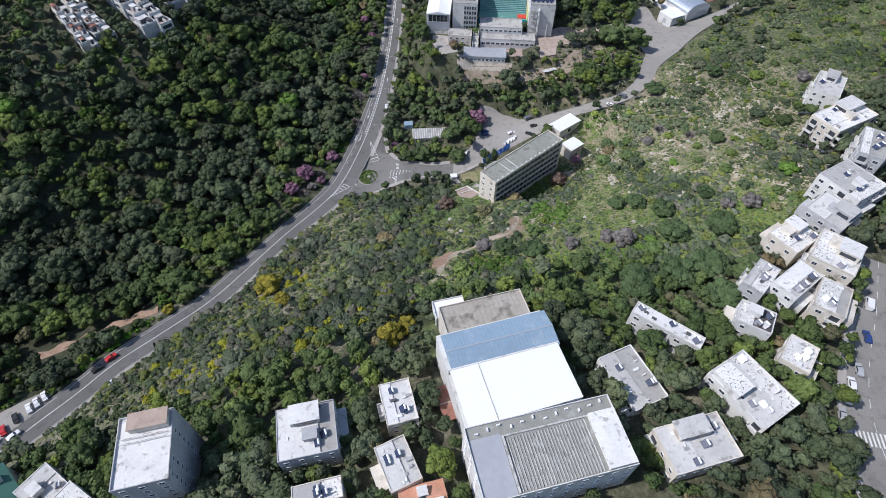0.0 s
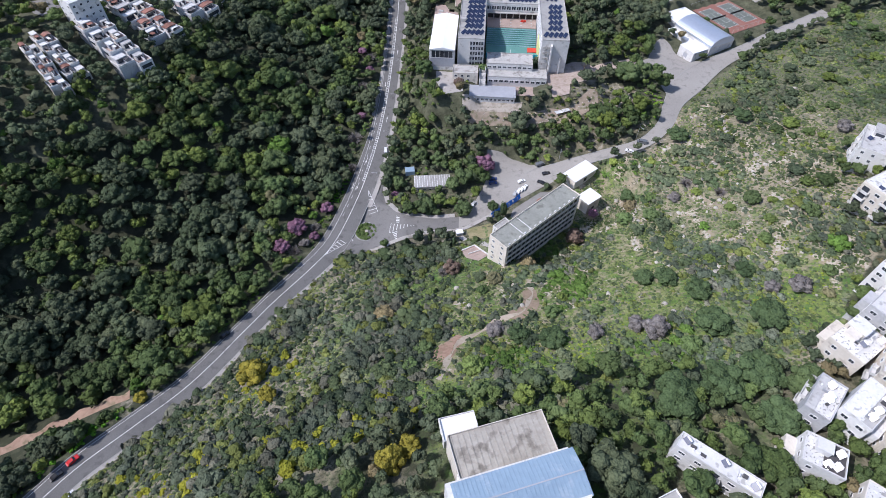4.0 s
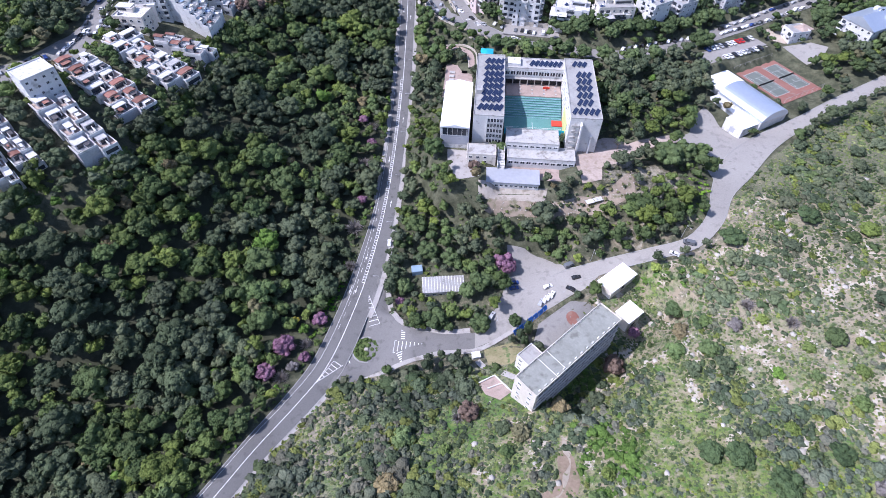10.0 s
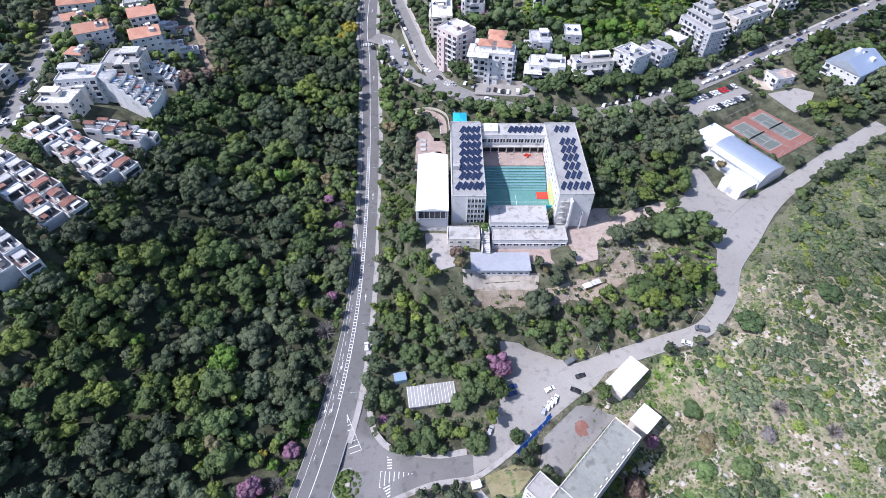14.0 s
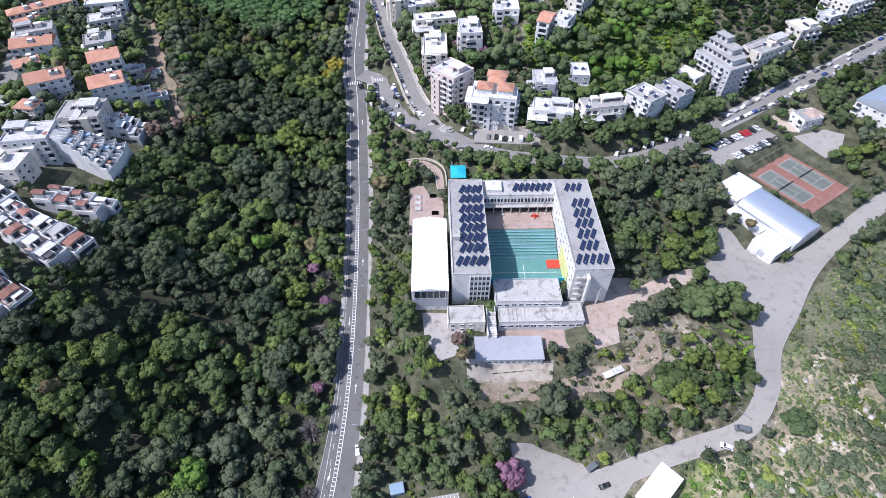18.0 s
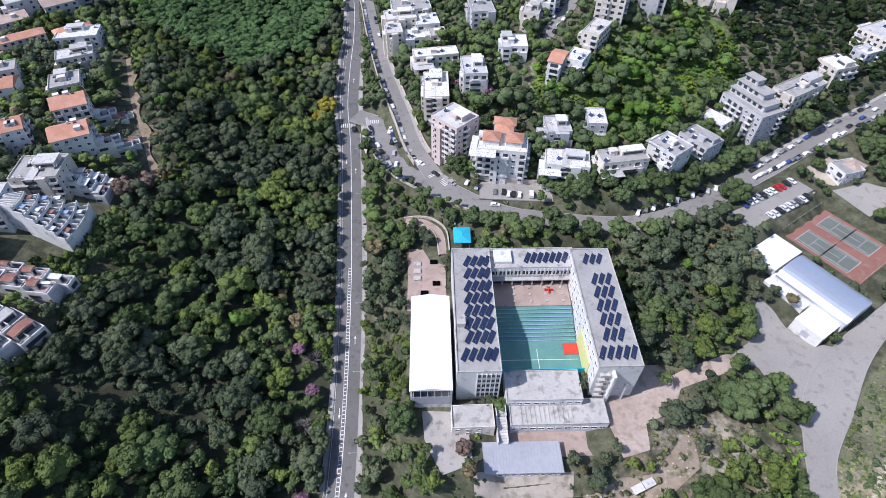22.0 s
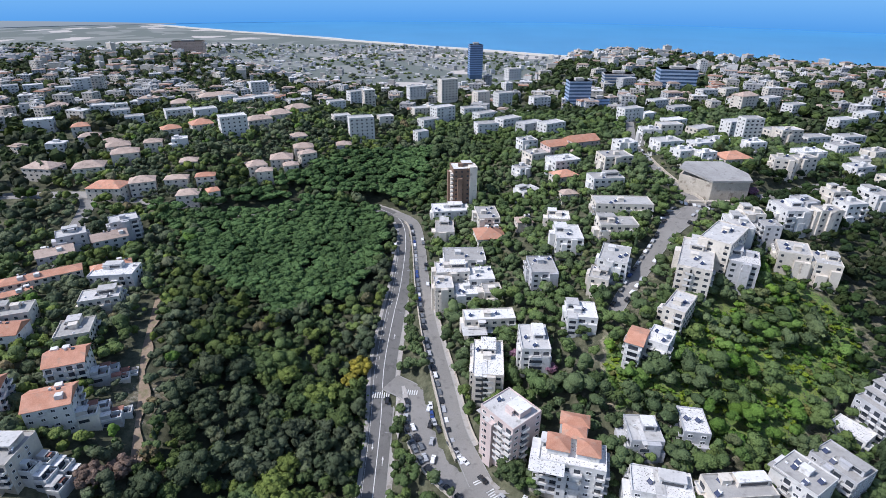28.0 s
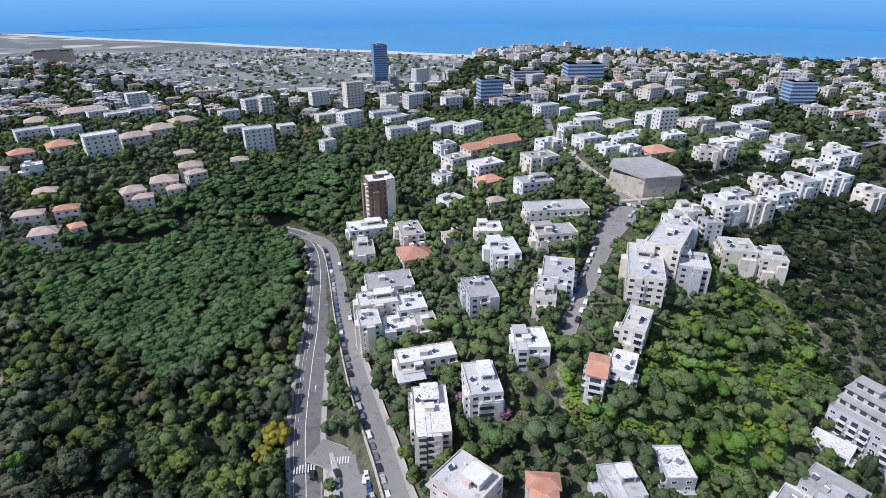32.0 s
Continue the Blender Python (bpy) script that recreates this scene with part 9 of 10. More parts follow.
# ---- trees that stand out ----
FINE_SHAPES = [crown_shape(80 + k, 34, 480, 0.052, 0.85, 0.7, 0.3) for k in range(4)]
THICKET_SHAPE = crown_shape(97, 16, 900, 0.045, 0.7, 0.7, 0.36)
TALL_SHAPE = crown_shape(90, 7, 260, 0.11, 1.0, 0.45, 0.6)
TRUNK = mesh_of("trunk", [(r_ * math.cos(a), r_ * math.sin(a), z) for r_, z in ((1.3, 0), (0.8, 0.3), (0.6, 1)) for a in np.linspace(0, 6.283, 9)[:-1]], [(j * 8 + i, j * 8 + (i + 1) % 8, (j + 1) * 8 + (i + 1) % 8, (j + 1) * 8 + i) for j in range(2) for i in range(8)], BARK)
TWIG = material("bare_twigs", (0.16, 0.145, 0.13), (0.32, 0.295, 0.28), 0.95, 2.2, 0.2, bump=1.0, island=0.2, spec=0.1, relief=0.8)
DRY = material("dry_leaves", (0.12, 0.085, 0.065), (0.26, 0.19, 0.15), 0.9, 1.6, 0.2, bump=1.0, island=0.2, spec=0.1, relief=1.0)
GOLD = material("yellow_blossom", (0.16, 0.15, 0.03), (0.38, 0.32, 0.05), 0.85, 1.6, 0.2, bump=1.0, island=0.2, spec=0.1, relief=1.0)
CROWNS = {}


def crown_mesh(key, shape, mat, tone=(1, 1, 1)):
    if key not in CROWNS:
        me = mesh_of("crown", shape[0], [tuple(int(i) for i in f) for f in shape[1]], mat)
        me.polygons.foreach_set("use_smooth", np.ones(len(me.polygons), bool))
        me.color_attributes.new("tone", "FLOAT_COLOR", "POINT").data.foreach_set("color", np.tile(np.array([*tone, 1], np.float32), len(shape[0])))
        CROWNS[key] = me
    return CROWNS[key]


def boughs_mesh(seed, n, reach):
    rng = random.Random(seed)
    verts, faces = [], []
    for k in range(n):
        a, e = rng.uniform(0, 6.28), rng.uniform(0.2, 1.3)
        tip = Vector((math.cos(a) * math.cos(e), math.sin(a) * math.cos(e), math.sin(e))) * reach * rng.uniform(0.6, 1)
        side = tip.cross(Vector((0.3, 0.2, 1))).normalized() * 0.05
        up = side.cross(tip).normalized() * 0.05
        b = len(verts)
        verts += [side, -0.5 * side + up, -0.5 * side - up, tip]
        faces += [(b, b + 1, b + 3), (b + 1, b + 2, b + 3), (b + 2, b, b + 3)]
    return mesh_of("boughs", verts, faces, BARK)


BOUGHS = [boughs_mesh(k, 9, 0.8) for k in range(3)]
BARE_CROWN = mesh_of("twigs", *(lambda m: ([v.co[:] for v in m.vertices], [tuple(p.vertices) for p in m.polygons]))(boughs_mesh(9, 220, 1.0)), TWIG)
_pv, _pf = [], []
for k in range(26):
    a, droop = k * 2.4, random.uniform(-0.25, 0.35)
    for j, (r0, r1) in enumerate(((0.05, 0.5), (0.5, 1.0))):
        d_ = Vector((math.cos(a), math.sin(a), 0))
        s_ = Vector((-math.sin(a), math.cos(a), 0)) * (0.1 if j == 0 else 0.09)
        z0, z1 = (0.0, 0.22 + droop) if j == 0 else (0.22 + droop, droop - 0.25)
        b = len(_pv)
        _pv += [d_ * r0 - s_ * (0.4 if j == 0 else 1) + Vector((0, 0, z0)), d_ * r0 + s_ * (0.4 if j == 0 else 1) + Vector((0, 0, z0)), d_ * r1 + s_ * (1 if j == 0 else 0.1) + Vector((0, 0, z1)), d_ * r1 - s_ * (1 if j == 0 else 0.1) + Vector((0, 0, z1))]
        _pf.append((b, b + 1, b + 2, b + 3))
PALM_SHAPE = (np.array([v[:] for v in _pv]), np.array(_pf))
TREE_COUNT = [0]


def tree(kind_, x, y, r, h):
    TREE_COUNT[0] += 1
    n = TREE_COUNT[0]
    rng = random.Random(n)
    label, category = {"judas": ("blossoming pink Judas tree among green scrub", "tree"), "broad": ("rounded dark green broadleaf tree", "tree"), "pine": ("broad dark green stone pine", "tree"), "cypress": ("slender dark green cypress", "tree"),
                       "bloom": ("yellow flowering acacia bush", "bush"), "dry": ("reddish brown half-dry tree", "tree"), "bare": ("leafless grey tree with fine twigs", "tree"), "palm": ("feathery green palm tree", "palm"), "grey": ("leafless grey thicket of fine twigs", "bush")}[kind_]
    r *= 1.25
    clear(x, y, r * 1.3, r * 1.3, 0)
    z = height(x, y)
    ob = empty("palm_tree" if kind_ == "palm" else "tree", x, y, z - 0.2, rng.uniform(0, 360), label, category)
    thick = 0.05 * r + 0.08
    if kind_ == "cypress":
        part("trunk", TRUNK, ob, "", Matrix.Diagonal((0.15, 0.15, h * 0.3, 1)))
        part("crown", crown_mesh("cypress", TALL_SHAPE, LEAF, (0.7, 0.8, 0.75)), ob, "", Matrix.Translation((0, 0, h * 0.5)) @ Matrix.Diagonal((r, r, h * 0.5, 1)))
        return
    low = max(0.5, h - r * 0.95)
    part("trunk", TRUNK, ob, "", Matrix.Diagonal((thick, thick, low, 1)))
    part("boughs", BOUGHS[n % 3], ob, "", Matrix.Translation((0, 0, low * 0.85)) @ Matrix.Diagonal((r, r, r, 1)))
    if kind_ == "bare":
        part("twig_crown", BARE_CROWN, ob, "", Matrix.Translation((0, 0, low * 0.6)) @ Matrix.Diagonal((r, r, r * 0.9, 1)))
        return
    if kind_ == "palm":
        part("crown", crown_mesh("palm", PALM_SHAPE, LEAF, (1.1, 1.2, 0.8)), ob, "", Matrix.Translation((0, 0, h)) @ Matrix.Diagonal((r, r, r, 1)))
        return
    mat = {"judas": BLOSSOM, "bloom": GOLD, "dry": DRY, "grey": TWIG}.get(kind_, LEAF)
    tone = {"pine": (0.85, 1.0, 0.85)}.get(kind_, (0.95, 1.05, 0.85))
    flat = 0.55 if kind_ == "pine" else 0.9
    part("crown", crown_mesh((kind_, n % 4), THICKET_SHAPE if kind_ == "grey" else FINE_SHAPES[n % 4], mat, tone), ob, "", Matrix.Translation((0, 0, low + r * 0.45)) @ Matrix.Diagonal((r, r, r * flat, 1)))


tree("judas", 20.1, 260.6, 5, 7)
tree("judas", -62.2, 233.7, 3, 5)
tree("judas", -75.6, 220.6, 4.4, 6)
tree("judas", -80.8, 208.2, 3.5, 5.5)
tree("judas", -54.2, 355.9, 2.6, 5)
tree("judas", -27.6, 243.4, 2, 4)
tree("dry", 60.9, 209.5, 4, 5)
tree("judas", 72.5, 225.0, 2.2, 4)
tree("broad", -11.0, 232.8, 5, 7)
tree("broad", 8.0, 230.4, 4, 6)
tree("broad", -26.0, 251.0, 4, 6.5)
tree("broad", -15.4, 269.2, 4.5, 7)
tree("broad", -4.6, 264.4, 4.2, 7)
tree("broad", 8.8, 250.3, 4.5, 8)
tree("broad", 2.8, 245.8, 3.6, 8)
tree("broad", 23.1, 231.4, 2.6, 5)
tree("cypress", 28.0, 225.8, 1.6, 12)
tree("cypress", 26.4, 221.2, 1.3, 8)
tree("cypress", -8.5, 210.2, 0.9, 7)
tree("cypress", 3.2, 206.8, 0.9, 7)
tree("cypress", -19.6, 209.4, 0.8, 6)
tree("broad", 22.2, 403.2, 4.2, 7)
tree("broad", 37.5, 397.1, 4, 6.5)
tree("broad", 46.0, 393.2, 4.5, 6.5)
tree("broad", 55.9, 400.3, 4, 7)
tree("broad", -2.6, 421.0, 3.4, 5)
tree("broad", -12.8, 420.1, 3.6, 5)
tree("broad", 143.7, 408.3, 6, 8)
tree("broad", 101.3, 312.0, 7, 10)
tree("broad", 223.0, 431.8, 6, 8)
tree("broad", -63.4, 543.7, 2, 4)
tree("bloom", -48.1, 505.0, 5, 7)
tree("bloom", -52.1, 497.4, 4, 6)
tree("dry", -125.8, 436.2, 4.5, 6)
tree("bare", -52.6, 284.6, 5.4, 7)
tree("bare", -51.4, 325.6, 4, 6)
tree("palm", 79.8, 322.2, 2.6, 7)
tree("palm", 60.0, 459.7, 3, 8)
tree("palm", -94.8, 46.8, 3.5, 5)
tree("palm", -23.2, 64.2, 3, 7)
tree("judas", 24.4, 497.8, 2.5, 4)
tree("judas", 39.3, 484.3, 2.5, 4)
tree("judas", 191.0, 626.4, 3, 5)
tree("broad", 17.9, 438.4, 5, 8)
tree("broad", 111.4, 316.2, 5, 9)
tree("broad", 102.2, 108.2, 5, 8)
tree("pine", 65.8, 106.2, 7, 8)
tree("pine", 91.9, 113.4, 6, 8)
tree("pine", 79.9, 110.5, 6, 8)
tree("pine", 89.8, 98.6, 5, 8)
tree("bloom", -16.7, 90.0, 4, 5)
tree("bloom", -11.5, 94.2, 3, 4)
tree("bloom", -72.8, 131.1, 5, 4)
tree("bloom", -117.5, 126.5, 2.2, 3)
tree("bloom", -63, 120, 3, 3)
tree("cypress", 155.4, 442.2, 1.8, 14)
tree("cypress", 81.8, 354.1, 1.6, 14)
tree("cypress", 79.6, 362.8, 1.5, 13)
tree("cypress", 18.8, 689.2, 1.5, 12)
tree("cypress", 69.7, 642.7, 1.5, 11)
tree("cypress", 77.0, 641.9, 1.5, 11)
tree("judas", -66.2, 215.4, 2.2, 4)
tree("bare", -74.8, 206.8, 3.6, 5)
tree("bare", -67.2, 222.6, 3.2, 4.5)
tree("grey", -70.5, 211.5, 2.4, 3.5)
tree("bloom", -73.2, 233.6, 1.6, 3)
tree("judas", -48, 338, 2.6, 5)
tree("judas", -50, 300, 2.4, 5)
tree("bare", -49, 352, 3.6, 6)
tree("bare", -52, 262, 3.4, 5)
tree("pine", 92, 236, 4.2, 6)
tree("pine", 118, 262, 4.6, 6)
tree("pine", 150, 268, 4.4, 6)
tree("bare", 112, 226, 3.4, 4)
tree("bare", 122, 214, 3.2, 4)
tree("dry", -133, 430, 4.5, 7)
tree("dry", 6, 305, 2.6, 5)
tree("broad", 58.8, 420, 4.6, 9)
tree("broad", 70.5, 409, 4.6, 9)
tree("broad", 88.4, 406, 4.2, 8)
tree("broad", 98, 410, 4, 8)
tree("broad", 157.5, 431, 5, 9)
tree("broad", 199, 451, 6, 10)
tree("broad", 136, 421, 4.4, 8)
tree("broad", 124, 415, 4.4, 8)
tree("broad", 193.7, 424, 3, 5)
for u, v, w in ((64, 412, 4.4), (74, 414.5, 3.8), (83, 413, 4.6), (93, 411.5, 3.6), (106, 413, 4.2), (113, 417, 3.6), (128, 421, 4.2), (147, 428, 4.6), (60, 391, 4.4), (70, 389, 4.0), (82, 388, 4.6), (98, 388, 4.2), (112, 392, 4.4), (28, 400, 3.8), (12, 408, 3.4), (-26, 470, 2.6), (-26.4, 478, 2.2), (-22, 515, 3.2), (-24, 523, 3.6), (-25.5, 531, 3.2), (-26.5, 540, 2.8)):
    tree("broad", u, v, w, 1.7 * w)
tree("cypress", 150, 436, 1.4, 11)
tree("dry", 2, 188, 3.5, 4)
tree("bare", -2, 186, 3, 4)
tree("pine", 76, 165, 3.6, 4)
tree("pine", 83, 163, 4.0, 5)
tree("pine", 90, 153, 4.2, 6)
tree("pine", 88, 136, 5.0, 6)
tree("pine", 105, 136, 5.4, 6)
tree("pine", 36, 135, 4.2, 5)
tree("pine", 25, 139, 3.6, 5)
tree("pine", 109, 161, 3.2, 4)
tree("broad", 130, 204, 3.4, 4)
tree("grey", 70, 136, 4.2, 4)
tree("grey", 65, 139, 3.0, 3)
tree("grey", 17, 143, 3.2, 3.5)
tree("grey", 51, 137, 2.8, 3)
tree("grey", 121, 149, 3.6, 3)
tree("grey", 113, 150, 2.6, 2.5)
tree("grey", 104, 217, 2.6, 3)
tree("grey", 184, 244, 3.6, 4)


def stand_tone(x, y):
    """A tint factor for the wood's crowns, lower towards the west and up the wadi."""
    return 1.06 - 0.08 * ease(210, 330, y) - 0.22 * ease(-85, -130, x) - 0.1 * ease(400, 480, y)


PLANTATION = [(-222, 650), (-196, 628), (-178, 606), (-160, 584), (-128, 560), (-97, 541), (-76, 552), (-58, 570), (-50, 600), (-48, 640), (-58, 676), (-100, 682), (-142, 678), (-190, 662)]
FAR_PINES = [(-142, 688), (-104, 690), (-60, 694), (-26, 690), (-22, 740), (-20, 778), (-60, 770), (-94, 758), (-118, 722)]


def crowns(name, region, spacing, seed, sizes, label, big=0.45, split=470, lift=(0.6, 1.2), margin=1.8, gap=15.5, broad=(4.2, 7.2)):
    """Trees filling a region: a close lower canopy, and taller broad crowns that stand above it."""
    x0, y0, x1, y1 = region
    bx, by, rng = scatter(x0, y0, x1, y1, gap, seed + 50)
    keep = allowed(bx, by, rng, 4.5 if gap < 15 else 2.2) & (rng.uniform(0, 1, len(bx)) < big)
    bx, by = bx[keep], by[keep]
    br = rng.uniform(*broad, len(bx)) * (0.8 + 0.4 * patchy(bx, by, 45, 13))
    br = np.minimum(np.minimum(br, np.maximum(2.8, road_gap(bx, by)[0])), 1.6 + 1.1 * thing_gap(bx, by))
    bz = ground(bx, by) + br * 0.6 + 2.2
    # Tall crowns on the eastern hillside: its shade painted into their tint.
    bt = tint(rng, bx, by, rare=0.02) * (stand_tone(bx, by) if gap < 15 else np.where((bx > 168) & (by > 440) & (by < 660), 0.34, 1.0))[:, None]
    x, y, rng = scatter(x0, y0, x1, y1, spacing, seed)
    keep = allowed(x, y, rng, margin)
    x, y = x[keep], y[keep]
    r = rng.choice(sizes, len(x)) * rng.uniform(0.85, 1.15, len(x)) * (0.85 + 0.3 * patchy(x, y, 60, 3))
    # Crowns on that hillside also shrink, to catch fewer highlights.
    r = np.minimum(r, np.maximum(np.minimum(road_gap(x, y)[0] + 1.0, 9), 1.5)) * np.where((x > 168) & (y > 440) & (y < 575), 0.72, 1.0)
    r = np.minimum(r * np.where(y > 430, 1.12, 1.0), 1.5 + 1.1 * thing_gap(x, y))
    free = np.ones(len(x), bool)
    for u, v, w in zip(bx, by, br):
        free &= np.hypot(x - u, y - v) > w * 0.75
    x, y, r = x[free], y[free], r[free]
    z = ground(x, y) + r * rng.uniform(*lift, len(x)) + 0.4
    t = tint(rng, x, y) * (stand_tone(x, y) if gap < 15 else np.ones(len(x)))[:, None]
    fresh = within(GREEN_HILL, x, y) & (patchy(x, y, 38, 21) + rng.uniform(-0.12, 0.12, len(x)) > 0.5)
    # Shade of the eastern hillside painted into the leaf tint.
    shaded_slope = (x > 168) & (y > 440) & (y < 660)
    t[shaded_slope] = t[shaded_slope] * (0.3, 0.36, 0.37)
    t[fresh] = t[fresh] * (1.05, 1.28, 0.68)
    tall = rng.uniform(0.8, 1.15, len(x))
    for near in (True, False):
        mask, high = (y < split) == near, (by < split) == near
        title = name if near else "far_" + name
        if mask.any():
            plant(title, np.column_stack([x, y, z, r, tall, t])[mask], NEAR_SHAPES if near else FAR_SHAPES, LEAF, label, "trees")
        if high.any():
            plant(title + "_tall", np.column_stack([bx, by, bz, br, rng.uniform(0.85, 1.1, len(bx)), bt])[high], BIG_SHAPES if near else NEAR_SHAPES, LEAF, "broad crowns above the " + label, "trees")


def allowed(x, y, rng, margin):
    return woodland(x, y) & ~within(PLANTATION, x, y) & ~within(FAR_PINES, x, y) & (road_gap(x, y)[0] > margin + 0.5) & free_of_things(x, y, margin)


for outline, spacing, seed in ((PLANTATION, 6.4, 201), (FAR_PINES, 6.8, 202)):
    x, y, rng = scatter(-230, 530, 0, 790, spacing, seed)
    ok = within(outline, x, y) & (road_gap(x, y)[0] > 3) & (rng.uniform(0, 1, len(x)) < 0.97)
    x, y = x[ok], y[ok]
    r = rng.uniform(5.0, 6.6, len(x))
    t = np.array((0.86, 1.16, 0.82)) * rng.uniform(0.82, 1.12, (len(x), 1)) * (0.9 + 0.2 * patchy(x, y, 60, 8))[:, None]
    plant("pine_plantation", np.column_stack([x, y, ground(x, y) + 7.2 + rng.uniform(-0.6, 0.6, len(x)), r, rng.uniform(0.85, 1.05, len(x)), t]), PINE_SHAPES, LEAF, "close planted stand of dark green umbrella pines", "trees")

crowns("wadi_wood", (-330, 60, 60, 840), 5.3, 1, (2.6, 3.1, 3.6, 4.2, 5.0), "dense dark oak and pine wood", big=0.85, split=500, gap=12.5, broad=(4.0, 8.0))

# herbs and shrubs along the wadi side of the valley road
x, y, rng = scatter(-170, 60, -30, 520, 1.7, 171)
edge = np.interp(y, MAIN_ROAD[:, 1], MAIN_ROAD[:, 0])
gap_ = road_gap(x, y)[0]
ok = (x < edge) & (gap_ > 0.9) & (gap_ < np.where(y < 150, 11, 6.5)) & free_of_things(x, y, 0.4) & (patchy(x, y, 16, 173) + rng.uniform(-0.3, 0.3, len(x)) > 0.4)
x, y = x[ok], y[ok]
r = rng.uniform(0.7, 1.7, len(x)) * np.minimum(1.0, 0.45 + 0.2 * road_gap(x, y)[0])
VERGE_TINTS = np.array([(1.2, 1.75, 0.6), (1.0, 1.2, 0.8), (1.3, 1.45, 0.8), (1.6, 1.45, 1.25), (0.95, 1.1, 0.85), (1.25, 1.7, 0.55)])
t = VERGE_TINTS[(np.floor(patchy(x, y, 20, 175) * 6 + rng.uniform(0, 2.5, len(x))).astype(int)) % 6] * rng.uniform(0.8, 1.15, (len(x), 1))
fresh = spot(x, y, -139, 104, 8) + spot(x, y, -127, 111, 6) + spot(x, y, -58, 258, 6) + spot(x, y, -60, 240, 5) > rng.uniform(0.15, 0.9, len(x))
t[fresh] = np.array((1.1, 2.1, 0.4)) * rng.uniform(0.8, 1.15, (fresh.sum(), 1))
plant("verge_shrubs", np.column_stack([x, y, ground(x, y) + r * 0.3, r, rng.uniform(0.6, 1.0, len(x)), t]), BUSH_SHAPES, LEAF, "pale green shrubs and herbs along the road verge", "scrub")

# scrub on the open hillside
x, y, rng = scatter(-150, 70, 330, 390, 2.7, 2)
right = np.interp(y, MAIN_ROAD[:, 1], MAIN_ROAD[:, 0]) + 8
low_slope = (x > right) & (y > 100) & (y < 125) & (x < 60)
clump = patchy(x, y, 48, 4)
dense = np.maximum(0.42, 1.0 + 2.6 * (clump - 0.5)) + 0.25 * ease(30, -20, x) - 0.3 * ease(35, 80, x) + 0.5 * ease(110, 150, x) - 0.2 * ease(50, 90, x) * ease(0.62, 0.5, clump) + 0.2 * ease(40, -40, x) + 0.3 * ease(150, 110, y) - 0.3 * sum(spot(x, y, u, v, w) for u, v, w in ((51, 167, 9), (20, 168, 9), (28, 151, 5), (75, 193, 8), (104, 190, 7), (84, 218, 6), (118, 204, 6), (110, 147, 8), (127, 160, 7), (96, 235, 8)))
ok = (open_slope(x, y) | low_slope) & (rng.uniform(0, 1, len(x)) < dense + 1.6 * (patchy(x, y, 15, 49) - 0.5)) & (road_gap(x, y)[0] > 1.5) & free_of_things(x, y, 1.0)
x, y = x[ok], y[ok]
clump = clump[ok]
r = (rng.uniform(0.9, 2.1, len(x)) + 1.3 * (rng.uniform(0, 1, len(x)) < 0.14)) * (0.75 + 0.65 * ease(0.35, 0.75, clump)) * (1 + 0.4 * ease(30, -10, x))
SCRUB_TINTS = np.array([(0.95, 0.98, 1.05), (1.15, 1.15, 1.3), (1.0, 1.1, 0.85), (1.3, 1.25, 1.4), (0.75, 0.85, 0.78), (1.6, 1.55, 0.75), (0.85, 0.95, 0.85), (1.6, 1.35, 1.6), (1.0, 1.02, 1.1)])
t = SCRUB_TINTS[(np.floor(patchy(x, y, 24, 17) * 9 + rng.uniform(0, 4, len(x))).astype(int)) % 9] * rng.uniform(0.8, 1.2, (len(x), 1))
gold = rng.uniform(0, 1, len(x)) < 0.45 * (spot(x, y, -16, 92, 12) + spot(x, y, -88, 80, 9) + spot(x, y, -40, 89, 8) + spot(x, y, -70, 128, 7))
lush = spot(x, y, 51, 167, 11) + spot(x, y, 47, 205, 8) + spot(x, y, 84, 248, 8) + 0.8 * spot(x, y, 22, 127, 7) + 0.8 * spot(x, y, 44, 127, 8) + 0.8 * spot(x, y, 72, 131, 8) > rng.uniform(0.2, 1, len(x))
t[lush] = np.array([1.05, 1.4, 0.62])
t = t * (1 - 0.2 * ease(40, -10, x) - 0.2 * ease(110, 150, x) + 0.25 * ease(30, 80, x))[:, None]
t = np.where(((y < 200) & ~lush)[:, None], t * (1.1, 1.04, 1.24), t)
t[gold] = np.array([2.6, 2.1, 0.5])
plant("hillside_scrub", np.column_stack([x, y, ground(x, y) + r * 0.12, r, rng.uniform(0.34, 0.66, len(x)) * (1 + 0.35 * ease(30, -20, x)), t]), BUSH_SHAPES, LEAF, "grey-green maquis scrub on the open slope", "scrub")
x, y, rng = scatter(-150, 58, 300, 370, 1.5, 41)
ok = open_slope(x, y) & (rng.uniform(0, 1, len(x)) < 0.75) & (road_gap(x, y)[0] > 0.8) & free_of_things(x, y, 0.3)
x, y = x[ok], y[ok]
TUFT = [(np.array([(1, 0, 0), (0.1, 1, 0), (-1, 0.2, 0), (-0.2, -1, 0), (0.15, 0.1, 0.9), (0.5, 0.5, 0.6)]), np.array([(0, 1, 5), (0, 5, 4), (1, 4, 5), (1, 2, 4), (2, 3, 4), (3, 0, 4)]))]
YELLOW_PATCHES = ((7, 146, 4), (13, 149, 4), (14, 129, 6), (25, 130, 6), (36, 129, 6), (48, 130, 5), (62, 131, 6), (80, 134, 6), (-3, 122, 4), (102, 148, 5), (112, 144, 6), (100, 168, 5), (129, 171, 6), (19, 152, 4), (110, 154, 4), (152, 199, 7), (96, 151, 4), (127, 151, 5), (103, 136, 4), (67, 150, 3))
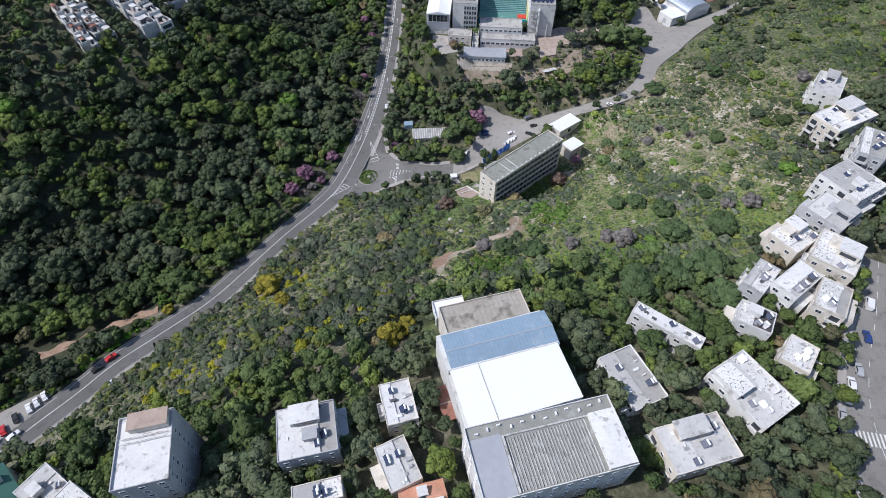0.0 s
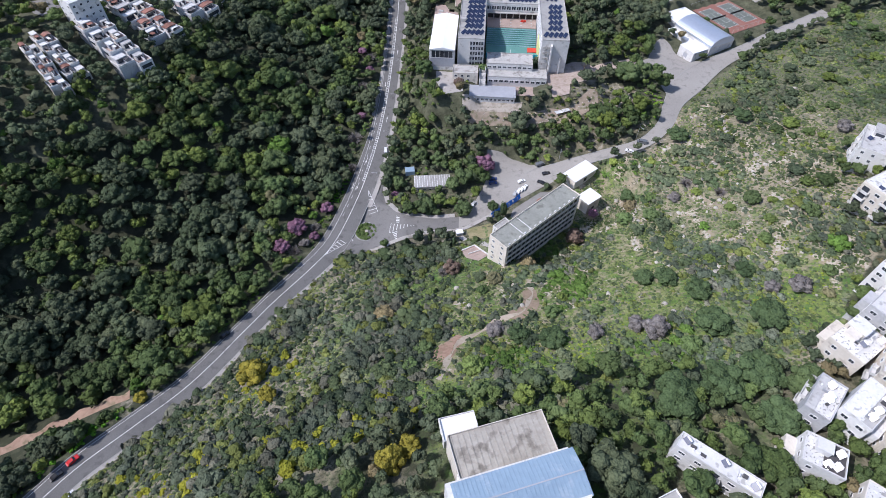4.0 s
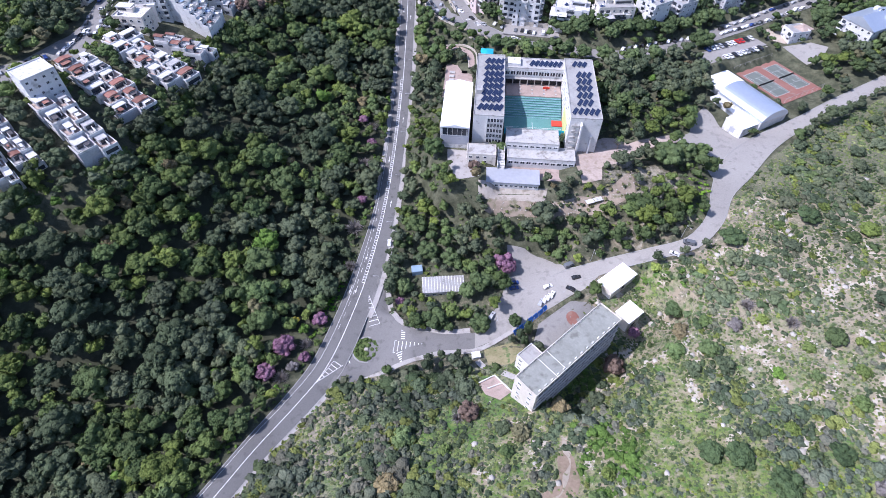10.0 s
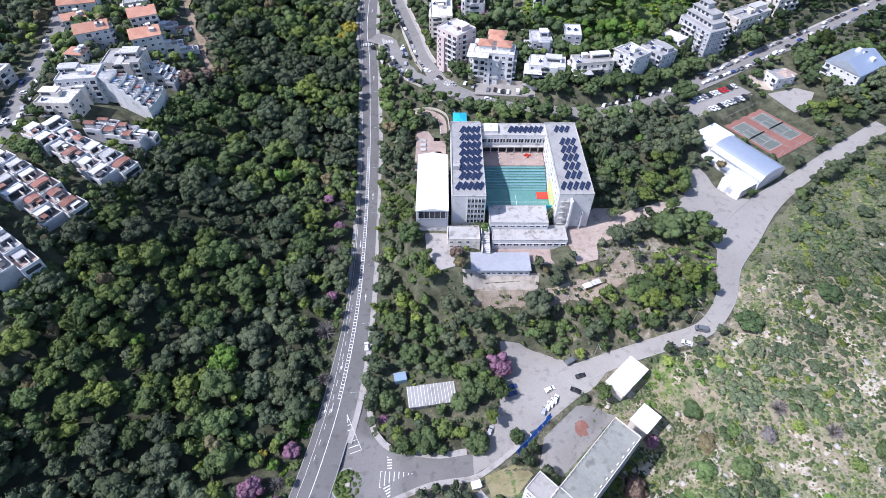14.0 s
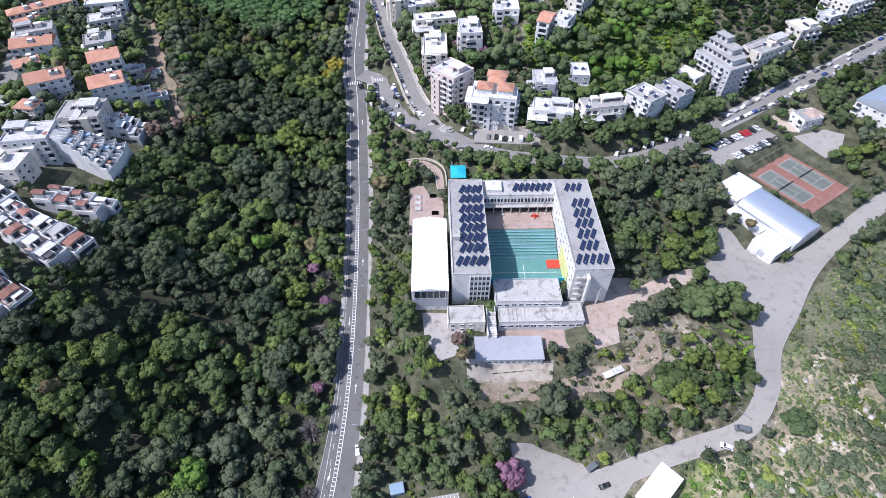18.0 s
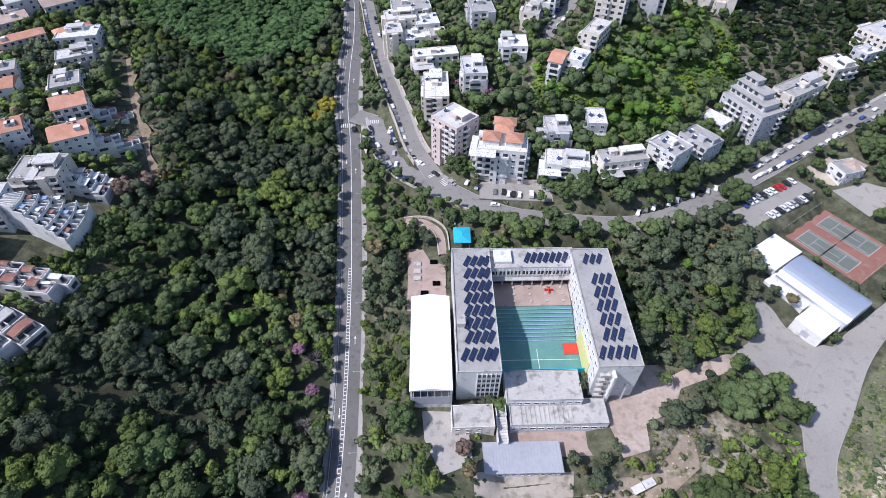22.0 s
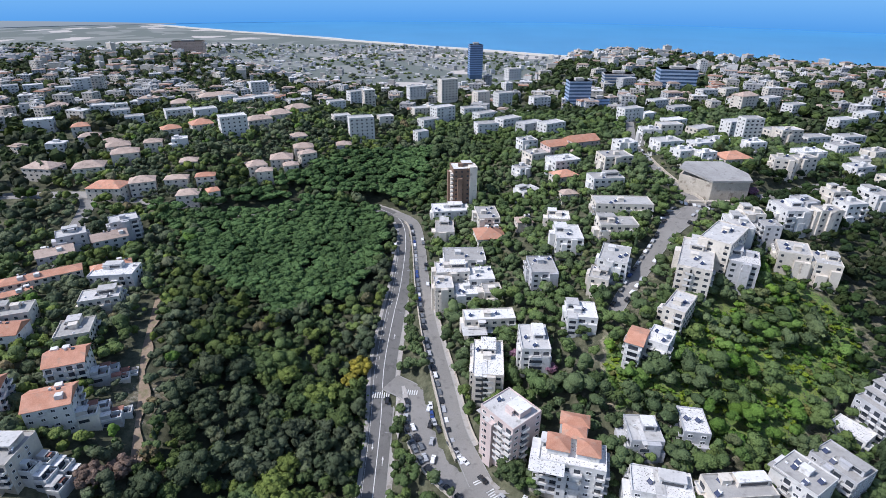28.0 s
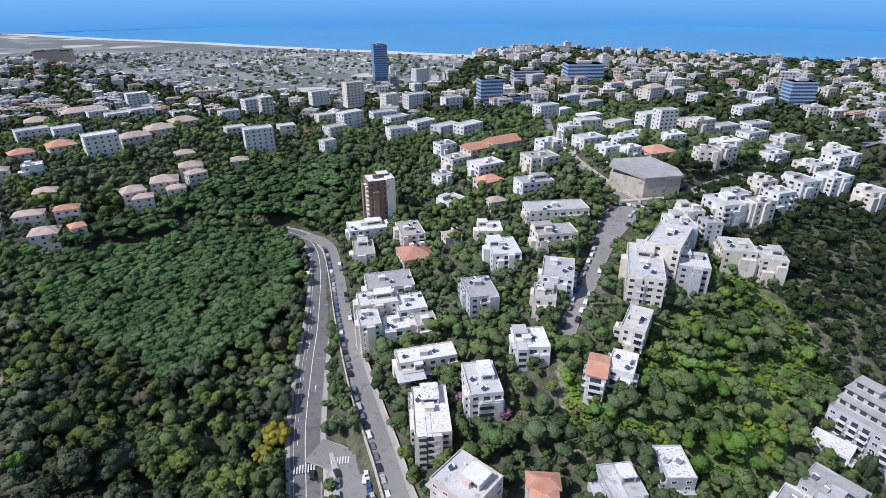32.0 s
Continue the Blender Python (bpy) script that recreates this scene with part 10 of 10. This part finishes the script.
TUFT_TINTS = np.array([(1.25, 1.25, 1.0), (1.0, 1.1, 0.85), (1.9, 1.75, 1.3), (0.8, 0.9, 0.75), (1.6, 1.5, 1.15), (1.1, 1.3, 0.7), (1.9, 1.65, 1.45)])
t = TUFT_TINTS[(np.floor(patchy(x, y, 33, 19) * 7 + rng.uniform(0, 4, len(x))).astype(int)) % 7] * rng.uniform(0.84, 1.16, (len(x), 1))
mustard = rng.uniform(0, 1, len(x)) < 0.7 * sum(spot(x, y, u, v, w) for u, v, w in YELLOW_PATCHES)
t[mustard] = np.array([2.1, 2.1, 0.6]) * rng.uniform(0.8, 1.2, (mustard.sum(), 1))
r = rng.uniform(0.25, 0.75, len(x))
plant("grass_tufts", np.column_stack([x, y, ground(x, y) - 0.05, r, rng.uniform(0.6, 1.2, len(x)), t]), TUFT, LEAF, "tufts of green and straw grass on the slope", "grass")
# low shrublets between the bushes, dark and pale
x, y, rng = scatter(-140, 70, 300, 370, 1.28, 43)
ok = open_slope(x, y) & (rng.uniform(0, 1, len(x)) < 0.46 + 2.4 * (patchy(x, y, 11, 45) - 0.5)) & (road_gap(x, y)[0] > 0.8) & free_of_things(x, y, 0.3)
x, y = x[ok], y[ok]
DOME = [(np.array([(1, 0, -0.1), (0.2, 0.95, -0.1), (-0.9, 0.5, -0.1), (-0.8, -0.6, -0.1), (0.35, -0.9, -0.1), (0.1, 0.05, 0.75)]) * (1, k, 1), np.array([(0, 1, 5), (1, 2, 5), (2, 3, 5), (3, 4, 5), (4, 0, 5)])) for k in (1.0, 0.7)]
DOME_TINTS = np.array([(0.85, 0.94, 0.8), (1.0, 1.08, 0.85), (1.05, 1.05, 0.9), (1.7, 1.6, 1.4), (0.9, 0.96, 0.8), (2.2, 1.95, 1.6), (1.3, 1.35, 0.85)])
t = DOME_TINTS[(np.floor(patchy(x, y, 27, 47) * 7 + rng.uniform(0, 5, len(x))).astype(int)) % 7] * rng.uniform(0.85, 1.15, (len(x), 1))
r = rng.uniform(0.4, 1.15, len(x))
plant("low_shrublets", np.column_stack([x, y, ground(x, y), r, rng.uniform(0.6, 1.1, len(x)), t]), DOME, LEAF, "low dark and pale shrublets on the slope", "scrub")
x, y, rng = scatter(-40, 110, 330, 390, 14.5, 31)
ok = open_slope(x, y) & (rng.uniform(0, 1, len(x)) < 0.75) & (road_gap(x, y)[0] > 4) & free_of_things(x, y, 4) & (spot(x, y, 62, 178, 14) < 0.4)
x, y = x[ok], y[ok]
r = rng.uniform(2.4, 4.8, len(x))
plant("slope_trees", np.column_stack([x, y, ground(x, y) + r * 0.4, r, rng.uniform(0.6, 0.85, len(x)), tint(rng, x, y, rare=0.12) * (1.4 - 0.3 * ease(110, 160, x))[:, None]]), BIG_SHAPES, LEAF, "scattered low pines and carob bushes on the slope", "trees")


# bushes and herbs of the green hillside among the houses
x, y, rng = scatter(50, 430, 270, 600, 2.6, 141)
ok = within(GREEN_HILL, x, y) & (road_gap(x, y)[0] > 1.0) & free_of_things(x, y, 0.5) & (patchy(x, y, 20, 37) + rng.uniform(-0.25, 0.25, len(x)) > 0.36)
x, y = x[ok], y[ok]
r = rng.uniform(1.1, 2.8, len(x))
HERB_TINTS = np.array([(1.1, 1.7, 0.55), (1.3, 1.8, 0.5), (1.0, 1.3, 0.75), (1.9, 2.1, 0.45), (0.9, 1.15, 0.8), (1.2, 1.55, 0.6), (1.7, 1.4, 0.9)])
# Bushes darken eastwards too: the hillside's shade in their tint.
t = HERB_TINTS[(np.floor(patchy(x, y, 30, 39) * 7 + rng.uniform(0, 3, len(x))).astype(int)) % 7] * rng.uniform(0.75, 1.15, (len(x), 1)) * (1 - 0.45 * ease(165, 205, x))[:, None]
plant("hillside_bushes", np.column_stack([x, y, ground(x, y) + r * 0.3, r, rng.uniform(0.6, 1.0, len(x)), t]), BUSH_SHAPES, LEAF, "fresh green bushes on the slope between houses", "scrub")

# undergrowth below the school and beside the roads
x, y, rng = scatter(-60, 232, 130, 420, 3.3, 61)
ok = ~open_slope(x, y) & ~woodland(x, y) & (road_gap(x, y)[0] > 1.0) & free_of_things(x, y, 0.8) & (rng.uniform(0, 1, len(x)) < 0.8)
for outline in PAVED:
    ok &= ~within(outline, x, y)
ok &= ~(within(BARE_BANK, x, y) & (rng.uniform(0, 1, len(x)) < 0.2))
x, y = x[ok], y[ok]
r = rng.uniform(0.8, 1.9, len(x))
t = tint(rng, x, y, rare=0.15)
dry = (within(BARE_BANK, x, y) | (np.hypot(x - 82, y - 300) < 14)) & (rng.uniform(0, 1, len(x)) < 0.7)
t[dry] = np.array([2.0, 1.6, 1.5]) * rng.uniform(0.7, 1.2, (dry.sum(), 1))
r[dry] *= 0.9
green = np.hypot((x - 113) / 9, (y - 291) / 13) < rng.uniform(0.6, 1.0, len(x))
t[green] = np.array([1.7, 2.4, 0.6]) * rng.uniform(0.8, 1.1, (green.sum(), 1))
plant("undergrowth", np.column_stack([x, y, ground(x, y) + r * 0.3, r, rng.uniform(0.6, 1.0, len(x)), t]), BUSH_SHAPES, LEAF, "green undergrowth beneath the trees", "scrub")


# trees between the houses and round the school
def allowed(x, y, rng, margin):
    open_hill = open_slope(x, y)
    dense = 1.05 + 0.6 * (patchy(x, y, 50, 6) - 0.5) - 0.5 * np.where(within(GREEN_HILL, x, y), patchy(x, y, 26, 33) + 0.35, 0) - 0.75 * np.exp(-((x - 82) ** 2 + (y - 300) ** 2) / 260) - 0.5 * np.exp(-((x - 113) ** 2 + (y - 291) ** 2) / 120)
    ok = ~woodland(x, y) & ~open_hill & (np.abs(x + 5) < 108 + 0.55 * y) & (rng.uniform(0, 1, len(x)) < dense) & (road_gap(x, y)[0] > margin + 0.4) & free_of_things(x, y, margin)
    for outline in PAVED + (BARE_BANK,):
        ok &= ~within(outline, x, y)
    return ok


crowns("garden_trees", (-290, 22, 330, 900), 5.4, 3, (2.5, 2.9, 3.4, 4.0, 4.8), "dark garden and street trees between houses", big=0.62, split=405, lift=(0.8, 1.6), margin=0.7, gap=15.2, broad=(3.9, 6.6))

# trees and tall shrubs that close in on the houses
rng = np.random.RandomState(17)
spots = []
for hx, hy, a, b, turn in HOMES:
    if hy > 720:
        continue
    n = int((a + b) * 4 / (4.2 if hy < 200 else 5.0))
    c, s_ = math.cos(radians(turn)), math.sin(radians(turn))
    for k in range(n):
        at = (k + rng.uniform(0, 0.8)) / n * 4
        side, f = int(at) % 4, 2 * (at % 1) - 1
        r = rng.uniform(2.0, 3.4)
        u, v = ((f * a, -b - 0.8 * r), (a + 0.8 * r, f * b), (f * a, b + 0.8 * r), (-a - 0.8 * r, f * b))[side]
        if rng.uniform() < 0.72:
            spots.append((hx + u * c - v * s_, hy + u * s_ + v * c, r))
x, y, r = np.array(spots).T
ok = free_of_things(x, y, 1.0) & (road_gap(x, y)[0] > 1.4) & (np.abs(x + 5) < 108 + 0.55 * y) & (y > 20)
for outline in PAVED:
    ok &= ~within(outline, x, y)
x, y, r = x[ok], y[ok], r[ok]
t = tint(rng, x, y, rare=0.06)
for near in (True, False):
    mask = (y < 300) == near
    plant("house_trees" if near else "far_house_trees", np.column_stack([x, y, ground(x, y) + r * 0.95 + 1.2, r, rng.uniform(0.9, 1.35, len(x)), t])[mask], NEAR_SHAPES if near else FAR_SHAPES, LEAF, "dark garden trees close against house walls", "trees")

# tree cover of the far town
x, y, rng = scatter(-1000, 470, 1000, 1650, 14.4, 4)
ok = (np.abs(x) < 0.95 * (y - 150)) & ~((x > -290) & (x < 330) & (y < 860)) & (rng.uniform(0, 1, len(x)) < 0.85)
x, y = x[ok], y[ok]
r = rng.uniform(4.8, 9.8, len(x))
plant("town_trees", np.column_stack([x, y, ground(x, y) + r * 0.7, r, rng.uniform(0.7, 1.2, len(x)), tint(rng, x, y) * 0.6]), SPECK_SHAPES, LEAF, "dark trees among the roofs of the far town", "trees")


# scrub and orchards of the coastal plain
x, y, rng = scatter(-2200, 1450, 900, 2900, 30, 91)
ok = (y > crest_line(x) + 280) & (y < 2893 - 0.66 * x - 130) & (np.abs(x) < 0.95 * y) & (rng.uniform(0, 1, len(x)) < 0.25 + 0.9 * (patchy(x, y, 420, 51) - 0.35))
x, y = x[ok], y[ok]
r = rng.uniform(5, 13, len(x))
plant("plain_trees", np.column_stack([x, y, ground(x, y) + r * 0.3, r, rng.uniform(0.4, 0.7, len(x)), tint(rng, x, y) * 0.9]), SPECK_SHAPES, LEAF, "dark groves on the coastal plain", "trees")

# trees that close in on the lower ends of the terraced flats
spots = []
rng = np.random.RandomState(5)
for ex, ey, ez, angle, width in TERRACE_ENDS:
    for k in range(int(width / 3.5) + 2):
        v = (k - (int(width / 3.5) + 1) / 2) * 3.5
        for out in (3.5, 8.5):
            u_ = out + rng.uniform(-1, 1)
            r = rng.uniform(3.2, 4.6)
            spots.append((ex + math.cos(angle) * u_ - math.sin(angle) * v, ey + math.sin(angle) * u_ + math.cos(angle) * v, ez - 5.5 - out * 0.3, r, 1.3, *(GREEN_TINTS[rng.randint(6)] * rng.uniform(0.8, 1.1))))
plant("terrace_trees", np.array(spots), NEAR_SHAPES, LEAF, "dark trees at the foot of the terraced flats", "trees")

# slender cypresses in the town
x, y, rng = scatter(-280, 400, 420, 1000, 21, 77)
ok = ~woodland(x, y) & (np.abs(x) < 0.85 * (y - 150)) & (rng.uniform(0, 1, len(x)) < 0.75) & (road_gap(x, y)[0] > 2) & free_of_things(x, y, 1.5)
x, y = x[ok], y[ok]
r = rng.uniform(1.0, 1.7, len(x))
tall = rng.uniform(3.2, 5.0, len(x))
plant("town_cypresses", np.column_stack([x, y, ground(x, y) + r * tall * 0.75, r, tall, np.tile((0.6, 0.7, 0.7), (len(x), 1))]), FAR_SHAPES, LEAF, "slender dark cypresses between the houses", "trees")


# limestone boulders on the open slope
x, y, rng = scatter(-20, 120, 220, 290, 1.5, 21)
band, stony = ledges(x, y)
ok = (rng.uniform(0, 1, len(x)) < stony * np.where(band, 0.6, 0.02)) & open_slope(x, y) & (road_gap(x, y)[0] > 2) & free_of_things(x, y, 0.5)
x, y = x[ok], y[ok]
r = 0.25 + rng.uniform(0, 1, len(x)) ** 2.5 * 1.2
STONE_SHAPES = [(ICO_V * np.random.RandomState(k).uniform(0.65, 1.25, (12, 1)), ICO_F) for k in range(5)]
plant("limestone_boulders", np.column_stack([x, y, ground(x, y) + r * 0.1, r, np.full(len(x), 0.55), np.ones((len(x), 3))]), STONE_SHAPES, ROCK, "pale limestone boulders on the slope", "rocks")
x, y, rng = scatter(8, 278, 92, 312, 1.6, 71)
ok = within(BARE_BANK, x, y) & (rng.uniform(0, 1, len(x)) < 0.5) & free_of_things(x, y, 0.3)
x, y = x[ok], y[ok]
r = rng.uniform(0.15, 0.55, len(x))
plant("bank_stones", np.column_stack([x, y, ground(x, y) + 0.2, r, np.full(len(x), 0.55), np.ones((len(x), 3))]), STONE_SHAPES, ROCK, "pale stones strewn over the earth bank", "rocks")
